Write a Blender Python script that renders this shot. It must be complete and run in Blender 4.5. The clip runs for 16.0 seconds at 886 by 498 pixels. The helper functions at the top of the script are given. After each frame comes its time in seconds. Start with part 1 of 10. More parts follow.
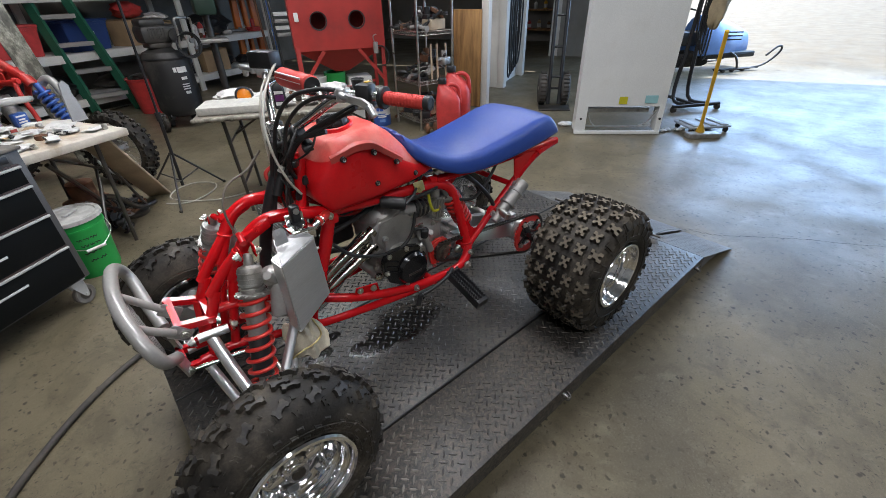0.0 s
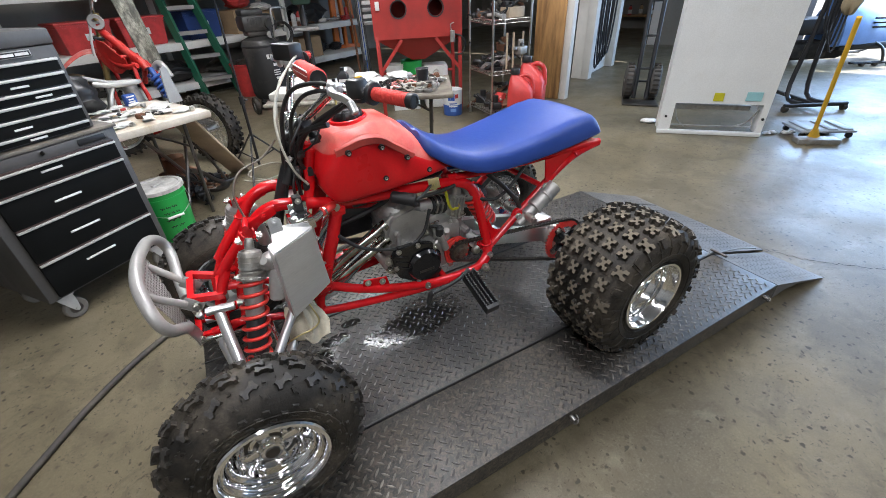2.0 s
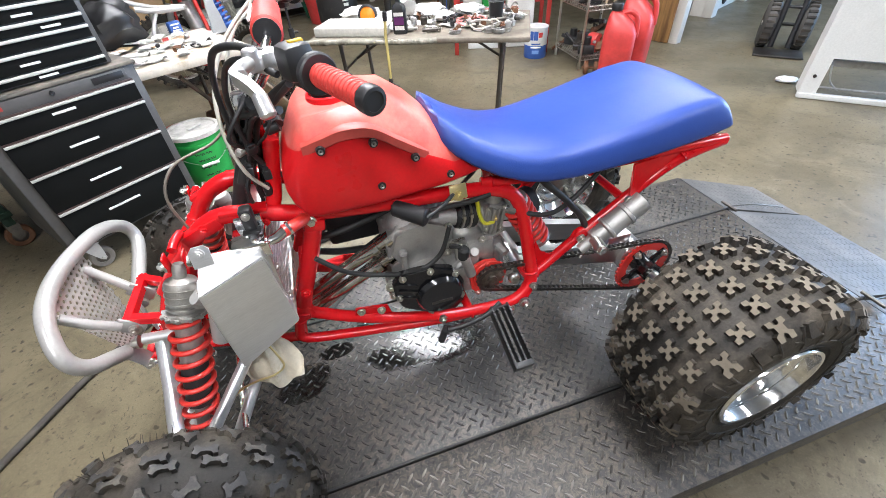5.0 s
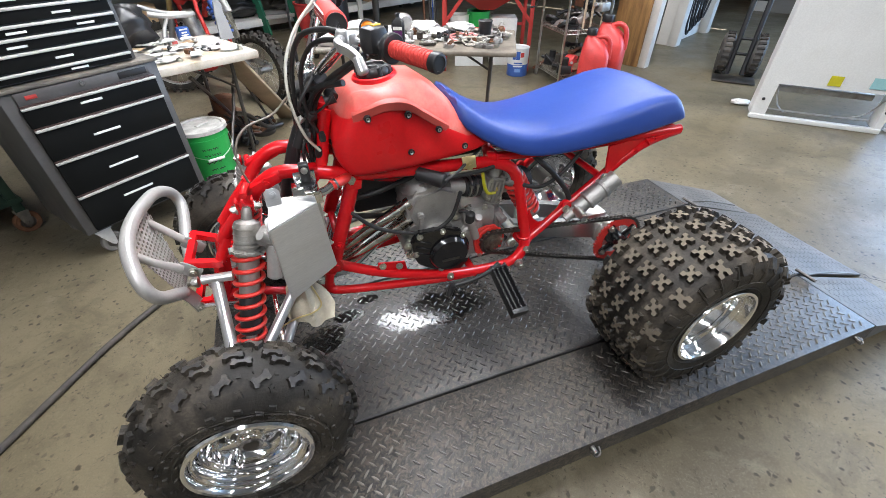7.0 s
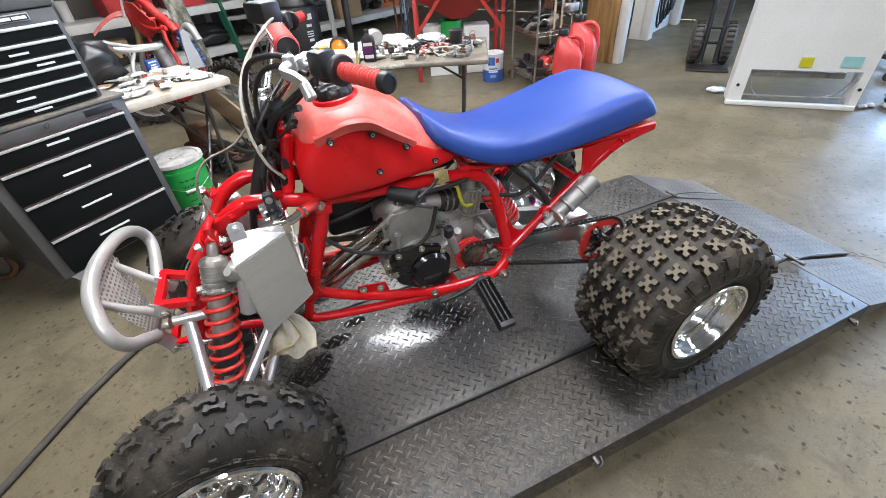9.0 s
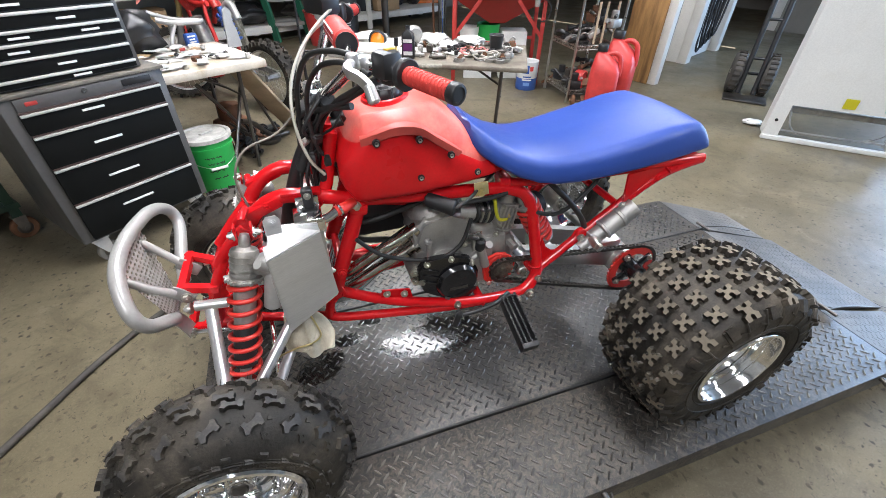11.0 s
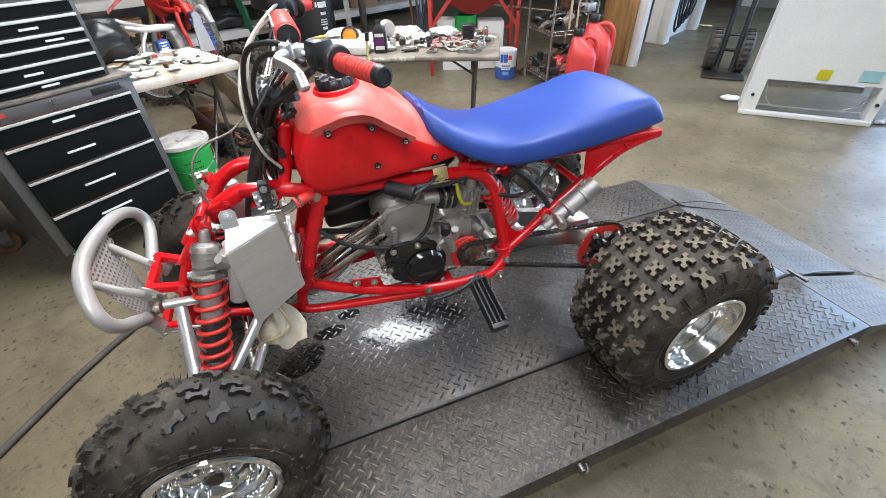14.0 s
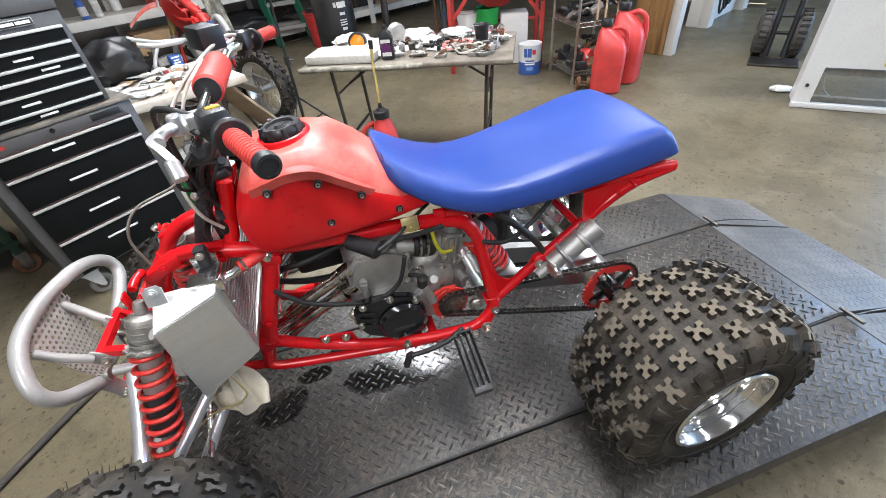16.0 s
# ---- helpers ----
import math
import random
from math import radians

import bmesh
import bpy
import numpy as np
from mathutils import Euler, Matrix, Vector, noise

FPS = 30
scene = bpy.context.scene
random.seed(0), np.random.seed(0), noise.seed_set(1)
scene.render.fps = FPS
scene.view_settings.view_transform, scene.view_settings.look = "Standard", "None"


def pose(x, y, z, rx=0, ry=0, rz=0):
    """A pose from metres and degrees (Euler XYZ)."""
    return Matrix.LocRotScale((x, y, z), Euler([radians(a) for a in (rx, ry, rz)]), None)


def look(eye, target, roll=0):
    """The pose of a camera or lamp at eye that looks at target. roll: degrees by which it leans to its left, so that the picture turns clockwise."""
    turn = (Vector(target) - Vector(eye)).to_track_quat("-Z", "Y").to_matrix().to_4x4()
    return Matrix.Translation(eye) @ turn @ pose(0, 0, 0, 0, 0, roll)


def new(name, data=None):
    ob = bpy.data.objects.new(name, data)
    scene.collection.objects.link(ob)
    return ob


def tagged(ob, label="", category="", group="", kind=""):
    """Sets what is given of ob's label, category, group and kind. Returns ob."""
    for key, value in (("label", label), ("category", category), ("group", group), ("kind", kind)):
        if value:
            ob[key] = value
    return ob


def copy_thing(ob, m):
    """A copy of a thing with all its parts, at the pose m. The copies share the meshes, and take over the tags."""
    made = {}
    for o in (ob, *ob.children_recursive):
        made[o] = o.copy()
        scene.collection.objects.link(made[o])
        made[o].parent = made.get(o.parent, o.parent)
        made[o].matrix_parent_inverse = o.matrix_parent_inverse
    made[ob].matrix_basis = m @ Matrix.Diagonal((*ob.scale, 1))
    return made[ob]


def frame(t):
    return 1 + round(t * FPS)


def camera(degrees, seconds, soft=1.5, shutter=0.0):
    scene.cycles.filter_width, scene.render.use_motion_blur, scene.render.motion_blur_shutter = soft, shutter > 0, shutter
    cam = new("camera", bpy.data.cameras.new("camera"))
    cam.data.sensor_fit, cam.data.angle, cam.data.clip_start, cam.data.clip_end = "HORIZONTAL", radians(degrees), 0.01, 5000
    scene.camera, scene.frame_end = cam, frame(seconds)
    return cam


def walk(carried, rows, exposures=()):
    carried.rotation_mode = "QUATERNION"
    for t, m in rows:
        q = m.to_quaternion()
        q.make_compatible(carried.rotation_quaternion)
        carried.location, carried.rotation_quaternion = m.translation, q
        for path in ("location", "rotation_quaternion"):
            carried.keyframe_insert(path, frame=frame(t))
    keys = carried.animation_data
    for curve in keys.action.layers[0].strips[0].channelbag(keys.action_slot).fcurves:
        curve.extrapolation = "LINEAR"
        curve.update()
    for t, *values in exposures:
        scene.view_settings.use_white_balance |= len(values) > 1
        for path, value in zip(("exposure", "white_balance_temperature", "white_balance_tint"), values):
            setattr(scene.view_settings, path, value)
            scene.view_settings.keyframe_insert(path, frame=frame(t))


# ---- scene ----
cam = camera(94.1, 16.0, soft=0.7)
PATH = [
    (0, (0.106, -0.464, 1.423), (1.206, 0.821, 0.356), -1.6),
    (0.5, (0.283, -0.546, 1.409), (1.254, 0.806, 0.3), -1.3),
    (1, (0.308, -0.543, 1.434), (1.192, 0.88, 0.341), -2.7),
    (1.5, (0.319, -0.544, 1.434), (1.147, 0.912, 0.341), -3.4),
    (2, (0.309, -0.55, 1.424), (1.095, 0.927, 0.328), -3.0),
    (2.5, (0.315, -0.555, 1.424), (1.077, 0.931, 0.323), -3.1),
    (3, (0.352, -0.544, 1.419), (1.101, 0.948, 0.317), -4.0),
    (3.2, (0.375, -0.496, 1.41), (1.118, 0.995, 0.305), -4.3),
    (5.3, (0.626, -0.188, 1.377), (1.022, 1.266, 0.062), -3.9),
    (5.5, (0.555, -0.252, 1.387), (0.991, 1.212, 0.097), -3.1),
    (6, (0.466, -0.339, 1.392), (0.928, 1.129, 0.115), -1.8),
    (6.5, (0.451, -0.389, 1.383), (0.951, 1.082, 0.124), -1.5),
    (7, (0.449, -0.4, 1.389), (0.984, 1.073, 0.146), -0.6),
    (7.5, (0.447, -0.4, 1.381), (0.985, 1.071, 0.138), -0.5),
    (8, (0.452, -0.394, 1.383), (0.998, 1.083, 0.15), -0.7),
    (8.5, (0.491, -0.395, 1.393), (1.041, 1.093, 0.174), -6.7),
    (9, (0.504, -0.379, 1.388), (1.072, 1.106, 0.174), -4.8),
    (9.5, (0.441, -0.35, 1.399), (1.005, 1.143, 0.194), 1.5),
    (9.7, (0.435, -0.343, 1.391), (0.995, 1.152, 0.187), 2.3),
    (11.8, (0.478, -0.31, 1.399), (1.015, 1.18, 0.179), -1.0),
    (12, (0.479, -0.317, 1.399), (1.026, 1.173, 0.182), -1.5),
    (12.5, (0.467, -0.349, 1.409), (1.015, 1.149, 0.203), -1.9),
    (13, (0.463, -0.366, 1.402), (1.014, 1.132, 0.197), -1.4),
    (13.5, (0.471, -0.381, 1.383), (1.009, 1.11, 0.165), -1.2),
    (14, (0.532, -0.376, 1.386), (1.073, 1.104, 0.155), -2.3),
    (14.5, (0.687, -0.39, 1.406), (1.182, 1.106, 0.175), -2.1),
    (15, (0.774, -0.365, 1.415), (1.256, 1.134, 0.181), -3.5),
    (15.5, (0.791, -0.342, 1.422), (1.217, 1.167, 0.18), -5.2),
    (16, (0.749, -0.236, 1.423), (1.12, 1.274, 0.165), -6.4),
]
EXPOSURES = [(0, 0.88), (0.5, 1.02), (1, 1.22), (1.5, 1.32), (3.2, 1.45), (5.3, 2.05), (5.5, 2.0), (6, 1.84), (6.5, 1.76), (7, 1.74), (16, 1.76)]
walk(cam, [(t, look(eye, target, roll)) for t, eye, target, roll in PATH], EXPOSURES)

# ---- world, sun, lamps ----
world = bpy.data.worlds.new("sky")
scene.world = world
world.use_nodes = True
_n = world.node_tree.nodes
_sky = _n.new("ShaderNodeTexSky")
_sky.sky_type, _sky.sun_disc = "NISHITA", False
_sky.sun_elevation, _sky.sun_rotation = radians(52), radians(60)
world.node_tree.links.new(_sky.outputs[0], _n["Background"].inputs[0])
_n["Background"].inputs[1].default_value = 0.15

_sun = bpy.data.lights.new("sun", "SUN")
_sun.energy, _sun.angle, _sun.color = 5.0, radians(0.5), (1.0, 0.95, 0.88)
_sun_ob = new("sun", _sun)
_sun_ob.matrix_basis = look((0, 0, 30), (-20, -11.5, 0))

ROOM = radians(25)            # the room stands turned against the lift


def room(u, v, z=0.0):
    return Vector((u * math.cos(ROOM) - v * math.sin(ROOM), u * math.sin(ROOM) + v * math.cos(ROOM), z))


def area(name, at, target, sx, sy, power, color):
    d = bpy.data.lights.new(name, "AREA")
    d.shape, d.size, d.size_y, d.energy, d.color = "RECTANGLE", sx, sy, power, color
    ob = new(name, d)
    ob.matrix_basis = look(at, target)
    return ob


# daylight through the open door, and unseen ceiling tubes, the last added as fill
area("door_daylight", room(10.7, -4.2, 1.95), room(0, -4.2, 1.4), 5.6, 2.1, 215, (0.36, 0.60, 1.0))
TUBES_AND_FILL = [(2.2, 3.0, 42), (1.3, 0.5, 48), (-1.0, -1.6, 34), (4.7, 0.4, 36), (2.8, -3.2, 20)]
for _u, _v, _w in TUBES_AND_FILL:
    _p = room(_u, _v, 3.22)
    _ob = area("tube_and_fill_light", _p, _p + Vector((0, 0, -1)), 0.30, 2.3, _w, (0.93, 0.945, 1.0))
    _ob.matrix_basis = Matrix.Translation(_p) @ Matrix.Rotation(ROOM, 4, "Z")

# ---- building tools ----
def rotz(deg):
    return Matrix.Rotation(radians(deg), 4, "Z")


def box(bm, c, s, m=None, bevel=0.0):
    """A box of size s about c, bevelled, then moved by m."""
    r = bmesh.ops.create_cube(bm, size=1.0)
    vs = r["verts"]
    for v in vs:
        v.co = Vector((v.co.x * s[0] + c[0], v.co.y * s[1] + c[1], v.co.z * s[2] + c[2]))
    if bevel > 0:
        es = list({e for v in vs for e in v.link_edges})
        out = bmesh.ops.bevel(bm, geom=es, offset=bevel, segments=2, profile=0.5, affect="EDGES")
        vs = list({v for v in out["verts"]} | {v for v in vs if v.is_valid})
    if m is not None:
        for v in vs:
            v.co = m @ v.co
    return vs


def basis(d):
    d = Vector(d).normalized()
    a = d.orthogonal().normalized() if abs(d.z) > 0.95 else Vector((0, 0, 1)).cross(d).normalized()
    return d, a, d.cross(a)


def ring(bm, c, a, b, ra, rb, seg):
    return [bm.verts.new(c + a * (ra * math.cos(2 * math.pi * i / seg)) + b * (rb * math.sin(2 * math.pi * i / seg))) for i in range(seg)]


def skin(bm, rings, caps=True, loop=False):
    n = len(rings[0])
    pairs = list(zip(rings, rings[1:])) + ([(rings[-1], rings[0])] if loop else [])
    for p, q in pairs:
        for i in range(n):
            bm.faces.new((p[i], p[(i + 1) % n], q[(i + 1) % n], q[i]))
    if caps and not loop:
        bm.faces.new(rings[0][::-1])
        bm.faces.new(rings[-1])


def cyl(bm, p, q, r, r2=None, seg=16, caps=True, lip=0.0):
    p, q = Vector(p), Vector(q)
    d, a, b = basis(q - p)
    r2 = r if r2 is None else r2
    if lip:
        rs = [ring(bm, p, a, b, r - lip, r - lip, seg), ring(bm, p + d * lip, a, b, r, r, seg),
              ring(bm, q - d * lip, a, b, r2, r2, seg), ring(bm, q, a, b, r2 - lip, r2 - lip, seg)]
    else:
        rs = [ring(bm, p, a, b, r, r, seg), ring(bm, q, a, b, r2, r2, seg)]
    skin(bm, rs, caps)


def spline(pts, step=4, loop=False):
    """Points along a smooth line through pts."""
    pts = [Vector(p) for p in pts]
    if len(pts) < 3:
        return pts
    out = []
    n = len(pts)
    for i in range(n if loop else n - 1):
        if loop:
            p0, p1, p2, p3 = pts[i - 1], pts[i], pts[(i + 1) % n], pts[(i + 2) % n]
        else:
            p0, p1, p2, p3 = pts[max(i - 1, 0)], pts[i], pts[i + 1], pts[min(i + 2, n - 1)]
        for k in range(step):
            t = k / step
            out.append(0.5 * ((2 * p1) + (p2 - p0) * t + (2 * p0 - 5 * p1 + 4 * p2 - p3) * t * t + (3 * p1 - p0 - 3 * p2 + p3) * t ** 3))
    if not loop:
        out.append(pts[-1])
    return out


def tube(bm, pts, r, seg=10, step=4, loop=False, flat=None):
    """A round (or flat: width, height) tube along a smooth line."""
    line = spline(pts, step, loop) if step > 1 else [Vector(p) for p in pts]
    rs, a = [], None
    n = len(line)
    for i, p in enumerate(line):
        nxt, prv = line[(i + 1) % n if loop else min(i + 1, n - 1)], line[i - 1 if (loop or i) else 0]
        d = (nxt - prv).normalized()
        if a is None:
            _, a, b = basis(d)
        a = (a - d * a.dot(d)).normalized()
        b = d.cross(a)
        rr = r(i / max(n - 1, 1)) if callable(r) else r
        if flat:
            w, hgt = flat
            rs.append([bm.verts.new(p + a * (sx * w / 2) + b * (sy * hgt / 2)) for sx, sy in ((-1, -1), (1, -1), (1, 1), (-1, 1))])
        else:
            rs.append(ring(bm, p, a, b, rr, rr, seg))
    skin(bm, rs, True, loop)


def lathe(bm, prof, c=(0, 0, 0), axis=(0, 0, 1), seg=32, closed=False):
    """Turns (radius, height) pairs about an axis through c."""
    c = Vector(c)
    d, a, b = basis(axis)
    rs = [ring(bm, c + d * hgt, a, b, max(r, 1e-4), max(r, 1e-4), seg) for r, hgt in prof]
    skin(bm, rs, not closed, closed)


def prism(bm, poly, depth, m):
    """A flat outline (x, y), depth thick along z, moved by m."""
    lo = [bm.verts.new(m @ Vector((x, y, 0))) for x, y in poly]
    hi = [bm.verts.new(m @ Vector((x, y, depth))) for x, y in poly]
    bm.faces.new(lo[::-1])
    bm.faces.new(hi)
    n = len(poly)
    for i in range(n):
        bm.faces.new((lo[i], lo[(i + 1) % n], hi[(i + 1) % n], hi[i]))


def ball(bm, c, r, s=(1, 1, 1), seg=14, m=None):
    out = bmesh.ops.create_uvsphere(bm, u_segments=seg, v_segments=max(6, seg // 2), radius=r)
    for v in out["verts"]:
        v.co = Vector((v.co.x * s[0] + c[0], v.co.y * s[1] + c[1], v.co.z * s[2] + c[2]))
        if m is not None:
            v.co = m @ v.co


def bolt(bm, p, d, r=0.008, hgt=0.008):
    """A washer and a hexagon head on a surface at p that looks along d."""
    p, d = Vector(p), Vector(d).normalized()
    cyl(bm, p - d * 0.004, p + d * 0.002, r * 1.45, seg=14)
    cyl(bm, p, p + d * hgt, r, seg=6)
    cyl(bm, p + d * hgt, p + d * (hgt + 0.004), r * 0.5, seg=8)


def finish(name, bm, mat, angle=38, recalc=True):
    if recalc:
        bmesh.ops.recalc_face_normals(bm, faces=bm.faces)
    me = bpy.data.meshes.new(name)
    bm.to_mesh(me)
    bm.free()
    me.polygons.foreach_set("use_smooth", [True] * len(me.polygons))
    me.set_sharp_from_angle(angle=radians(angle))
    for m in (mat if isinstance(mat, (list, tuple)) else [mat]):
        me.materials.append(m)
    return new(name, me)


def thing(name, label, category, at=(0, 0, 0), group="", kind=""):
    ob = new(name)
    ob.empty_display_size = 0.1
    ob.location = at
    return tagged(ob, label, category, group, kind)


def part(name, bm, mat, parent, label="", angle=38):
    ob = finish(name, bm, mat, angle)
    ob.parent = parent
    if parent.data is None:
        ob.matrix_parent_inverse = Matrix.Translation(-parent.location)
    if label:
        ob["label"] = label
    return ob


def solid(name, bm, mat, label, category, group="", kind="", angle=38):
    return tagged(finish(name, bm, mat, angle), label, category, group, kind)


def place(ob, m):
    ob.matrix_basis = m
    return ob


def B():
    return bmesh.new()

# ---- materials ----
def material(name, base, rough=0.5, metal=0.0, var=0.12, scale=6.0, grain=0.05, gscale=90.0, bump=0.1, second=None, patch=0.5,
             coat=0.0, rvar=0.15, spec=0.5, stretch=(1, 1, 1)):
    """Two scales of colour change, uneven gloss and fine relief; second: a colour that comes in patches."""
    m = bpy.data.materials.new(name)
    m.use_nodes = True
    nt = m.node_tree
    N, L = nt.nodes, nt.links
    bs = N["Principled BSDF"]
    co = N.new("ShaderNodeTexCoord")
    mp = N.new("ShaderNodeMapping")
    mp.inputs["Scale"].default_value = stretch
    L.new(co.outputs["Object"], mp.inputs[0])

    def nz(s, detail=4.0, rgh=0.6):
        t = N.new("ShaderNodeTexNoise")
        t.inputs["Scale"].default_value, t.inputs["Detail"].default_value, t.inputs["Roughness"].default_value = s, detail, rgh
        L.new(mp.outputs[0], t.inputs[0])
        return t.outputs[0]

    def rng(src, a, b, lo=0.3, hi=0.7):
        r = N.new("ShaderNodeMapRange")
        r.inputs[1].default_value, r.inputs[2].default_value, r.inputs[3].default_value, r.inputs[4].default_value = lo, hi, a, b
        L.new(src, r.inputs[0])
        return r.outputs[0]

    def mix(kind, fac, a, b):
        x = N.new("ShaderNodeMix")
        x.data_type, x.blend_type = "RGBA", kind
        for sock, v in ((x.inputs[0], fac), (x.inputs[6], a), (x.inputs[7], b)):
            if hasattr(v, "is_linked") or hasattr(v, "links"):
                L.new(v, sock)
            elif isinstance(v, (tuple, list)):
                sock.default_value = (*v[:3], 1.0)
            else:
                sock.default_value = v
        return x.outputs[2]

    big, fine = nz(scale), nz(gscale, 3.0)
    col = base
    if second:
        col = mix("MIX", rng(nz(scale * 0.6, 6.0, 0.65), 0.0, 1.0, patch - 0.08, patch + 0.12), base, second)
    v1 = rng(big, 1.0 - var, 1.0 + var)
    v2 = rng(fine, 1.0 - grain, 1.0 + grain)
    mul = N.new("ShaderNodeMath")
    mul.operation = "MULTIPLY"
    L.new(v1, mul.inputs[0]), L.new(v2, mul.inputs[1])
    sc = N.new("ShaderNodeVectorMath")
    sc.operation = "SCALE"
    if isinstance(col, tuple):
        sc.inputs[0].default_value = col
    else:
        L.new(col, sc.inputs[0])
    L.new(mul.outputs[0], sc.inputs["Scale"])
    L.new(sc.outputs[0], bs.inputs["Base Color"])
    L.new(rng(big, max(rough - rvar * rough, 0.02), min(rough + rvar * rough, 1.0)), bs.inputs["Roughness"])
    bs.inputs["Metallic"].default_value = metal
    bs.inputs["Specular IOR Level"].default_value = spec
    bs.inputs["Coat Weight"].default_value = coat
    bs.inputs["Coat Roughness"].default_value = 0.08
    if bump:
        bp = N.new("ShaderNodeBump")
        bp.inputs["Strength"].default_value, bp.inputs["Distance"].default_value = bump, 0.002
        L.new(fine, bp.inputs["Height"])
        L.new(bp.outputs[0], bs.inputs["Normal"])
    return m


RED = material("red_gloss_paint", (0.60, 0.006, 0.010), 0.24, var=0.12, coat=0.25, bump=0.05, spec=0.4)
TANK = material("red_moulded_plastic", (0.64, 0.010, 0.014), 0.32, var=0.14, scale=5, second=(0.66, 0.030, 0.030), patch=0.56, spec=0.35, bump=0.08, gscale=160)
FADED = material("sun_faded_red_plastic", (0.66, 0.085, 0.070), 0.36, var=0.16, scale=9, second=(0.70, 0.21, 0.17), patch=0.52, spec=0.35, bump=0.08, gscale=160)
RIDGE = material("faded_red_plastic", (0.46, 0.062, 0.048), 0.45, var=0.2, scale=14, bump=0.12)
GRIP = material("red_rubber_grip", (0.55, 0.045, 0.035), 0.6, var=0.15, bump=0.25, gscale=220)
SPRING = material("red_powder_coat", (0.60, 0.03, 0.022), 0.35, coat=0.3, bump=0.05)
BIKERED = material("scuffed_red_paint", (0.50, 0.022, 0.018), 0.45, var=0.25, scale=14, bump=0.15, second=(0.55, 0.14, 0.11), patch=0.60)
FENDER = material("faded_fender_plastic", (0.66, 0.13, 0.11), 0.40, var=0.2, scale=12, bump=0.1, second=(0.70, 0.36, 0.31), patch=0.54)
FORKGOLD = material("dull_gold_anodising", (0.34, 0.25, 0.10), 0.42, 0.7, var=0.2, bump=0.1)
TOTEBLUE = material("blue_tote_plastic", (0.018, 0.045, 0.17), 0.45, var=0.15, bump=0.1)
BLUE = material("blue_vinyl", (0.021, 0.055, 0.250), 0.34, var=0.14, scale=4, bump=0.22, gscale=420, grain=0.04)
CHROME = material("polished_aluminium", (0.84, 0.84, 0.85), 0.11, 1.0, var=0.08, bump=0.05, rvar=0.5)
RIMSATIN = material("buffed_aluminium_rim", (0.84, 0.84, 0.84), 0.12, 1.0, var=0.08, scale=14, bump=0.08, rvar=0.4)
MIRROR = material("mirror_polished_rim", (0.86, 0.86, 0.87), 0.05, 1.0, var=0.05, scale=11, bump=0.03, rvar=0.6)
ALU = material("brushed_aluminium", (0.66, 0.655, 0.64), 0.32, 1.0, var=0.06, bump=0.12, gscale=60, stretch=(1, 1, 9))
CAST = material("cast_aluminium", (0.42, 0.41, 0.39), 0.5, 0.75, var=0.15, bump=0.3, gscale=260, scale=16, second=(0.27, 0.25, 0.22), patch=0.57)
SATIN = material("satin_aluminium", (0.70, 0.70, 0.70), 0.30, 0.85, var=0.05, bump=0.06)
BRIGHTALU = material("bright_sheet_aluminium", (0.80, 0.80, 0.79), 0.36, 0.85, var=0.05, bump=0.10, gscale=60, stretch=(1, 1, 9))
STEEL = material("zinc_plated_steel", (0.55, 0.54, 0.50), 0.3, 1.0, var=0.15, bump=0.1)
SPROCKET = material("worn_sprocket_steel", (0.26, 0.23, 0.20), 0.40, 0.9, var=0.35, scale=30, bump=0.2, second=(0.09, 0.06, 0.045), patch=0.52)
DULLPIPE = material("heat_dulled_steel", (0.58, 0.54, 0.48), 0.20, 1.0, var=0.3, scale=18, bump=0.08, second=(0.24, 0.20, 0.16), patch=0.56)
DARKSTEEL = material("oiled_steel", (0.13, 0.12, 0.11), 0.38, 0.9, var=0.2, bump=0.2)
SILVER = material("silver_paint", (0.37, 0.36, 0.34), 0.34, 0.25, var=0.08, coat=0.2, bump=0.06, gscale=130)
RUBBER = material("tyre_rubber", (0.017, 0.0150, 0.0125), 0.66, var=0.4, scale=11, grain=0.25, bump=0.6, gscale=160, second=(0.060, 0.050, 0.038), patch=0.52, spec=0.30)
FRONTKNOB = material("scuffed_knob_rubber", (0.030, 0.028, 0.027), 0.55, var=0.35, scale=30, grain=0.2, bump=0.4, gscale=160, second=(0.085, 0.075, 0.060), patch=0.56, spec=0.35)
TREAD = material("worn_tread_rubber", (0.125, 0.106, 0.080), 0.85, var=0.3, bump=0.3, gscale=180, spec=0.25)
BLACK = material("black_plastic", (0.016, 0.016, 0.017), 0.42, var=0.2, bump=0.12)
GLOSSBLACK = material("gloss_black_enamel", (0.008, 0.008, 0.009), 0.16, var=0.1, coat=0.5, bump=0.03)
HOSE = material("rubber_hose", (0.018, 0.018, 0.018), 0.55, var=0.2, bump=0.15)
CABLEGREY = material("grey_cable_sheath", (0.42, 0.40, 0.34), 0.5, bump=0.08)
WHITE = material("white_enamel", (0.72, 0.73, 0.72), 0.32, var=0.04, scale=2, bump=0.04, second=(0.66, 0.66, 0.63), patch=0.62)
TRIMWHITE = material("white_wall_paint", (0.68, 0.66, 0.61), 0.6, var=0.1, scale=2.5, bump=0.15, second=(0.52, 0.49, 0.43), patch=0.62)
PLASTICWHITE = material("white_plastic", (0.72, 0.71, 0.68), 0.45, var=0.06, bump=0.05)
TABLETOP = material("stained_white_table", (0.56, 0.51, 0.43), 0.5, var=0.15, scale=7, second=(0.34, 0.24, 0.13), patch=0.56, bump=0.12)
TOOLBLACK = material("black_drawer_enamel", (0.0045, 0.0048, 0.0045), 0.62, var=0.3, scale=9, bump=0.08, spec=0.13)
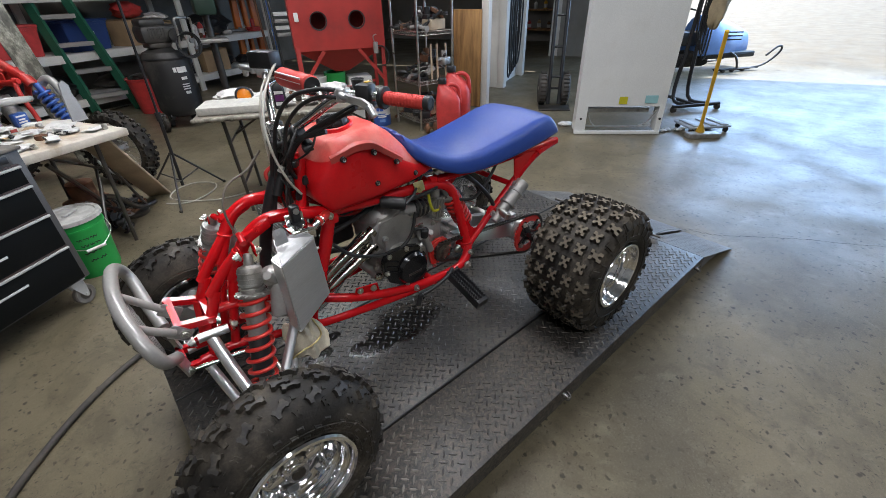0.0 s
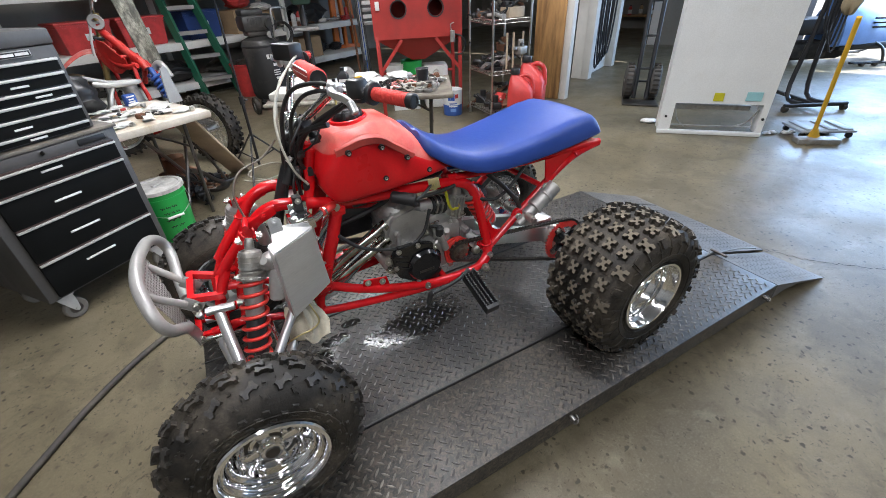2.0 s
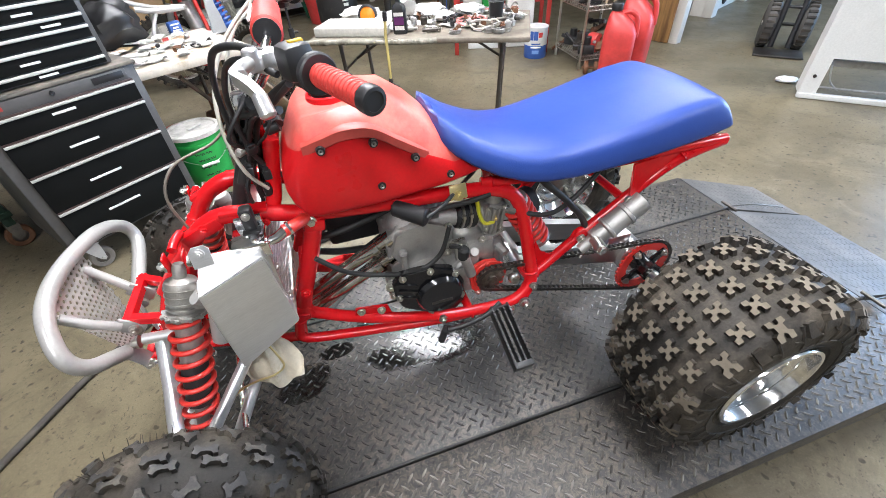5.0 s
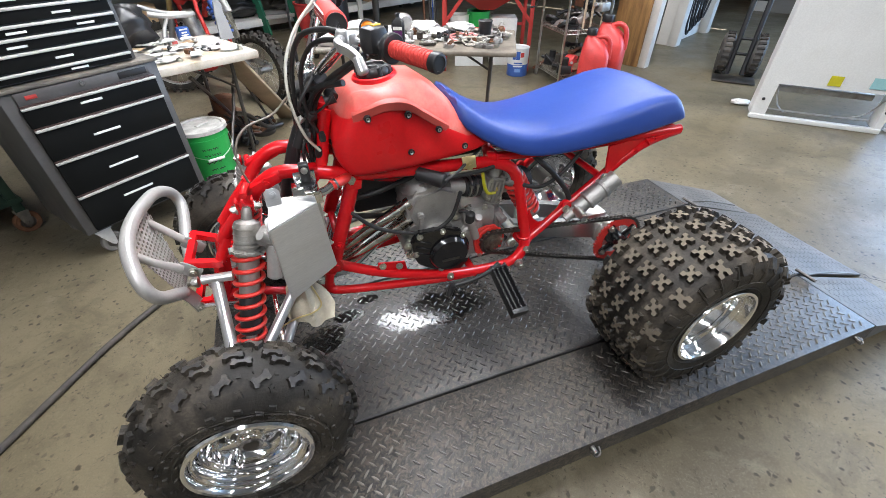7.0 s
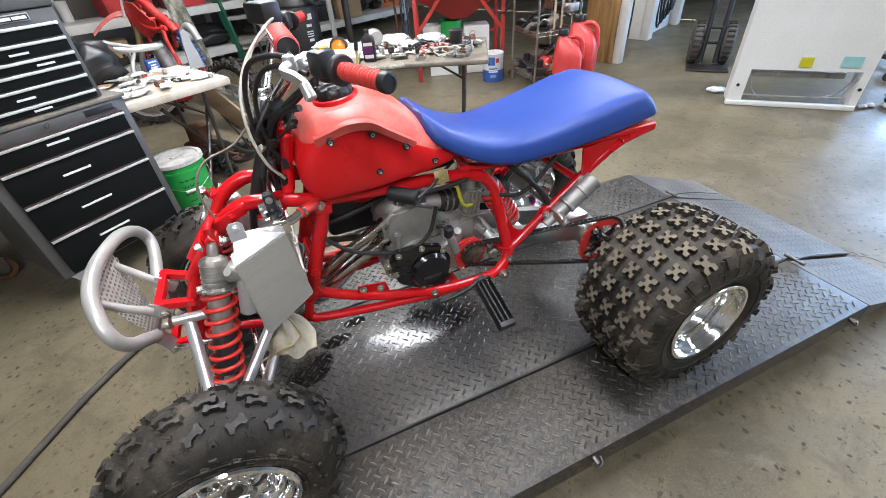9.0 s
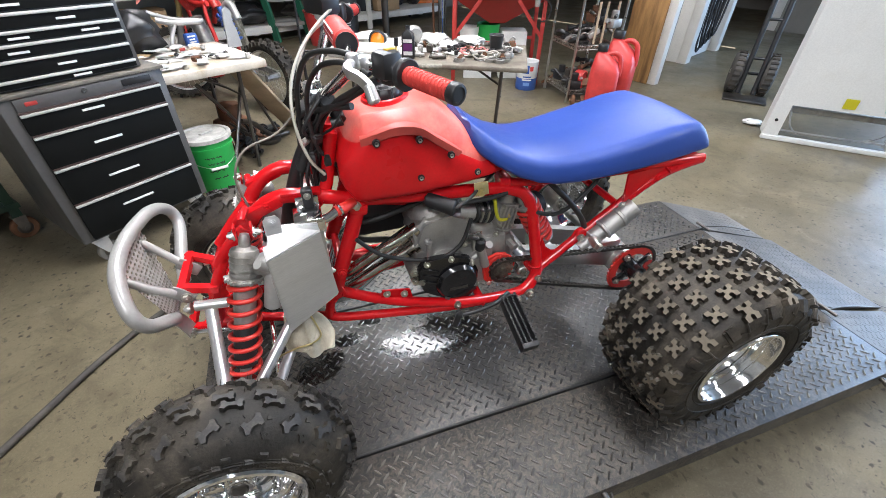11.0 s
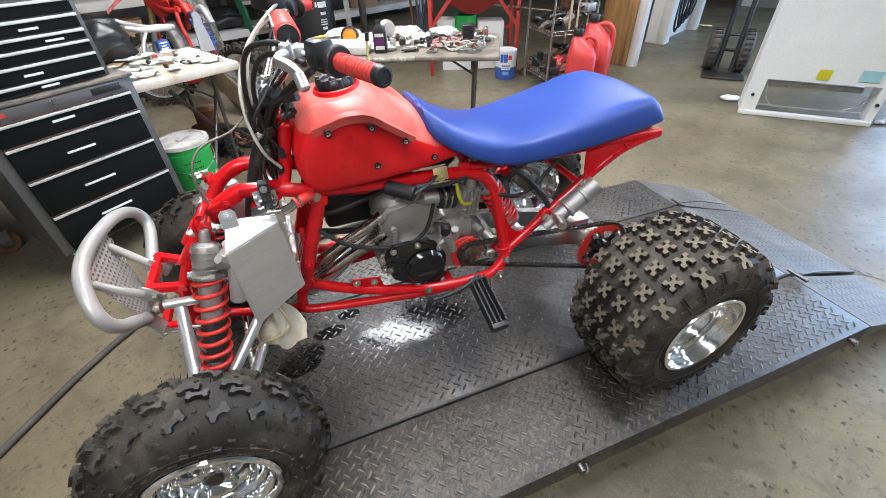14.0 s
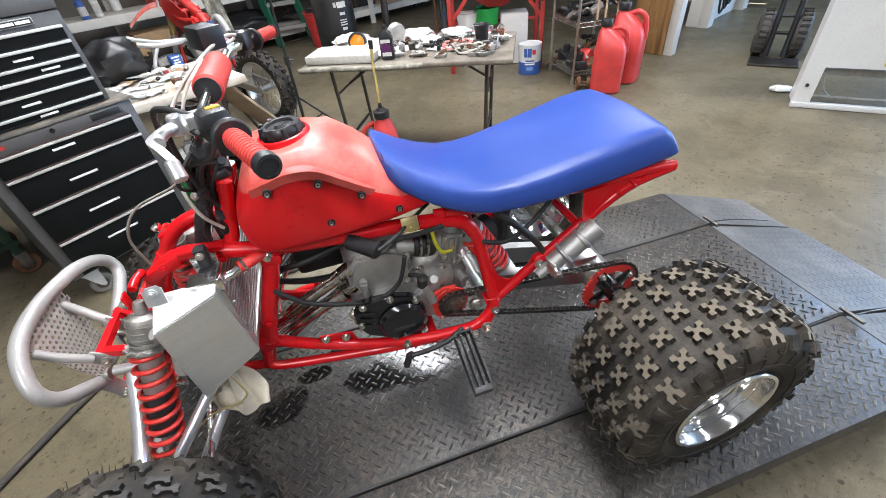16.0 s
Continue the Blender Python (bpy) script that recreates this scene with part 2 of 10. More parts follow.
CASTER = material("grey_caster_tread", (0.16, 0.145, 0.125), 0.6, var=0.2, bump=0.2)
# shade between the drawers, put into a red-brown colour
DRAWSHADE = material("brown_black_drawer_shade", (0.045, 0.024, 0.020), 0.5, var=0.2, bump=0.05)
TOOLGREY = material("grey_tool_enamel", (0.075, 0.072, 0.07), 0.45, var=0.15, bump=0.12, second=(0.12, 0.115, 0.11), patch=0.6)
LEDGE = material("dusty_tool_ledge", (0.085, 0.078, 0.068), 0.6, var=0.25, scale=8, bump=0.15, second=(0.19, 0.165, 0.13), patch=0.50)
PULL = material("satin_drawer_pull", (0.56, 0.55, 0.52), 0.5, 0.45, var=0.12, bump=0.08)
DUSTBLACK = material("dusty_black_enamel", (0.016, 0.016, 0.016), 0.48, var=0.25, scale=4, bump=0.15, second=(0.075, 0.068, 0.058), patch=0.56)
GREEN = material("green_plastic", (0.02, 0.36, 0.07), 0.42, var=0.08, bump=0.06)
LADDER = material("green_fibreglass", (0.02, 0.13, 0.075), 0.5, var=0.15, bump=0.15)
DARKGREEN = material("dark_green_paint", (0.02, 0.045, 0.03), 0.5, var=0.25, bump=0.2)
ORANGE = material("orange_paint", (0.62, 0.16, 0.025), 0.45, var=0.15, bump=0.1)
AMBER = material("amber_lens", (0.75, 0.22, 0.02), 0.2, var=0.1, coat=0.4)
CANRED = material("red_jug_plastic", (0.52, 0.045, 0.042), 0.42, var=0.2, scale=9, bump=0.08)
DULLRED = material("dull_red_enamel", (0.36, 0.028, 0.022), 0.5, var=0.16, scale=4, bump=0.15, second=(0.26, 0.03, 0.025), patch=0.6)
WOOD = material("brown_board", (0.34, 0.185, 0.065), 0.6, var=0.3, scale=3, bump=0.25, second=(0.16, 0.08, 0.03), patch=0.55, stretch=(6, 6, 0.8))
RAMPWOOD = material("weathered_plank", (0.42, 0.33, 0.23), 0.7, var=0.2, scale=5, bump=0.3, stretch=(1, 1, 1))
CARD = material("cardboard", (0.40, 0.27, 0.15), 0.8, var=0.15, bump=0.15)
CLOTH = material("stained_cotton_rag", (0.60, 0.54, 0.42), 0.9, var=0.2, scale=14, bump=0.5, gscale=300, second=(0.40, 0.32, 0.20), patch=0.56)
PAPER = material("paper_and_plastic_bag", (0.60, 0.59, 0.56), 0.5, var=0.18, scale=20, bump=0.2)
YELLOW = material("yellow_handle", (0.72, 0.42, 0.03), 0.45, var=0.12, bump=0.1)
BLUEPAINT = material("blue_enamel", (0.035, 0.10, 0.36), 0.35, var=0.12, coat=0.3)
PALEBLUE = material("pale_blue_hood", (0.16, 0.30, 0.62), 0.35, var=0.1, coat=0.3)
WALL = material("grimy_wall_paint", (0.27, 0.255, 0.225), 0.8, var=0.2, scale=1.2, bump=0.2, second=(0.20, 0.18, 0.15), patch=0.55)
CEIL = material("ceiling_panels", (0.46, 0.45, 0.43), 0.8, var=0.1, scale=1.5, bump=0.1)
RUST = material("rusty_iron", (0.16, 0.075, 0.04), 0.75, 0.4, var=0.35, scale=20, bump=0.4)
BRASS = material("gold_zinc", (0.72, 0.60, 0.30), 0.32, 0.9, var=0.1, bump=0.05)
EDGEFOAM = material("grimy_foam_edge", (0.27, 0.255, 0.21), 0.85, var=0.3, scale=22, bump=0.6, gscale=60, second=(0.14, 0.125, 0.10), patch=0.55)
GLASS_FOAM = material("white_foam_pad", (0.46, 0.445, 0.40), 0.8, var=0.15, scale=30, bump=0.5, gscale=70)


def ground_material(name, base, dark, light, rough, wet=None, sheen=None, pale=1.0, specks=0.0, grime=None):
    """Worn concrete or plate: broad stains, fine speckle, scratches; wet: a puddle (x, y, rx, ry)."""
    m = bpy.data.materials.new(name)
    m.use_nodes = True
    N, L = m.node_tree.nodes, m.node_tree.links
    bs = N["Principled BSDF"]
    co = N.new("ShaderNodeTexCoord")

    def nz(s, detail=5.0, rgh=0.62, dist=0.0):
        t = N.new("ShaderNodeTexNoise")
        t.inputs["Scale"].default_value, t.inputs["Detail"].default_value = s, detail
        t.inputs["Roughness"].default_value, t.inputs["Distortion"].default_value = rgh, dist
        L.new(co.outputs["Object"], t.inputs[0])
        return t.outputs[0]

    def rng(src, lo, hi, a=0.0, b=1.0):
        r = N.new("ShaderNodeMapRange")
        for i, v in zip((1, 2, 3, 4), (lo, hi, a, b)):
            r.inputs[i].default_value = v
        L.new(src, r.inputs[0])
        return r.outputs[0]

    def mix(fac, a, b):
        x = N.new("ShaderNodeMix")
        x.data_type = "RGBA"
        L.new(fac, x.inputs[0])
        for sock, v in ((x.inputs[6], a), (x.inputs[7], b)):
            if isinstance(v, tuple):
                sock.default_value = (*v, 1)
            else:
                L.new(v, sock)
        return x.outputs[2]

    def op(kind, a, b):
        x = N.new("ShaderNodeMath")
        x.operation = kind
        for i, v in enumerate((a, b)):
            if isinstance(v, (int, float)):
                x.inputs[i].default_value = v
            else:
                L.new(v, x.inputs[i])
        return x.outputs[0]

    col = mix(rng(nz(1.1, 6), 0.42, 0.66), base, dark)
    col = mix(op("MULTIPLY", rng(nz(5.5, 6, 0.7, 0.6), 0.56, 0.74), pale), col, light)
    col = mix(op("MULTIPLY", rng(nz(26, 5, 0.75, 1.2), 0.585, 0.66), 0.8), col, tuple(c * 0.45 for c in dark))
    col = mix(op("MULTIPLY", rng(nz(120, 2), 0.5, 0.75), 0.35), col, light)
    if grime:
        col = mix(op("MULTIPLY", op("MULTIPLY", rng(nz(55, 5, 0.75, 0.8), 0.44, 0.60), rng(nz(3.2, 5, 0.65, 0.5), 0.34, 0.54)), 0.9), col, grime)
        col = mix(op("MULTIPLY", rng(nz(150, 2, 0.6), 0.58, 0.68), 0.5), col, tuple(c * 1.5 for c in grime))
        col = mix(op("MULTIPLY", rng(nz(38, 4, 0.7, 0.4), 0.57, 0.66), 0.85), col, tuple(c * 0.35 for c in dark))
    if specks:
        col = mix(op("MULTIPLY", rng(nz(2.6, 7, 0.72, 1.0), 0.50, 0.62), 0.55), col, tuple(c * 0.85 for c in dark))
        col = mix(op("MULTIPLY", rng(nz(9.0, 6, 0.75, 0.8), 0.54, 0.64), 0.40), col, tuple(c * 0.75 for c in dark))
        col = mix(op("MULTIPLY", rng(nz(260, 3, 0.7), 0.52, 0.70), 0.45), col, tuple(c * 0.6 for c in dark))
    spots = N.new("ShaderNodeTexVoronoi")
    spots.inputs["Scale"].default_value, spots.inputs["Randomness"].default_value = 21.0, 1.0
    warp = N.new("ShaderNodeVectorMath")
    warp.operation = "ADD"
    wn = N.new("ShaderNodeTexNoise")
    wn.inputs["Scale"].default_value = 30.0
    L.new(co.outputs["Object"], wn.inputs[0])
    sw_ = N.new("ShaderNodeVectorMath")
    sw_.operation = "SCALE"
    sw_.inputs["Scale"].default_value = 0.035
    L.new(wn.outputs[1], sw_.inputs[0])
    L.new(co.outputs["Object"], warp.inputs[0])
    L.new(sw_.outputs[0], warp.inputs[1])
    L.new(warp.outputs[0], spots.inputs[0])
    where = rng(nz(1.7, 4), 0.34, 0.52)
    pits = N.new("ShaderNodeTexVoronoi")
    pits.inputs["Scale"].default_value, pits.inputs["Randomness"].default_value = 52.0, 1.0
    L.new(warp.outputs[0], pits.inputs[0])
    col = mix(op("MULTIPLY", op("MULTIPLY", rng(pits.outputs[0], 0.10, 0.20, 1.0, 0.0), rng(nz(2.9, 4), 0.42, 0.58)), specks), col, tuple(c * 0.45 for c in dark))
    col = mix(op("MULTIPLY", op("MULTIPLY", rng(spots.outputs[0], 0.12, 0.21, 1.0, 0.0), where), specks), col, tuple(c * 0.4 for c in dark))
    r = rng(nz(2.3, 5), 0.35, 0.7, rough * 0.75, rough * 1.25)
    if wet:
        sep = N.new("ShaderNodeSeparateXYZ")
        L.new(co.outputs["Object"], sep.inputs[0])
        wob = op("MULTIPLY", op("SUBTRACT", nz(7, 4, 0.6), 0.5), 1.3)

        def pools(spots_):
            near = None
            for wx, wy, rx, ry in spots_:
                dx, dy = op("DIVIDE", op("SUBTRACT", sep.outputs[0], wx), rx), op("DIVIDE", op("SUBTRACT", sep.outputs[1], wy), ry)
                d = op("SQRT", op("ADD", op("MULTIPLY", dx, dx), op("MULTIPLY", dy, dy)), 0.0)
                near = d if near is None else op("MINIMUM", near, d)
            return op("ADD", near, wob)

        oily = rng(pools(sheen), 0.6, 1.1, 1.0, 0.0)
        r = op("ADD", op("MULTIPLY", op("SUBTRACT", 1.0, oily), r), op("MULTIPLY", oily, 0.19))
        puddle = rng(pools(wet), 0.8, 1.0, 1.0, 0.0)
        col = mix(op("MULTIPLY", puddle, 0.8), col, tuple(c * 0.3 for c in dark))
        r = op("ADD", op("MULTIPLY", op("SUBTRACT", 1.0, puddle), r), op("MULTIPLY", puddle, 0.07))
    L.new(col, bs.inputs["Base Color"])
    L.new(r, bs.inputs["Roughness"])
    bp = N.new("ShaderNodeBump")
    bp.inputs["Strength"].default_value, bp.inputs["Distance"].default_value = 0.25, 0.002
    L.new(nz(70, 5, 0.7), bp.inputs["Height"])
    L.new(bp.outputs[0], bs.inputs["Normal"])
    return m, bs


CONCRETE, _cb = ground_material("worn_concrete", (0.176, 0.147, 0.093), (0.102, 0.084, 0.051), (0.240, 0.212, 0.152), 0.44, pale=0.6, specks=0.95)
_cb.inputs["Specular IOR Level"].default_value = 0.45
WET = [(0.785, 0.650, 0.235, 0.085), (0.357, 0.622, 0.080, 0.045), (0.480, 0.735, 0.060, 0.030), (0.405, 0.668, 0.050, 0.035), (0.565, 0.800, 0.050, 0.024)]
SHEEN = [(0.85, 0.66, 0.27, 0.13), (0.38, 0.66, 0.10, 0.07)]
PLATE, _bs = ground_material("worn_black_plate", (0.031, 0.030, 0.029), (0.012, 0.0115, 0.0115), (0.076, 0.073, 0.068), 0.50,
                             wet=WET, sheen=SHEEN, grime=(0.105, 0.088, 0.068))
_bs.inputs["Metallic"].default_value = 0.12
WORNBARS = material("bright_worn_plate_bars", (0.165, 0.152, 0.128), 0.36, 0.5, var=0.5, scale=5, bump=0.15, second=(0.045, 0.042, 0.039), patch=0.50)
RAMPPLATE = material("dusty_ramp_plate", (0.095, 0.094, 0.092), 0.62, 0.2, var=0.25, scale=5, grain=0.2, bump=0.3, second=(0.155, 0.150, 0.142), patch=0.52)
BARS = material("rubbed_plate_bars", (0.085, 0.082, 0.075), 0.25, 0.3, var=0.5, scale=5, bump=0.12, second=(0.028, 0.028, 0.028), patch=0.48)

# ---- the room ----
b = B()
box(b, (0, 0, -0.1), (400, 400, 0.2))
solid("ground", b, CONCRETE, "worn stained concrete garage floor running out to the yard", "floor", kind="structure")

U0, U1, V0, V1, CEILING = -2.9, 10.9, -7.6, 7.7, 3.4
RM = rotz(25)


def wall(name, u0, v0, u1, v1, z0, z1, label, mat=WALL):
    bw = B()
    box(bw, ((u0 + u1) / 2, (v0 + v1) / 2, (z0 + z1) / 2), (abs(u1 - u0), abs(v1 - v0), z1 - z0), RM)
    return solid(name, bw, mat, label, "wall", kind="structure")


wall("wall_back", U0, V1, 14.2, V1 + 0.2, 0, CEILING, "grimy painted garage back wall behind the shelving")
wall("wall_side", U0 - 0.2, V0 - 0.2, U0, V1 + 0.2, 0, CEILING, "grimy painted garage side wall")
wall("wall_near", U0, V0 - 0.2, U1 + 0.2, V0, 0, CEILING, "grimy painted garage wall")
wall("wall_door", U1, -1.1, U1 + 0.2, 1.4, 0, CEILING, "painted wall beside the open garage door")
wall("wall_passage", U1, 1.4, 14.2, 1.6, 0, CEILING, "white painted passage wall", TRIMWHITE)
wall("wall_passage_end", 14.0, 1.6, 14.2, V1, 0, CEILING, "grimy wall at the end of the passage")
wall("wall_door_head", U1, V0, U1 + 0.2, -1.1, 3.05, CEILING, "painted wall above the open garage door")
b = B()
box(b, ((U0 + U1) / 2, (V0 + V1) / 2, CEILING + 0.06), (U1 - U0 + 0.6, V1 - V0 + 0.6, 0.12), RM)
box(b, ((U1 + 14.5) / 2 + 0.15, (1.4 + V1) / 2 + 0.1, CEILING + 0.06), (14.2 - U1 - 0.3, V1 - 1.2, 0.12), RM)
solid("ceiling", b, CEIL, "pale garage ceiling", "ceiling", kind="structure")
wall("wall_partition", 6.95, 1.66, 8.25, 1.82, 0, CEILING, "white painted partition wall with hoses on it", TRIMWHITE)


def crack(pts, w, seed):
    """A thin dark open joint in the floor, wandering along its line."""
    rg_ = random.Random(seed)
    line = spline([(x, y, 0) for x, y in pts], 14)
    bb = B()
    prev = None
    for i, p in enumerate(line):
        d = (line[min(i + 1, len(line) - 1)] - line[max(i - 1, 0)]).normalized()
        nrm = Vector((-d.y, d.x, 0))
        c = p + nrm * rg_.uniform(-0.010, 0.010)
        ww = w * rg_.uniform(0.35, 1.1)
        cur = (bb.verts.new((c.x + nrm.x * ww, c.y + nrm.y * ww, 0.0012)), bb.verts.new((c.x - nrm.x * ww, c.y - nrm.y * ww, 0.0012)))
        if prev:
            bb.faces.new((prev[0], prev[1], cur[1], cur[0]))
        prev = cur
    return solid("floor_crack", bb, CRACK, "dark crack running through the concrete floor", "crack", kind="structure")


CRACK = material("crack_dirt", (0.035, 0.030, 0.024), 0.9, var=0.3, bump=0.2)
crack([(2.80, 0.52), (2.88, 0.40), (2.99, 0.15), (3.16, -0.06), (3.33, -0.26), (3.50, -0.51), (3.75, -0.85)], 0.003, 1)
crack([(1.2, 2.35), (1.6, 2.55), (2.0, 2.62), (2.4, 2.86), (2.9, 3.0)], 0.003, 3)

# ---- the lift ----
DECK = 0.212
lift = thing("vehicle_lift", "low black steel platform lift with worn diamond-plate deck", "vehicle lift", (1.15, 0.6, 0))


def lozenges(x0, x1, y0, y1, zf, pitch=0.0275, ln=0.0315, wd=0.0078, hg=0.0021):
    """Raised bars of tread plate on a lattice set aslant, each bar pointing at its neighbour's flank."""
    rng = random.Random(5)
    verts, faces = [], []
    half, r2 = ln * 0.36, math.sqrt(0.5)
    n = int((x1 - x0 + y1 - y0) / pitch) + 2
    for i in range(-n, n + 1):
        for j in range(-n, n + 1):
            cx, cy = x0 + (i - j) * pitch * r2, y0 + (i + j) * pitch * r2
            if not (x0 + half < cx < x1 - half and y0 + half < cy < y1 - half):
                continue
            a = radians(45 if (i + j) % 2 else -45) + rng.uniform(-0.03, 0.03)
            ca, sa = math.cos(a), math.sin(a)
            h2 = hg * rng.uniform(0.70, 1.1)
            k = len(verts)
            for lx, ly, lz in ((-ln / 2, 0, 0), (-ln * 0.2, -wd / 2, 0), (ln * 0.2, -wd / 2, 0), (ln / 2, 0, 0), (ln * 0.2, wd / 2, 0), (-ln * 0.2, wd / 2, 0),
                               (-ln * 0.36, 0, h2), (-ln * 0.15, -wd * 0.22, h2), (ln * 0.15, -wd * 0.22, h2), (ln * 0.36, 0, h2), (ln * 0.15, wd * 0.22, h2), (-ln * 0.15, wd * 0.22, h2)):
                x, y = cx + lx * ca - ly * sa, cy + lx * sa + ly * ca
                verts.append((x, y, zf(x, y) + lz - (0.0006 if lz == 0 else 0)))
            faces.append([k + 6 + q for q in range(6)])
            faces += [[k + q, k + (q + 1) % 6, k + 6 + (q + 1) % 6, k + 6 + q] for q in range(6)]
    me = bpy.data.meshes.new("tread_bar")
    me.from_pydata(verts, [], faces)
    me.materials.append(BARS)
    return me


def tread(parent, *args, worn=False, **kw):
    me = lozenges(*args, **kw)
    if worn:
        me.materials[0] = WORNBARS
    if kw:
        me.materials[0] = RAMPPLATE
    ob = new("tread_bar", me)
    ob.parent, ob.matrix_parent_inverse = parent, Matrix.Translation(-lift.location) if parent is lift else Matrix()
    return tagged(ob, "raised tread-plate bars worn bright", kind="stuff")


X0, X1, SEAM1, SEAM2, YW = 0.0, 2.285, 0.300, 0.892, 1.19
for nm, ya, yb, lab in (("wing", 0.0, SEAM1 - 0.006, "black side wing of the deck"), ("deck", SEAM1 + 0.006, SEAM2 - 0.006, "oil-stained middle deck plate"),
                        ("wing", SEAM2 + 0.006, YW, "black side wing of the deck")):
    b = B()
    box(b, ((X0 + X1) / 2, (ya + yb) / 2, DECK - 0.004), (X1 - X0, yb - ya, 0.008), bevel=0.002)
    # folded rim under the plate
    for yy in (ya + 0.003, yb - 0.003):
        box(b, ((X0 + X1) / 2, yy, DECK - 0.045), (X1 - X0, 0.006, 0.075))
    for xx in (X0 + 0.003, X1 - 0.003):
        box(b, (xx, (ya + yb) / 2, DECK - 0.045), (0.006, yb - ya - 0.012, 0.075))
    plate = part(nm, b, PLATE, lift, lab)
    tread(plate, X0 + 0.01, X1 - 0.01, ya + 0.008, yb - 0.008, lambda x, y: DECK, worn=ya < 0.1)
for yy in (SEAM1, SEAM2):
    b = B()
    tube(b, [(X0, yy, DECK - 0.002), (0.8, yy + 0.002, DECK + 0.001), (1.6, yy - 0.001, DECK), (X1 + 0.02, yy, DECK - 0.001)], 0.0046, 8)
    part("seam_strip", b, HOSE, lift, "black rubber strip in the seam")
# scissor base under the deck
b = B()
for yy in (0.36, 0.80):
    box(b, (1.15, yy, 0.045), (1.9, 0.06, 0.09), bevel=0.004)
    box(b, (1.15, yy, 0.135), (1.7, 0.05, 0.06), bevel=0.004)
for xx in (0.3, 2.0):
    box(b, (xx, 0.58, 0.05), (0.08, 0.9, 0.07), bevel=0.004)
part("base_frame", b, DARKSTEEL, lift, "dark steel base under the deck")


def ramp(ya, yb, tip, mat_):
    bb = B()
    xa, xb, za, zb = X1 + 0.012, tip, DECK - 0.006, 0.008
    vs = [bb.verts.new(p) for p in ((xa, ya, za), (xb, ya, zb), (xb, yb, zb), (xa, yb, za), (xa, ya, za - 0.010), (xb, ya, zb - 0.007), (xb, yb, zb - 0.007), (xa, yb, za - 0.010))]
    for f in ((0, 1, 2, 3), (7, 6, 5, 4), (0, 4, 5, 1), (1, 5, 6, 2), (2, 6, 7, 3), (3, 7, 4, 0)):
        bb.faces.new([vs[i] for i in f])
    for yy in (ya + 0.004, yb - 0.004):
        q = [bb.verts.new(p) for p in ((xa, yy - 0.003, za - 0.008), (xa + (xb - xa) * 0.45, yy - 0.003, za + (zb - za) * 0.45 - 0.008), (xa + 0.12, yy - 0.003, za - 0.075), (xa, yy - 0.003, za - 0.08),
                                      (xa, yy + 0.003, za - 0.008), (xa + (xb - xa) * 0.45, yy + 0.003, za + (zb - za) * 0.45 - 0.008), (xa + 0.12, yy + 0.003, za - 0.075), (xa, yy + 0.003, za - 0.08))]
        for f in ((0, 1, 2, 3), (7, 6, 5, 4), (0, 4, 5, 1), (1, 5, 6, 2), (2, 6, 7, 3), (3, 7, 4, 0)):
            bb.faces.new([q[i] for i in f])
    rp = part("ramp", bb, mat_, lift, "sloping steel loading ramp")
    tread(rp, xa + 0.02, xb - 0.02, ya + 0.012, yb - 0.012, lambda x, y: za + (zb - za) * (x - xa) / (xb - xa), hg=0.0012)


ramp(0.0, SEAM1 - 0.01, 2.878, RAMPPLATE)
ramp(SEAM1 + 0.01, SEAM2 - 0.01, 2.90, RAMPPLATE)
ramp(SEAM2 + 0.01, YW, 2.878, RAMPPLATE)
for yy in (0.277, 0.892):
    b = B()
    cyl(b, (2.30, yy - 0.04, DECK + 0.012), (2.30, yy + 0.04, DECK + 0.012), 0.007, seg=12)
    tube(b, [(2.30, yy, DECK + 0.010), (2.45, yy - 0.004, 0.195), (2.66, yy - 0.012, 0.128)], 0.0032, 8)
    part("hinge_pin", b, DARKSTEEL, lift, "dark steel hinge pin and rod of the ramp")
for xx in (1.048, 2.19):
    b = B()
    cyl(b, (xx, 0.0, 0.188), (xx, -0.022, 0.186), 0.009, seg=10)
    tube(b, [(xx - 0.012, -0.012, 0.19), (xx, -0.024, 0.176), (xx + 0.016, -0.022, 0.180), (xx + 0.018, -0.006, 0.19)], 0.004, 8)
    part("latch", b, DARKSTEEL, lift, "dark spring latch on the deck's edge")

# ---- the quad ----
CY = 0.648
atv = thing("quad_bike", "stripped red racing quad with blue seat standing on the lift", "quad bike", (0.82, CY, DECK))


def mir(p):
    return (p[0], 2 * CY - p[1], p[2])


def bead(n, f):
    return [f(i / n) for i in range(n)]


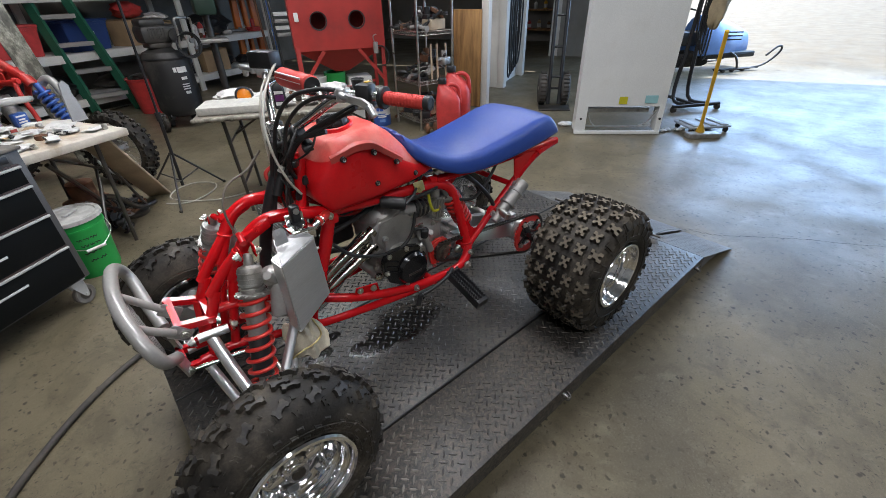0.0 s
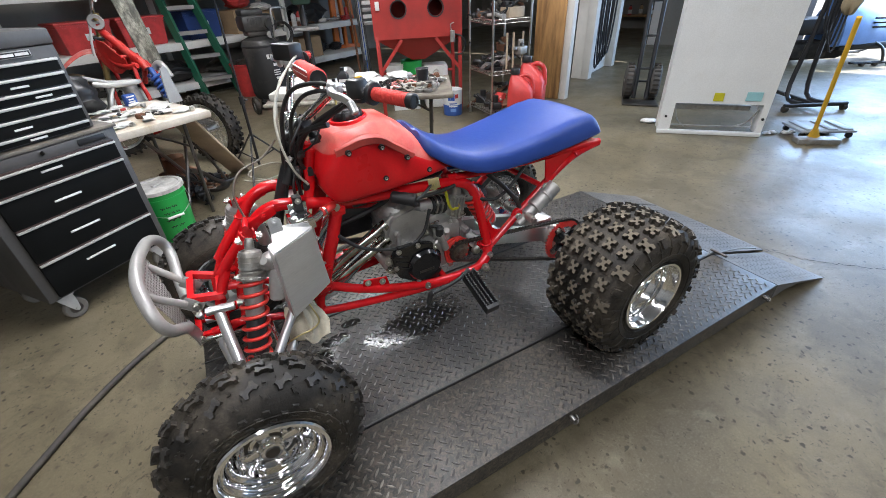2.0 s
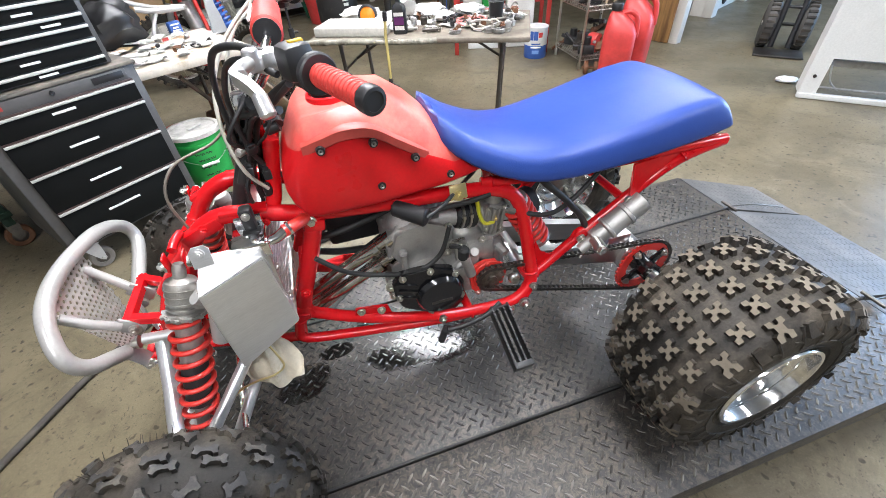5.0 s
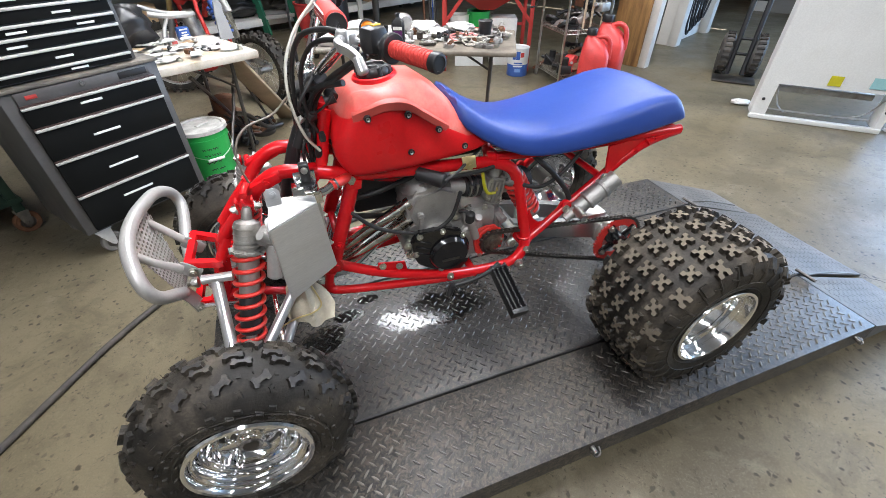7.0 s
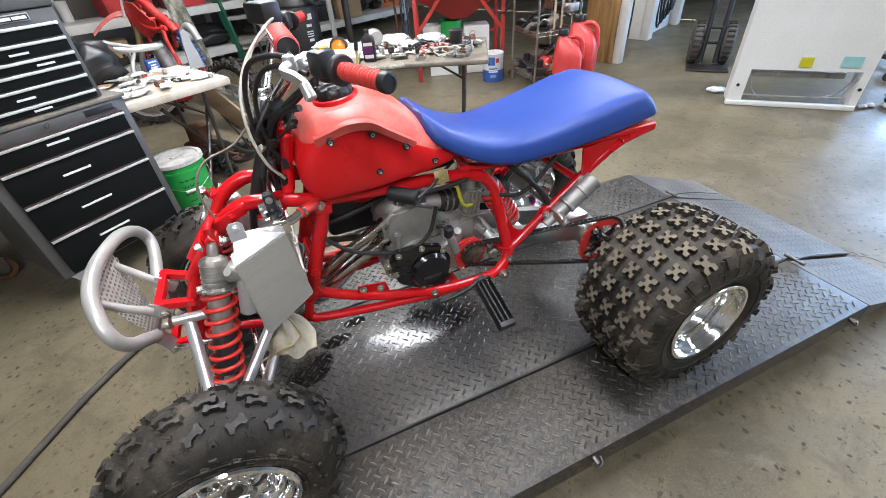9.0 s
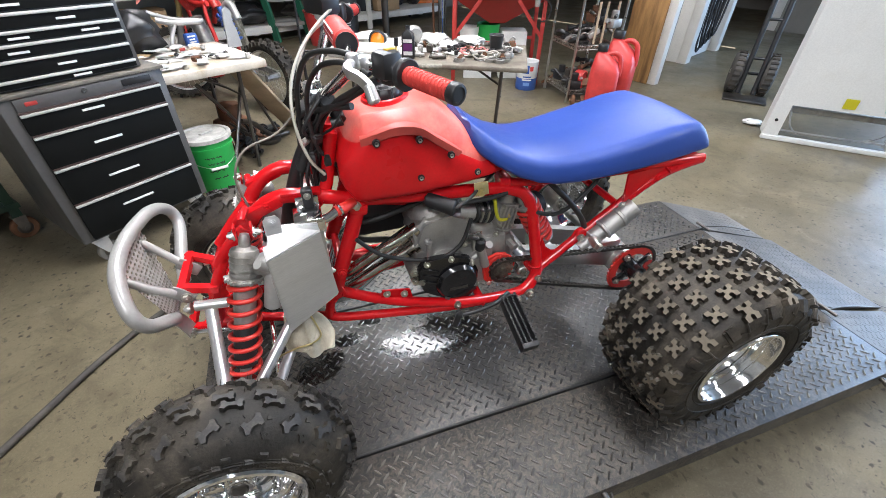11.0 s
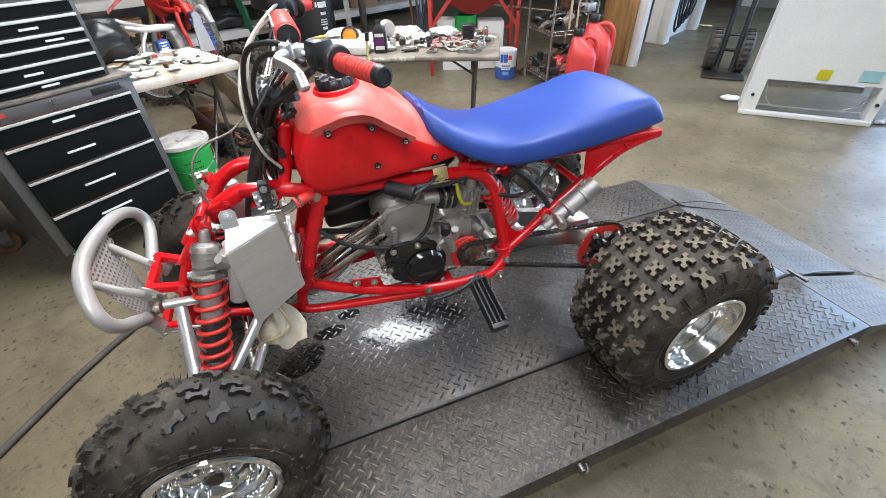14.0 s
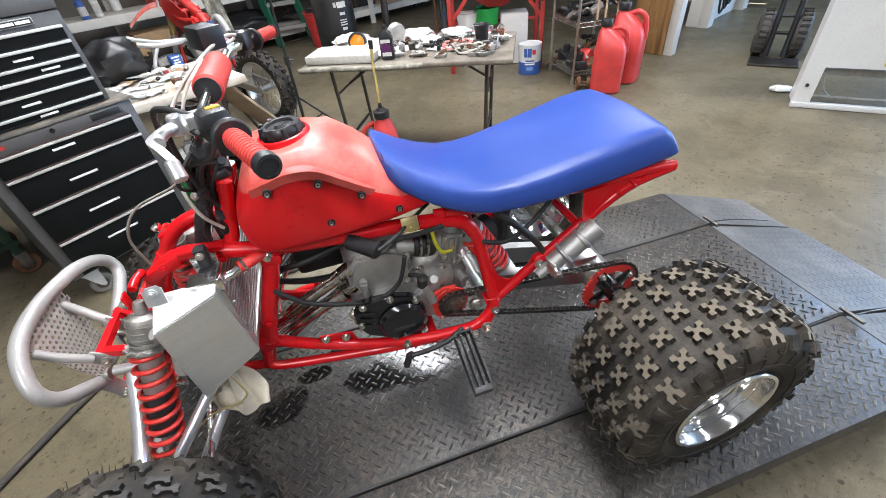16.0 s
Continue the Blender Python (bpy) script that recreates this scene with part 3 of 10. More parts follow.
def wheel(name, cx, yout, cz, width, r, rim_r, side, knobs, label):
    """side +1: outer face towards -y."""
    yc = yout + side * width / 2
    at = (cx, yc, cz)
    s = side
    hw = width / 2
    rear = knobs == "rear"
    # carcass: one half of the section from the bead to the crown, mirrored
    if rear:
        half = [(rim_r + 0.004, 0.86), (rim_r + 0.014, 0.93), (rim_r + 0.032, 0.985), (rim_r + 0.062, 1.0), (r - 0.052, 0.985), (r - 0.030, 0.93), (r - 0.015, 0.80), (r - 0.007, 0.45)]
    else:
        half = [(rim_r + 0.003, 0.80), (rim_r + 0.012, 0.90), (rim_r + 0.030, 0.98), (rim_r + 0.052, 1.0), (r - 0.072, 0.97), (r - 0.048, 0.88), (r - 0.027, 0.72), (r - 0.012, 0.46), (r - 0.007, 0.22)]
    prof = [(p, -q * hw) for p, q in half] + [(r - 0.006, 0.0)] + [(p, q * hw) for p, q in half[::-1]]
    bt = B()
    lathe(bt, prof, at, (0, 1, 0), 64, closed=True)
    tyre = part("tyre", bt, RUBBER, atv, label)
    tyre.name = name
    for sgn in (-1, 1):
        for rr, k in ((rim_r + 0.020, 0.955), (rim_r + 0.046, 0.995)):
            bt = B()
            lathe(bt, [(rr - 0.003, sgn * hw * (k - 0.03)), (rr, sgn * (hw * k + 0.0022)), (rr + 0.003, sgn * hw * (k - 0.03))], at, (0, 1, 0), 64, closed=True)
            part("sidewall_rib", bt, RUBBER, tyre)
    line = sorted((p[1], p[0]) for p in prof if p[0] > rim_r + 0.045)

    def surf(ang, w, up):
        """A place on the tread: angle, place across the width (-1..1), height over the carcass."""
        ww = max(-0.998, min(0.998, w)) * hw
        xs, rs_ = [p[0] for p in line], [p[1] for p in line]
        rr = np.interp(ww, xs, rs_)
        e = 0.004
        slope = (np.interp(ww + e, xs, rs_) - np.interp(ww - e, xs, rs_)) / (2 * e)
        nl = math.hypot(1.0, slope)
        rr, ww = rr + up / nl, ww - up * slope / nl
        return Vector((cx + rr * math.cos(ang), yc + ww * s, cz + rr * math.sin(ang)))

    def side(ang, rr, up):
        """A place on the outer sidewall at a radius."""
        ww = np.interp(rr, [p for p, q in half], [q for p, q in half]) * hw + up
        return Vector((cx + rr * math.cos(ang), yc - s * ww, cz + rr * math.sin(ang)))

    bk = B()
    rg = random.Random(4)

    def lump(ang, w, outline, hgt, flare=1.10, top=1):
        """A tread knob with sloping dark sides and a rubbed top; outline of (along, across) metres."""
        lo = [bk.verts.new(surf(ang + u * flare / r, w + v * flare / hw, -0.003)) for u, v in outline]
        hi = [bk.verts.new(surf(ang + u / r, w + v / hw, hgt)) for u, v in outline]
        n = len(outline)
        bk.faces.new(hi).material_index = top
        for i in range(n):
            bk.faces.new((lo[i], lo[(i + 1) % n], hi[(i + 1) % n], hi[i]))

    def whisker(p, q):
        cyl(bk, p, q, 0.0009, 0.0004, 4)

    # four-armed knob, waisted knob, and a stubby block
    X_ = [(0.0, 0.006), (0.006, 0.009), (0.007, 0.019), (0.021, 0.019), (0.021, 0.007), (0.011, 0.004), (0.011, -0.004), (0.021, -0.007), (0.021, -0.019), (0.007, -0.019), (0.006, -0.009), (0.0, -0.006),
          (-0.006, -0.009), (-0.007, -0.019), (-0.021, -0.019), (-0.021, -0.007), (-0.011, -0.004), (-0.011, 0.004), (-0.021, 0.007), (-0.021, 0.019), (-0.007, 0.019), (-0.006, 0.009)]
    H_ = [(0.0, 0.005), (0.009, 0.007), (0.013, 0.013), (0.021, 0.012), (0.019, 0.003), (0.022, -0.008), (0.014, -0.013), (0.008, -0.006), (0.0, -0.005),
          (-0.009, -0.007), (-0.013, -0.013), (-0.021, -0.012), (-0.019, -0.003), (-0.022, 0.008), (-0.014, 0.013), (-0.008, 0.006)]
    S_ = [(-0.015, -0.011), (0.015, -0.011), (0.012, 0.011), (-0.012, 0.011)]
    if rear:
        n = 26
        for i in range(n):
            a0 = 2 * math.pi * i / n
            for w in ((-0.60, -0.20, 0.20, 0.60) if i % 2 else (-0.78, -0.40, 0.0, 0.40, 0.78)):
                lump(a0 + rg.uniform(-0.006, 0.006), w, [(u * 0.86, v * 0.86) for u, v in X_], 0.0155)
            if i % 2:
                for q in (-1, 1):
                    lump(a0, q * 0.90, [(u * 0.85, v * 0.7) for u, v in S_], 0.012, top=0)
        for i in range(n):
            a0 = 2 * math.pi * (i + 0.25) / n
            for q in (-1, 1):
                p0, p1, p2 = surf(a0, q * 0.86, 0.002), surf(a0 + 0.01, q * 0.985, 0.0015), Vector((cx + (r - 0.085) * math.cos(a0), yc + s * q * hw * 0.996, cz + (r - 0.085) * math.sin(a0)))
                tube(bk, [p0, p1, p2], lambda t: 0.005 - 0.0035 * t, 6, 2)
                p3 = surf(a0 + 0.10, q * 0.965, 0.001)
                tube(bk, [p1, p3], 0.0025, 5, 1)
    else:
        n = 20
        for i in range(n):
            a0 = 2 * math.pi * i / n + rg.uniform(-0.012, 0.012)
            for q in (-1, 1):
                # bow-tie shoulder knobs set aslant, and staggered crown blocks
                ct, st_ = math.cos(0.6 * q), math.sin(0.6 * q)
                lump(a0 + 0.03 * q, q * 0.50, [((u * ct - v * st_) * 0.86, (u * st_ + v * ct) * 0.80) for u, v in H_], 0.0100, top=1)
                lump(a0 + math.pi / n * (1.15 if q > 0 else 0.75), q * 0.10, [(u * 0.90, v * 0.62) for u, v in H_], 0.0125, top=1)
                lump(a0 + math.pi / n, q * 0.72, [(u * 0.36 + v * 0.3, v * 0.36) for u, v in H_], 0.0050, top=0)
                # short bars beside the knobs
                lump(a0 + math.pi / n * 0.9, q * 0.40, [(u * 0.30, v * 0.35) for u, v in S_], 0.004, top=0)
            for dr, k in ((-0.012, 0.04), (0.004, -0.06), (0.018, 0.09), (0.030, 0.0)):
                a1, r1 = a0 + math.pi / n + k + rg.uniform(-0.03, 0.03), r - 0.088 + dr
                o4 = [side(a1 + u / r1, r1 + v, -0.002) for u, v in ((-0.011, -0.005), (-0.002, -0.007), (0.011, -0.003), (0.008, 0.006), (-0.009, 0.005))]
                h4 = [side(a1 + u / r1, r1 + v, 0.0042) for u, v in ((-0.008, -0.003), (-0.002, -0.005), (0.008, -0.002), (0.006, 0.004), (-0.006, 0.003))]
                lo, hi = [bk.verts.new(p) for p in o4], [bk.verts.new(p) for p in h4]
                bk.faces.new(hi)
                for j in range(5):
                    bk.faces.new((lo[j], lo[(j + 1) % 5], hi[(j + 1) % 5], hi[j]))
        for i in range(150):
            a0, w = rg.uniform(0, 2 * math.pi), rg.choice((-1, 1)) * rg.uniform(0.2, 0.9)
            whisker(surf(a0, w, 0.0), surf(a0 + rg.uniform(-0.02, 0.02), w, rg.uniform(0.010, 0.019)))
        # moulded size marks on the sidewall
        for i in range(26):
            a0 = 0.6 + i * 0.058 + (0.4 if i > 12 else 0)
            for dr in ((-0.004, 0.004) if i % 3 else (0.0,)):
                p = side(a0, rim_r + 0.034 + dr, 0.0)
                box(bk, (0, 0, 0), (0.003 if dr == 0 else 0.006, 0.003, 0.012 if dr == 0 else 0.003), Matrix.Translation(p) @ Matrix.Rotation(math.pi / 2 - a0, 4, "Y"))
    tagged(part("tread_knob", bk, [RUBBER, TREAD if rear else FRONTKNOB], tyre, "worn tread knobs"), "worn tread knobs", kind="stuff")
    # rim: rolled lip, stepped barrel and inner dish
    br = B()
    depth = width * (0.50 if rear else 0.42)
    yd = -hw + depth
    outer = [(rim_r + 0.008, -hw * 0.84), (rim_r + 0.010, -hw * 0.93), (rim_r + 0.006, -hw * 0.985), (rim_r - 0.002, -hw * 0.985), (rim_r - 0.006, -hw * 0.93), (rim_r - 0.007, -hw * 0.80),
             (rim_r - 0.016, -hw * 0.74), (rim_r - 0.020, -hw * 0.68), (rim_r - 0.021, -hw * 0.50), (rim_r - 0.030, -hw * 0.43), (rim_r - 0.033, -hw * 0.38), (rim_r - 0.034, yd - 0.006),
             (rim_r - 0.046, yd + 0.006), (0.060, yd + 0.004), (0.054, yd - 0.006), (0.044, yd - 0.008), (0.036, yd + 0.004), (0.0, yd + 0.004)]
    inner = [(0.0, hw * 0.22), (0.046, hw * 0.22), (0.056, hw * 0.34), (0.080, hw * 0.37), (0.092, hw * 0.52), (rim_r - 0.022, hw * 0.56), (rim_r - 0.016, hw * 0.66)] if rear else [(0.0, yd + 0.014), (rim_r - 0.040, yd + 0.016), (rim_r - 0.026, hw * 0.1), (rim_r - 0.018, hw * 0.60)]
    back = inner + [(rim_r - 0.004, hw * 0.74), (rim_r + 0.004, hw * 0.88), (rim_r + 0.010, hw * 0.86),
            (rim_r + 0.008, hw * 0.79), (rim_r - 0.010, hw * 0.5), (rim_r - 0.012, -hw * 0.5)]
    lathe(br, outer + back, at, (0, s, 0), 64, closed=True)
    for rr_, q_ in (((rim_r - 0.010, -hw * 0.78), (rim_r - 0.024, -hw * 0.60), (rim_r - 0.036, -hw * 0.30), (rim_r - 0.052, yd * 0.9 - 0.004)) if rear else ((rim_r - 0.013, -hw * 0.77), (rim_r - 0.026, -hw * 0.46))):
        lathe(br, [(rr_ - 0.004, q_ - 0.001), (rr_ - 0.0015, q_ - 0.004), (rr_ + 0.003, q_ - 0.003), (rr_ + 0.003, q_ + 0.004)], at, (0, s, 0), 64, closed=True)
    part("rim", br, RIMSATIN if rear else MIRROR, tyre, "polished aluminium rim", angle=50)
    yh = yc + s * yd
    bh = B()
    lathe(bh, [(0.0, 0.006), (0.032, 0.006), (0.032, -0.020), (0.028, -0.026), (0.020, -0.026), (0.018, -0.012), (0.010, -0.010), (0.008, -0.030), (0.0, -0.032)], (cx, yh, cz), (0, s, 0), 24)
    for k in range(4):
        a0 = k * math.pi / 2 + 0.2
        box(bh, (0.050, 0, 0), (0.040, 0.022, 0.034), Matrix.Translation((cx, yh - s * 0.006, cz)) @ Matrix.Rotation(-a0, 4, "Y"), 0.006)
    lathe(bh, [(0.018, -0.030), (0.026, -0.030), (0.028, -0.022), (0.018, -0.022)], (cx, yh, cz), (0, s, 0), 20, closed=True)
    part("hub", bh, MIRROR if not rear else DARKSTEEL, tyre, "wheel hub with four arms")
    if not rear:
        bh = B()
        lathe(bh, [(0.0, 0.002), (0.066, 0.002), (0.068, -0.002), (0.060, -0.006), (0.0, -0.006)], (cx, yh, cz), (0, s, 0), 32)
        cyl(bh, (cx, yh - s * 0.020, cz), (cx, yh - s * 0.0335, cz), 0.019, 0.017, 20)
        part("hub_face", bh, DARKSTEEL, tyre, "dark hub face and bore")
    for k in range(4):
        a0 = math.pi / 4 + k * math.pi / 2 + 0.2
        px, pz = cx + (0.062 if rear else 0.076) * math.cos(a0), cz + (0.062 if rear else 0.076) * math.sin(a0)
        bh = B()
        lathe(bh, [(0.0, 0.008), (0.012, 0.008), (0.012, -0.004), (0.0090, -0.010), (0.0090, -0.034), (0.006, -0.040), (0.0, -0.041)], (px, yh, pz), (0, s, 0), 12)
        part("lug_nut", bh, CHROME, tyre, "chrome lug nut")
    if not rear and s > 0:
        # blue and white stickers; the red patch paints a red reflection in the rim
        for k, (w_, m_) in enumerate(((0.022, BLUEPAINT), (0.010, PLASTICWHITE), (0.012, CANRED))):
            bh = B()
            a0 = radians(152 - 9 * k)
            rr_ = rim_r - 0.0235
            box(bh, (0, 0, 0), (0.0012, 0.020, w_), Matrix.Translation((cx + rr_ * math.cos(a0), yc - hw * 0.50, cz + rr_ * math.sin(a0))) @ Matrix.Rotation(-a0, 4, "Y"))
            part("sticker", bh, m_, tyre, "small rim mark: coloured stickers and a painted red reflection")
    return tyre


AXF, AXR, ZF, ZR = 0.192, 1.453, 0.464, 0.470
wheel("front_wheel", AXF, 0.140, ZF - 0.004, 0.175, 0.244, 0.128, 1, "front", "black knobbly front tyre with polished rim")
wheel("front_wheel", AXF, 2 * CY - 0.140, ZF - 0.004, 0.175, 0.244, 0.128, -1, "front", "black knobbly front tyre with polished rim")
wheel("rear_wheel", AXR, 0.062, ZR, 0.285, 0.256, 0.127, 1, "rear", "wide knobbly rear tyre with polished rim")
wheel("rear_wheel", AXR, 2 * CY - 0.062, ZR, 0.285, 0.256, 0.127, -1, "rear", "wide knobbly rear tyre with polished rim")


def loft(bm, rows):
    """Skins rings of points (lists of equal length)."""
    rs = [[bm.verts.new(p) for p in row] for row in rows]
    skin(bm, rs, True)


def section(x, zb, zt, w, n=28, low=0.45, top=0.7, tuck=0.3, lean=0.0):
    """A rounded cross-section at x, narrower towards its top by tuck."""
    out = []
    for i in range(n):
        a = 2 * math.pi * i / n
        c, s_ = math.cos(a), math.sin(a)
        e = low if s_ < 0 else top
        yy = math.copysign(abs(c) ** low, c)
        zz = math.copysign(abs(s_) ** e, s_)
        z = (zb + zt) / 2 + zz * (zt - zb) / 2
        k = 1 - tuck * max(0.0, zz) ** 1.5
        out.append((x + lean * zz, CY + yy * w * k, z))
    return out


# fuel tank
def tank_ring(x, pts):
    """pts: (half width, height) from the bottom up the near side; rounded and mirrored."""
    fine = [p for p in spline([(0, w, z) for w, z in pts], 4)]
    near = [(x, CY - p.y, p.z) for p in fine]
    far = [(x, CY + p.y, p.z) for p in fine[::-1]]
    return near + far


b = B()
loft(b, [tank_ring(x, p) for x, p in (
    (0.522, [(0.050, 0.936), (0.078, 0.940), (0.090, 0.955), (0.088, 0.970), (0.076, 0.980), (0.050, 0.985), (0.012, 0.987)]),
    (0.530, [(0.066, 0.920), (0.100, 0.926), (0.110, 0.955), (0.106, 0.982), (0.092, 0.998), (0.060, 1.006), (0.012, 1.010)]),
    (0.550, [(0.078, 0.898), (0.116, 0.904), (0.122, 0.955), (0.116, 1.006), (0.092, 1.032), (0.062, 1.042), (0.012, 1.046)]),
    (0.568, [(0.079, 0.893), (0.118, 0.898), (0.124, 0.960), (0.119, 1.032), (0.092, 1.064), (0.062, 1.072), (0.012, 1.076)]),
    (0.586, [(0.080, 0.893), (0.118, 0.898), (0.126, 0.970), (0.121, 1.050), (0.092, 1.084), (0.064, 1.086), (0.012, 1.088)]),
    (0.640, [(0.080, 0.892), (0.120, 0.899), (0.127, 0.970), (0.124, 1.062), (0.092, 1.092), (0.070, 1.090), (0.012, 1.092)]),
    (0.700, [(0.080, 0.894), (0.121, 0.900), (0.128, 0.965), (0.124, 1.056), (0.092, 1.092), (0.066, 1.098), (0.012, 1.101)]),
    (0.750, [(0.080, 0.897), (0.120, 0.903), (0.127, 0.955), (0.123, 1.022), (0.094, 1.070), (0.062, 1.096), (0.012, 1.100)]),
    (0.800, [(0.080, 0.900), (0.119, 0.906), (0.126, 0.945), (0.122, 0.988), (0.098, 1.034), (0.062, 1.060), (0.012, 1.066)]),
    (0.840, [(0.078, 0.904), (0.117, 0.909), (0.122, 0.936), (0.118, 0.966), (0.096, 1.000), (0.060, 1.020), (0.012, 1.026)]),
    (0.890, [(0.074, 0.908), (0.108, 0.912), (0.112, 0.928), (0.108, 0.946), (0.090, 0.966), (0.056, 0.980), (0.012, 0.984)]),
    (0.950, [(0.060, 0.912), (0.088, 0.915), (0.092, 0.924), (0.088, 0.932), (0.070, 0.940), (0.046, 0.944), (0.012, 0.946)]))])
RIDGELINE = [(0.50, 1.02), (0.58, 1.045), (0.65, 1.064), (0.70, 1.056), (0.80, 0.988), (0.86, 0.955), (1.0, 0.95)]
for v in b.verts:
    # soft dents of the old moulding
    k_ = noise.noise(v.co * 11.0) * 0.0030 + noise.noise(v.co * 26.0) * 0.0012
    v.co.y += k_ * (1 if v.co.y > CY else -1)
    v.co.z += 0.5 * k_
for x, _z in RIDGELINE[1:-1]:
    bmesh.ops.bisect_plane(b, geom=b.verts[:] + b.edges[:] + b.faces[:], plane_co=(x, 0, 0), plane_no=(1, 0, 0), dist=1e-5)
for (xa, za), (xb, zb) in zip(RIDGELINE, RIDGELINE[1:]):
    fs_in = [f for f in b.faces if xa < f.calc_center_median().x < xb]
    bmesh.ops.bisect_plane(b, geom=fs_in + list({v for f in fs_in for v in f.verts}) + list({e for f in fs_in for e in f.edges}),
                           plane_co=(xa, 0, za), plane_no=Vector((-(zb - za), 0, xb - xa)).normalized(), dist=1e-5)
for face in b.faces:
    c = face.calc_center_median()
    if c.z > np.interp(c.x, [p[0] for p in RIDGELINE], [p[1] for p in RIDGELINE]):
        face.material_index = 1
tank = part("fuel_tank", b, [TANK, FADED], atv, "red moulded plastic fuel tank, faded on top", angle=50)
for sgn in (1, -1):
    f = (lambda p: p) if sgn > 0 else mir
    b = B()
    line = spline([f(p) for p in ((0.572, 0.533, 1.040), (0.590, 0.529, 1.046), (0.610, 0.526, 1.052), (0.650, 0.522, 1.062), (0.700, 0.522, 1.056), (0.745, 0.524, 1.026), (0.785, 0.527, 0.998), (0.806, 0.532, 0.984))], 5)
    rows = []
    for p in line:
        rows.append([b.verts.new(p + Vector((0, sgn * oy, oz))) for oy, oz in ((-0.003, -0.011), (-0.0048, -0.009), (-0.0043, 0.008), (0.002, 0.013), (0.03, 0.015), (0.03, -0.011))])
    skin(b, rows, True)
    part("tank_ridge", b, RIDGE, tank, "duller red ridge along the tank's side")
    for p in ((0.604, 0.517, 1.040), (0.699, 0.513, 1.038), (0.776, 0.518, 0.990), (0.702, 0.519, 0.943), (0.849, 0.526, 0.932)):
        b = B()
        cyl(b, Vector(f(p)) + Vector((0, sgn * 0.006, 0)), Vector(f(p)) + Vector((0, -sgn * 0.002, 0)), 0.0088, 0.0080, 18)
        tb = part("tank_bolt", b, BLACK, tank, "black tank bolt with a steel socket")
        b = B()
        lathe(b, [(0.0020, 0.0), (0.0048, 0.0), (0.0048, 0.0035), (0.0020, 0.0020)], Vector(f(p)) + Vector((0, -sgn * 0.0015, 0)), (0, -sgn, 0), 16, closed=True)
        part("bolt_socket", b, STEEL, tb)
b = B()
lathe(b, [(0.066, -0.03), (0.057, -0.008), (0.054, 0.002), (0.050, 0.004), (0.047, 0.000), (0.045, -0.02)], (0.655, CY, 1.100), (-0.1, 0, 1), 32)
part("filler_neck", b, TANK, tank)
b = B()
lathe(b, [(0.040, -0.006), (0.044, 0.000), (0.043, 0.014), (0.037, 0.021), (0.030, 0.020), (0.028, 0.014), (0.014, 0.014), (0.010, 0.020), (0.0, 0.020)], (0.655, CY, 1.101), (-0.1, 0, 1), 32)
cap_ob = part("tank_cap", b, BLACK, tank, "black ribbed filler cap")
for k in range(9):
    a0 = k * 2 * math.pi / 9
    b = B()
    cyl(b, (0.655 + 0.041 * math.cos(a0), CY + 0.041 * math.sin(a0), 1.104), (0.653 + 0.038 * math.cos(a0), CY + 0.038 * math.sin(a0), 1.122), 0.0068, 0.005, seg=8)
    part("cap_rib", b, BLACK, cap_ob)

# seat
def seat_ring(x, zb, zc, zt, wb, wc, wt, lean=0.0):
    """Lower edge, side and crowned top: heights and half widths; lean: how far the lower edge stands behind the top."""
    w0, zs = wc + 0.004, zc + (zt - zc) * 0.55
    roll = spline([(0, w0 + 0.002, zb + 0.004), (0, w0, zb + (zs - zb) * 0.45), (0, wc - 0.006, zs - 0.004), (0, wt + 0.008, zs + (zt - zs) * 0.62), (0, wt - 0.012, zt), (0, wt * 0.5, zt + 0.005), (0, 0.006, zt + 0.007)], 4)
    half = [(w0 - 0.03, zb - 0.003), (w0 - 0.002, zb - 0.002)] + [(p.y, p.z) for p in roll]
    back = lambda z: x + lean * max(0.0, (zt - z) / (zt - zb))
    return [(back(z), CY - w, z) for w, z in half] + [(back(z), CY + w, z) for w, z in half[::-1]]


b = B()
loft(b, [seat_ring(*r) for r in (
    (0.832, 1.008, 1.032, 1.045, 0.050, 0.062, 0.044), (0.840, 0.992, 1.022, 1.046, 0.080, 0.092, 0.068), (0.862, 0.970, 1.000, 1.029, 0.100, 0.112, 0.084), (0.900, 0.943, 0.971, 1.001, 0.116, 0.126, 0.096),
    (0.955, 0.912, 0.946, 0.972, 0.130, 0.138, 0.106), (1.010, 0.892, 0.928, 0.952, 0.142, 0.148, 0.115), (1.060, 0.884, 0.922, 0.944, 0.150, 0.156, 0.122), (1.120, 0.884, 0.924, 0.945, 0.158, 0.164, 0.130),
    (1.200, 0.890, 0.932, 0.957, 0.166, 0.171, 0.137), (1.300, 0.900, 0.945, 0.976, 0.172, 0.176, 0.145, 0.004), (1.390, 0.912, 0.958, 0.995, 0.174, 0.177, 0.148, 0.012), (1.450, 0.921, 0.966, 1.001, 0.172, 0.175, 0.148, 0.020),
    (1.478, 0.925, 0.969, 1.000, 0.170, 0.173, 0.147, 0.026), (1.494, 0.928, 0.969, 0.996, 0.169, 0.172, 0.145, 0.028), (1.500, 0.930, 0.968, 0.991, 0.167, 0.170, 0.141, 0.030), (1.502, 0.932, 0.966, 0.986, 0.163, 0.166, 0.137, 0.030))])
seat = part("seat", b, BLUE, atv, "smooth blue vinyl seat", angle=50)

# welded frame: both sides and the cross tubes
def both(bm, pts, r, seg=10, step=4, **k):
    tube(bm, pts, r, seg, step, **k)
    tube(bm, [mir(p) for p in pts], r, seg, step, **k)


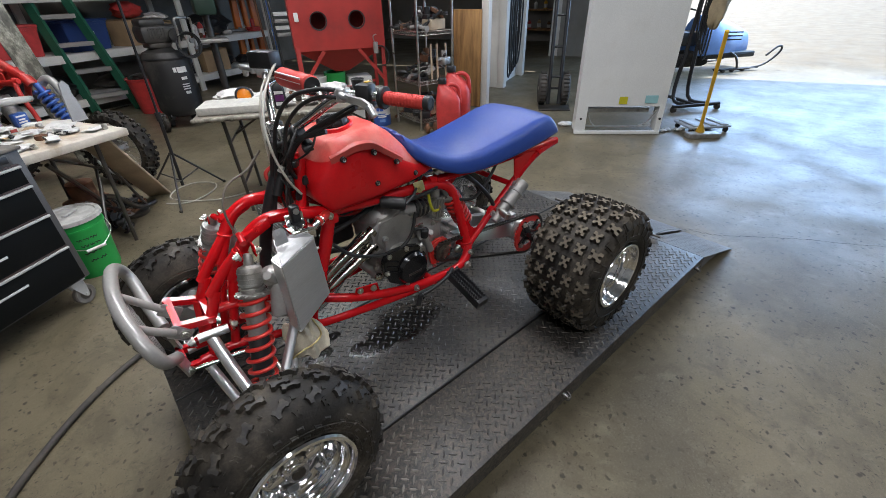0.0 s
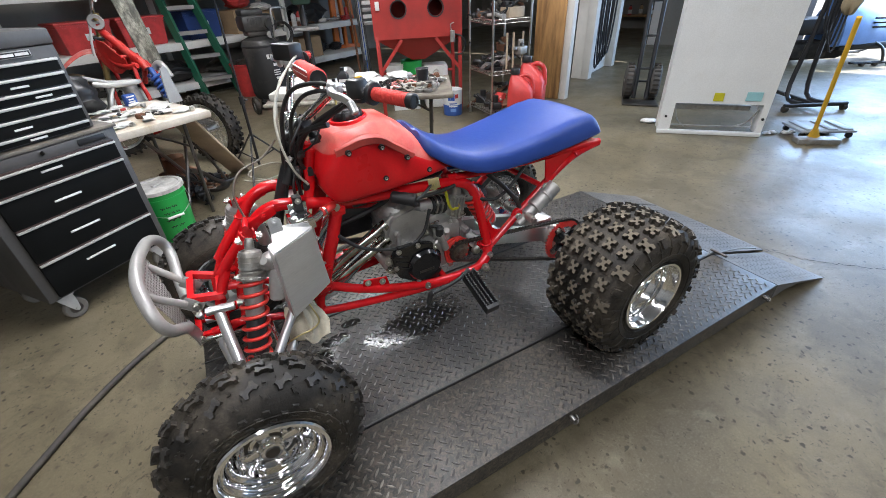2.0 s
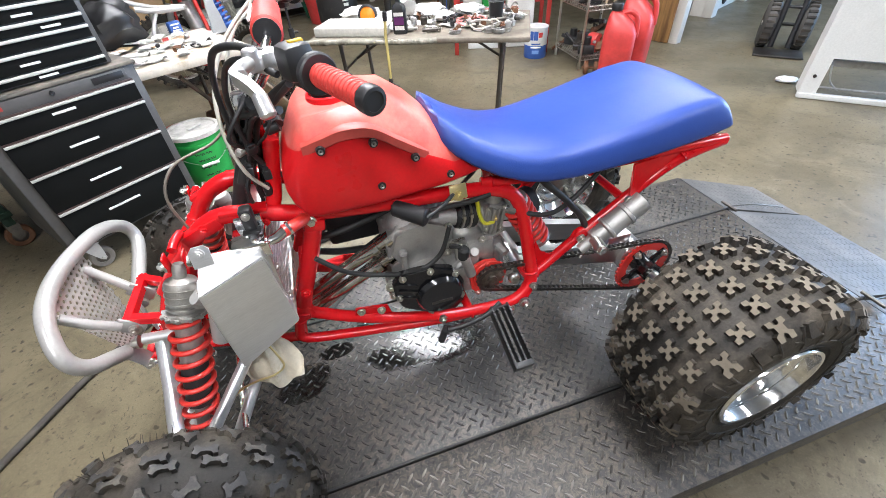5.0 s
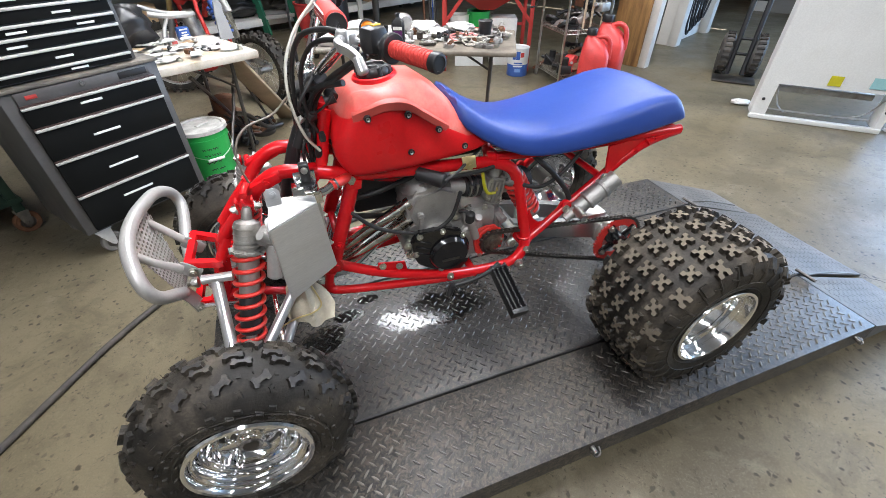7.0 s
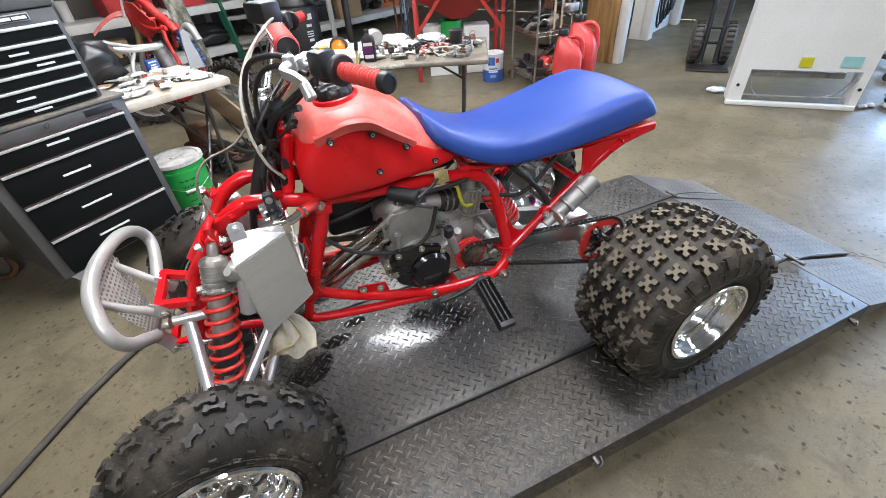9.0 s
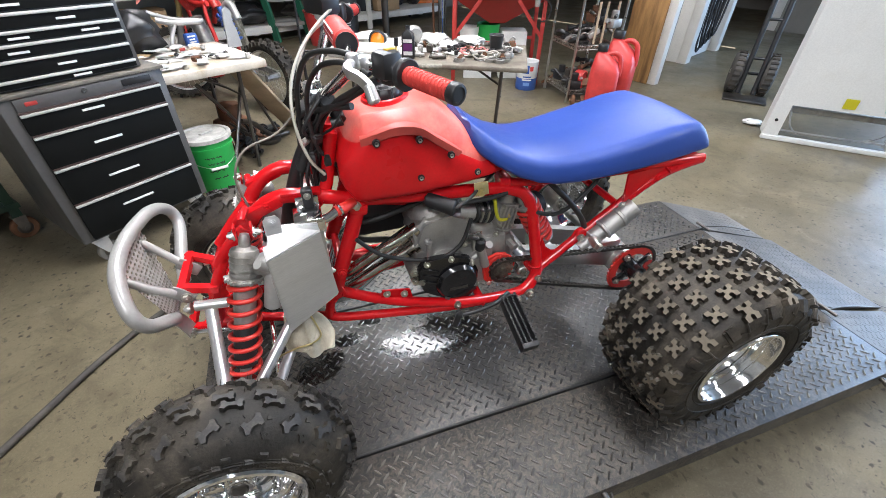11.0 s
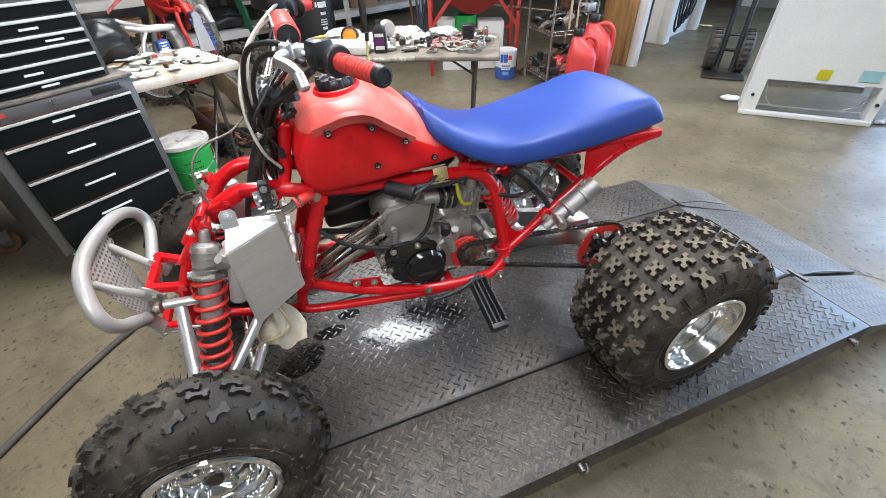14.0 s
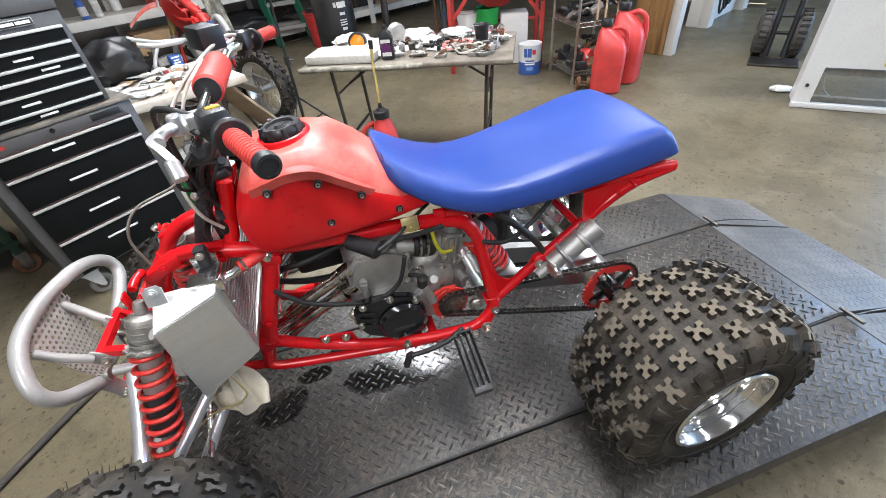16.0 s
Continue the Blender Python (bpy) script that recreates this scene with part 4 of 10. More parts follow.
b = B()
both(b, [(0.262, 0.598, 0.775), (0.300, 0.585, 0.850), (0.336, 0.578, 0.896), (0.388, 0.574, 0.920), (0.450, 0.572, 0.912), (0.550, 0.568, 0.888), (0.657, 0.565, 0.876), (0.770, 0.562, 0.868), (0.892, 0.558, 0.860),
         (0.962, 0.554, 0.850), (1.012, 0.548, 0.822), (1.036, 0.540, 0.760), (1.050, 0.520, 0.660), (1.056, 0.500, 0.575), (1.022, 0.485, 0.530)], 0.0175, 12)
both(b, [(0.558, 0.566, 0.884), (0.526, 0.562, 0.790), (0.488, 0.562, 0.690), (0.462, 0.562, 0.610)], 0.0195, 12)
both(b, [(0.466, 0.562, 0.618), (0.560, 0.550, 0.572), (0.660, 0.534, 0.540), (0.800, 0.512, 0.515), (0.920, 0.494, 0.515), (1.000, 0.484, 0.528), (1.045, 0.490, 0.560)], 0.0150, 12)
both(b, [(0.458, 0.562, 0.625), (0.440, 0.562, 0.560), (0.438, 0.562, 0.528), (0.480, 0.556, 0.515), (0.620, 0.540, 0.502), (0.780, 0.516, 0.498), (0.880, 0.500, 0.506)], 0.0130, 12)
# nose: posts, twin boxes and stays
both(b, [(0.318, 0.584, 0.872), (0.285, 0.592, 0.838), (0.245, 0.600, 0.798), (0.200, 0.604, 0.745)], 0.0150, 10)
both(b, [(0.120, 0.604, 0.560), (0.200, 0.600, 0.565), (0.320, 0.580, 0.545), (0.440, 0.564, 0.528)], 0.0125, 10)
both(b, [(0.200, 0.602, 0.700), (0.300, 0.590, 0.690), (0.400, 0.575, 0.660), (0.466, 0.566, 0.640)], 0.0125, 10)
both(b, [(0.215, 0.602, 0.565), (0.240, 0.600, 0.680), (0.270, 0.596, 0.790)], 0.0125, 10)
# two flat loops of square bar that carry the bumper
for near_front, far_front, far_back, near_back in (((0.106, 0.602, 0.695), (0.108, 0.738, 0.695), (0.185, 0.692, 0.690), (0.180, 0.584, 0.690)), ((0.083, 0.606, 0.555), (0.083, 0.694, 0.555), (0.161, 0.680, 0.555), (0.157, 0.598, 0.555))):
    for p, q in ((near_front, far_front), (far_front, far_back), (far_back, near_back), (near_back, near_front)):
        d_ = (Vector(q) - Vector(p)).normalized() * 0.009
        tube(b, [Vector(p) - d_, Vector(q) + d_], 0, flat=(0.0175, 0.0185))
for y, y2 in ((0.592, 0.600), (0.694, 0.690)):
    tube(b, [(0.176, y, 0.690), (0.156, y2, 0.560)], 0, flat=(0.022, 0.020))
    tube(b, [(0.182, y, 0.690), (0.215, y + (0.010 if y < CY else -0.004), 0.755)], 0.0145, 10)
    tube(b, [(0.156, y2, 0.555), (0.200, y2, 0.565)], 0.0125, 10)
cyl(b, (0.205, 0.604, 0.700), (0.205, 2 * CY - 0.604, 0.700), 0.010, seg=10)
for x, y, z, r in ((0.440, 0.562, 0.532, 0.013), (1.050, 0.500, 0.580, 0.015), (0.88, 0.50, 0.508, 0.012), (1.03, 0.545, 0.80, 0.012), (0.49, 0.562, 0.69, 0.011)):
    cyl(b, (x, y, z), (x, 2 * CY - y, z), r, seg=12)
# steering head brackets
both(b, [(0.520, 0.604, 1.045), (0.505, 0.600, 0.985), (0.490, 0.590, 0.925), (0.470, 0.580, 0.900)], 0.0150, 10)
cyl(b, (0.516, 0.60, 1.030), (0.516, 2 * CY - 0.60, 1.030), 0.016, seg=12)
cyl(b, (0.512, CY, 1.055), (0.492, CY, 0.985), 0.026, seg=16)
# seat rails and rear stays
both(b, [(0.930, 0.560, 0.872), (1.060, 0.540, 0.868), (1.200, 0.520, 0.872), (1.360, 0.500, 0.884), (1.470, 0.488, 0.892), (1.536, 0.482, 0.894)], 0.0125, 10)
both(b, [(1.052, 0.505, 0.575), (1.120, 0.508, 0.622), (1.195, 0.508, 0.682), (1.285, 0.504, 0.755), (1.370, 0.496, 0.826), (1.440, 0.490, 0.866), (1.535, 0.483, 0.890)], 0.0135, 10)
cyl(b, (1.520, 0.480, 0.893), (1.520, 2 * CY - 0.480, 0.893), 0.011, seg=10)
cyl(b, (1.30, 0.505, 0.765), (1.30, 2 * CY - 0.505, 0.765), 0.011, seg=10)
for f in (lambda p: p, mir):
    for tri in (((1.150, 0.508, 0.642), (1.205, 0.506, 0.690), (1.172, 0.506, 0.700)), ((0.540, 0.566, 0.850), (0.600, 0.566, 0.876), (0.555, 0.566, 0.888))):
        vs = [b.verts.new(Vector(f(p)) + Vector((0, oy, 0))) for oy in (-0.004, 0.004) for p in tri]
        b.faces.new(vs[:3]), b.faces.new(vs[3:][::-1])
        for i in range(3):
            b.faces.new((vs[i], vs[(i + 1) % 3], vs[3 + (i + 1) % 3], vs[3 + i]))
for f in (lambda p: p, mir):
    web_ = [(1.046, 0.590), (1.062, 0.694), (1.078, 0.660), (1.100, 0.642), (1.126, 0.636), (1.156, 0.646), (1.184, 0.676), (1.120, 0.622)]
    vs = [b.verts.new(Vector(f((x, 0.509, z))) + Vector((0, oy, 0))) for oy in (-0.003, 0.003) for x, z in web_]
    b.faces.new(vs[:8]), b.faces.new(vs[8:][::-1])
    for i in range(8):
        b.faces.new((vs[i], vs[(i + 1) % 8], vs[8 + (i + 1) % 8], vs[8 + i]))
    plate_ = [(1.292, 0.872), (1.500, 0.892), (1.430, 0.860), (1.370, 0.826), (1.302, 0.776)]
    vs = [b.verts.new(Vector(f((x, 0.492, z))) + Vector((0, oy, 0))) for oy in (-0.003, 0.003) for x, z in plate_]
    b.faces.new(vs[:5]), b.faces.new(vs[5:][::-1])
    for i in range(5):
        b.faces.new((vs[i], vs[(i + 1) % 5], vs[5 + (i + 1) % 5], vs[5 + i]))
frame_ob = part("frame", b, RED, atv, "gloss red welded tube frame", angle=45)
WELDS = [((0.553, 0.565, 0.868), (-0.3, 0, -1), 0.0205), ((0.466, 0.562, 0.622), (0.3, 0, 1), 0.0205), ((0.480, 0.560, 0.613), (1, -0.1, -0.45), 0.0162), ((0.449, 0.562, 0.590), (0.25, 0, 1), 0.0142), ((1.050, 0.506, 0.600), (0, 0.1, 1), 0.0185),
         ((1.068, 0.506, 0.588), (0.8, 0, 0.55), 0.0148), ((0.880, 0.500, 0.507), (1, 0, 0.05), 0.0142), ((1.425, 0.492, 0.866), (0.8, 0, 0.6), 0.0148), ((0.955, 0.557, 0.870), (1, -0.1, 0), 0.0138), ((0.300, 0.586, 0.850), (0.4, -0.1, 1), 0.0186)]
for sgn, f in ((1, lambda p: p), (-1, mir)):
    for p, d, r_ in WELDS:
        b = B()
        _d, _a, _b = basis((d[0], d[1] * sgn, d[2]))
        tube(b, [Vector(f(p)) + (_a * math.cos(q) + _b * math.sin(q)) * r_ + _d * 0.0012 * (k % 2) for k, q in enumerate(2 * math.pi * i / 22 for i in range(22))], 0.0030, 6, 1, loop=True)
        part("weld_bead", b, RED, frame_ob, angle=60)
    # squared gussets where the posts meet the rails
    for p, sz, ang in (((0.552, 0.556, 0.866), (0.044, 0.024, 0.026), 8), ((0.462, 0.556, 0.622), (0.050, 0.026, 0.046), -18), ((0.345, 0.572, 0.900), (0.085, 0.032, 0.026), -22), ((0.430, 0.570, 0.926), (0.090, 0.030, 0.012), 4)):
        b = B()
        box(b, (0, 0, 0), sz, Matrix.Translation(f(p)) @ Matrix.Rotation(radians(ang), 4, "Y"), 0.005)
        part("gusset", b, RED, frame_ob)

for sgn, f in ((1, lambda p: p), (-1, mir)):
    b = B()
    pl_ = [(0.560, 0.556), (0.578, 0.560), (0.586, 0.602), (0.666, 0.584), (0.676, 0.540), (0.690, 0.532), (0.620, 0.540)]
    vs = [b.verts.new(Vector(f((x_, 0.545 - (z_ - 0.55) * 0.15, z_))) + Vector((0, oy, 0))) for oy in (-0.003, 0.003) for x_, z_ in pl_]
    b.faces.new(vs[:7]), b.faces.new(vs[7:][::-1])
    for i in range(7):
        b.faces.new((vs[i], vs[(i + 1) % 7], vs[7 + (i + 1) % 7], vs[7 + i]))
    part("engine_mount", b, RED, frame_ob)
    for x in (0.598, 0.648):
        b = B()
        bolt(b, f((x, 0.535, 0.588 - (x - 0.598) * 0.28)), (0, -sgn, 0.2), 0.0075, 0.009)
        part("frame_bolt", b, STEEL, frame_ob)
    for p in ((0.548, 0.548, 0.878), (0.488, 0.542, 0.690), (0.352, 0.560, 0.905), (1.052, 0.478, 0.565), (0.462, 0.555, 0.900), (1.185, 0.492, 0.680), (1.30, 0.486, 0.772), (0.80, 0.498, 0.515)):
        b = B()
        bolt(b, f(p), (0, -sgn, 0), 0.0085, 0.008)
        part("frame_bolt", b, RED if p[2] > 0.6 and p[0] < 0.5 else STEEL, frame_ob)
    for x, z in ((1.425, 0.872), (1.448, 0.876), (1.492, 0.886), (1.528, 0.892), (1.392, 0.846)):
        b = B()
        bolt(b, f((x, 0.484, z)), (0, -sgn, 0.2), 0.0055, 0.005)
        part("rail_bolt", b, RED if x != 1.528 else DARKSTEEL, frame_ob)
    b = B()
    cyl(b, f((1.188, 0.512, 0.690)), f((1.188, 0.494, 0.690)), 0.0165, seg=18, lip=0.003)
    part("stay_boss", b, RED, frame_ob)
    for x in (0.60, 0.66, 0.735, 0.81, 0.90):
        b = B()
        box(b, (0, 0, 0), (0.014, 0.006, 0.016), Matrix.Translation(f((x, 0.556, 0.888 - (x - 0.6) * 0.07))), 0.002)
        part("tank_tab", b, RED, frame_ob)
b = B()
box(b, (0, 0, 0), (0.040, 0.004, 0.034), Matrix.Translation((0.868, 0.538, 0.876)) @ Matrix.Rotation(radians(-20), 4, "X"), 0.002)
bolt(b, (0.868, 0.536, 0.868), (0, -1, 0.2), 0.009, 0.008)
part("bracket", b, BRASS, frame_ob, "gold zinc bracket under the tank")

# front bumper
b = B()
HOOP = [(0.074, 0.572, 0.628), (0.064, 0.536, 0.655), (0.054, 0.503, 0.680), (0.045, 0.485, 0.708), (0.037, 0.485, 0.738), (0.028, 0.508, 0.768), (0.019, 0.552, 0.798), (0.015, 0.610, 0.811), (0.015, 0.680, 0.812),
        (0.017, 0.755, 0.803), (0.022, 0.838, 0.788), (0.030, 0.905, 0.762), (0.041, 0.942, 0.728), (0.051, 0.935, 0.692), (0.057, 0.880, 0.668), (0.063, 0.800, 0.650), (0.074, 0.724, 0.628)]
tube(b, HOOP, 0.0165, 14, 5)
bumper = part("bumper", b, SILVER, atv, "silver-painted tubular front bumper", angle=60)
for f in (lambda p: p, mir):
    b = B()
    tube(b, [f(p) for p in ((0.020, 0.570, 0.768), (0.050, 0.574, 0.735), (0.078, 0.582, 0.708), (0.092, 0.586, 0.694))], 0.0105, 10)
    box(b, (0, 0, 0), (0.058, 0.006, 0.036), Matrix.Translation(f((0.104, 0.590, 0.682))) @ Matrix.Rotation(radians(42), 4, "Y"), 0.005)
    # flattened foot from the hoop's end to the lower box
    tube(b, [f(p) for p in ((0.072, 0.574, 0.632), (0.078, 0.586, 0.598), (0.084, 0.594, 0.565), (0.086, 0.596, 0.545))], 0, flat=(0.007, 0.034), step=3)
    part("bumper_stay", b, SILVER, bumper)
    for p in ((0.112, 0.586, 0.676), (0.086, 0.592, 0.552)):
        b = B()
        bolt(b, f(p), (0, -1 if f(p)[1] < CY else 1, 0), 0.009, 0.009)
        part("bumper_bolt", b, STEEL, bumper)
# perforated plate
b = B()
P00, P10, P01, P11 = Vector((0.020, 0.556, 0.796)), Vector((0.018, 0.768, 0.798)), Vector((0.052, 0.622, 0.575)), Vector((0.052, 0.706, 0.575))
NU, NV = 12, 17


def plate_at(u, v):
    return (P00 * (1 - u) + P10 * u) * (1 - v) + (P01 * (1 - u) + P11 * u) * v


PN = (P10 - P00).cross(P01 - P00).normalized() * 0.0025
for j in range(NV):
    for i in range(NU):
        du = 0.5 / NU if j % 2 else 0.0
        u0, u1, v0, v1 = max(0, i / NU - du), min(1, (i + 1) / NU - du), j / NV, (j + 1) / NV
        cu, cv, ru, rv = (u0 + u1) / 2, (v0 + v1) / 2, (u1 - u0) * 0.33, (v1 - v0) * 0.33
        o = [(u0, v0), (cu, v0), (u1, v0), (u1, cv), (u1, v1), (cu, v1), (u0, v1), (u0, cv)]
        h_ = [(cu + ru * math.cos(a), cv + rv * math.sin(a)) for a in (radians(225 + 45 * k) for k in range(8))]
        O, H, K = [b.verts.new(plate_at(*p)) for p in o], [b.verts.new(plate_at(*p)) for p in h_], [b.verts.new(plate_at(*p) + PN) for p in h_]
        for k in range(8):
            b.faces.new((O[k], O[(k + 1) % 8], H[(k + 1) % 8], H[k]))
            b.faces.new((H[k], H[(k + 1) % 8], K[(k + 1) % 8], K[k]))
bmesh.ops.remove_doubles(b, verts=b.verts, dist=0.0002)
part("mesh_plate", b, SILVER, bumper, "perforated silver skid plate")


# front suspension
def coil(bm, p, q, r, wire, turns, seg=8):
    p, q = Vector(p), Vector(q)
    d, a, bb = basis(q - p)
    n = int(turns * 18)
    tube(bm, [p + (q - p) * (i / n) + (a * math.cos(2 * math.pi * turns * i / n) + bb * math.sin(2 * math.pi * turns * i / n)) * r for i in range(n + 1)], wire, seg, 1)


for f in (lambda p: p, mir):
    top, bot = Vector(f((0.300, 0.508, 0.880))), Vector(f((0.204, 0.382, 0.480)))
    ax = (bot - top).normalized()
    L_ = (bot - top).length
    b = B()
    lathe(b, [(0.009, 0.0), (0.012, 0.01), (0.012, 0.028), (0.027, 0.034), (0.030, 0.040), (0.030, 0.080), (0.026, 0.084), (0.026, 0.096), (0.036, 0.098), (0.036, 0.108), (0.024, 0.112), (0.024, L_ * 0.72), (0.013, L_ * 0.73), (0.013, L_ * 0.93), (0.024, L_ * 0.94), (0.024, L_)], top, ax, 24)
    shock = part("front_shock", b, CAST, atv, "grey shock absorber with red coil spring")
    b = B()
    lathe(b, [(0.0245, L_ * 0.50), (0.0255, L_ * 0.505), (0.0255, L_ * 0.74)], top, ax, 20)
    part("shock_body", b, BLACK, shock)
    b = B()
    coil(b, top + ax * 0.112, top + ax * (L_ * 0.93), 0.0320, 0.0056, 9.5, 10)
    part("spring", b, SPRING, shock, "red coil spring", angle=60)
    b = B()
    rtop = Vector(f((0.330, 0.476, 0.838)))
    lathe(b, [(0.006, 0.0), (0.020, 0.004), (0.023, 0.010), (0.023, 0.020), (0.021, 0.022), (0.021, 0.150), (0.016, 0.156), (0.0, 0.156)], rtop, (0.10, 0, -1), 20)
    cyl(b, rtop + Vector((0, 0, -0.02)), top + ax * 0.06, 0.014, seg=12)
    cyl(b, Vector(f((0.318, 0.452, 0.818))), Vector(f((0.318, 0.492, 0.818))), 0.014, seg=14)
    part("reservoir", b, CAST, shock)
    # clevis on the frame with its through bolt
    b = B()
    for ox in (-0.017, 0.017):
        box(b, (ox, 0, 0.006 if f is not mir else -0.006), (0.005, 0.024, 0.036 if f is not mir else 0.024), Matrix.Translation(top), 0.003)
    if f is not mir:
        tube(b, [top + Vector((0, 0.006, 0.026)), top + Vector((0.003, 0.030, 0.030)), top + Vector((0.006, 0.058, 0.026))], 0.0085, 10, 3)
    else:
        tube(b, [top + Vector((0, -0.004, 0.0)), top + Vector((0.004, -0.035, 0.004)), top + Vector((0.006, -0.064, 0.008))], 0.009, 10, 3)
    part("shock_clevis", b, RED, atv, "red welded shock clevis", angle=40)
    for ox in (-1, 1):
        b = B()
        bolt(b, top + Vector((0.021 * ox, 0, 0)), (ox, 0, 0), 0.0085, 0.010)
        part("clevis_bolt", b, STEEL, shock)
    # ring collars and clamp screws on the upper body
    b = B()
    for d_ in (0.046, 0.060, 0.074, 0.086):
        cyl(b, top + ax * d_, top + ax * (d_ + 0.003), 0.0315, seg=24)
    cyl(b, top + ax * 0.100, top + ax * 0.106, 0.0390, seg=20)
    for k in range(12):
        a_ = 2 * math.pi * k / 12
        _, a1_, a2_ = basis(ax)
        q_ = top + ax * 0.103 + (a1_ * math.cos(a_) + a2_ * math.sin(a_)) * 0.0385
        box(b, q_, (0.007, 0.007, 0.007))
    part("preload_collar", b, CAST, shock, "notched grey preload collar")
    b = B()
    bolt(b, f((0.322, 0.466, 0.822)), (0.2, -1 if f is not mir else 1, 0.1), 0.009, 0.010)
    part("reservoir_bolt", b, STEEL, shock)
    # upper and lower arms
    b = B()
    cyl(b, f((0.132, 0.556, 0.668)), f((0.206, 0.550, 0.665)), 0.0125, seg=14)
    tube(b, [f(p) for p in ((0.162, 0.558, 0.655), (0.172, 0.462, 0.606), (0.185, 0.350, 0.562), (0.192, 0.300, 0.512))], 0.0150, 12)
    tube(b, [f(p) for p in ((0.415, 0.540, 0.690), (0.328, 0.449, 0.617), (0.259, 0.376, 0.557), (0.200, 0.312, 0.506))], 0.0130, 12)
    part("upper_arm", b, SATIN, atv, "satin aluminium upper suspension arm")
    for x in (0.120, 0.218):
        b = B()
        bolt(b, f((x, 0.553, 0.667)), (-1 if x < 0.17 else 1, 0, 0), 0.010, 0.010)
        part("arm_bolt", b, STEEL, atv)
    b = B()
    cyl(b, f((0.100, 0.606, 0.548)), f((0.160, 0.602, 0.545)), 0.0135, seg=14)
    tube(b, [f(p) for p in ((0.130, 0.602, 0.545), (0.150, 0.500, 0.495), (0.180, 0.350, 0.425), (0.192, 0.300, 0.405))], 0.0135, 12)
    tube(b, [f(p) for p in ((0.370, 0.560, 0.560), (0.320, 0.470, 0.520), (0.250, 0.360, 0.448), (0.205, 0.305, 0.412))], 0.0135, 12)
    box(b, (0, 0, 0), (0.075, 0.060, 0.008), Matrix.Translation(f((0.200, 0.345, 0.435))) @ Matrix.Rotation(radians(-22 if f((0, 0, 0))[1] == 0 else 22), 4, "X"), 0.002)
    part("lower_arm", b, SATIN, atv, "satin aluminium lower suspension arm")
    b = B()
    tube(b, [f(p) for p in ((0.278, 0.600, 0.535), (0.285, 0.448, 0.500), (0.290, 0.340, 0.478), (0.270, 0.320, 0.490))], 0.0075, 10)
    cyl(b, f((0.270, 0.320, 0.480)), f((0.270, 0.320, 0.505)), 0.012, seg=12)
    tube(b, [f(p) for p in ((0.345, 0.545, 0.545), (0.290, 0.430, 0.478), (0.225, 0.330, 0.425))], 0.0085, 10)
    cyl(b, f((0.100, 0.585, 0.556)), f((0.235, 0.565, 0.552)), 0.0075, seg=12)
    part("tie_rod", b, CHROME, atv, "chromed steering tie rod")
    b = B()
    tube(b, [f(p) for p in ((0.192, 0.300, 0.395), (0.196, 0.285, 0.450), (0.192, 0.300, 0.510))], 0.020, 12)
    cyl(b, f((0.192, 0.300, ZF)), f((0.192, 0.215, ZF)), 0.026, seg=18)
    cyl(b, f((0.192, 0.292, ZF)), f((0.192, 0.286, ZF)), 0.085, seg=28)
    part("spindle", b, CAST, atv, "cast spindle with brake disc")

# remote reservoirs beside the front shocks
for f in (lambda p: p, mir):
    b = B()
    cyl(b, f((0.34, 0.47, 0.796)), f((0.318, 0.455, 0.705)), 0.019, seg=22, lip=0.004)
    cyl(b, f((0.316, 0.45, 0.836)), f((0.34, 0.47, 0.796)), 0.011, seg=14)
    part("shock_reservoir", b, SILVER, atv, "grey remote shock reservoir")

# radiator and the folded aluminium tank before it
b = B()
fr4 = [Vector(p) for p in ((0.342, 0.407, 0.869), (0.455, 0.456, 0.887), (0.470, 0.464, 0.690), (0.345, 0.408, 0.652))]
bk4 = [p + Vector((-0.008, 0.046, 0.006)) for p in fr4]
vs = [b.verts.new(p) for p in fr4 + bk4]
for f in ((0, 1, 2, 3), (7, 6, 5, 4), (0, 4, 5, 1), (1, 5, 6, 2), (2, 6, 7, 3), (3, 7, 4, 0)):
    b.faces.new([vs[i] for i in f])
bmesh.ops.bevel(b, geom=list(b.edges), offset=0.003, segments=2, affect="EDGES")
can = part("coolant_tank", b, BRIGHTALU, atv, "brushed aluminium folded tank")
b = B()
sheet = [Vector(p) for p in ((0.344, 0.409, 0.870), (0.455, 0.458, 0.888), (0.447, 0.505, 0.885), (0.354, 0.462, 0.915))]
nrm = (sheet[1] - sheet[0]).cross(sheet[3] - sheet[0]).normalized() * 0.0025
vs = [b.verts.new(p) for p in sheet] + [b.verts.new(p + nrm) for p in sheet]
for f in ((0, 1, 2, 3), (7, 6, 5, 4), (0, 4, 5, 1), (1, 5, 6, 2), (2, 6, 7, 3), (3, 7, 4, 0)):
    b.faces.new([vs[i] for i in f])
part("top_flange", b, BRIGHTALU, can, "bright folded top sheet")
b = B()
prism(b, [(-0.016, -0.026), (0.016, -0.026), (0.016, 0.004), (0.009, 0.012), (-0.009, 0.012), (-0.016, 0.004)], 0.004, Matrix.Translation((0.367, 0.445, 0.936)) @ Matrix.Rotation(radians(74), 4, "X") @ Matrix.Rotation(radians(10), 4, "Y"))
bolt(b, Vector((0.367, 0.445, 0.936)) + Vector((0.0, -0.004, 0.0)), (0, -1, 0.3), 0.006, 0.005)
part("mount_tab", b, BRIGHTALU, can, "drilled aluminium tab")
b = B()
RADM = Matrix.Translation((0.446, CY, 0.790))
box(b, (0, 0, 0), (0.022, 0.330, 0.190), RADM, 0.003)
for zz in (-0.100, 0.100):
    box(b, (0, 0, zz), (0.036, 0.340, 0.018), RADM, 0.005)
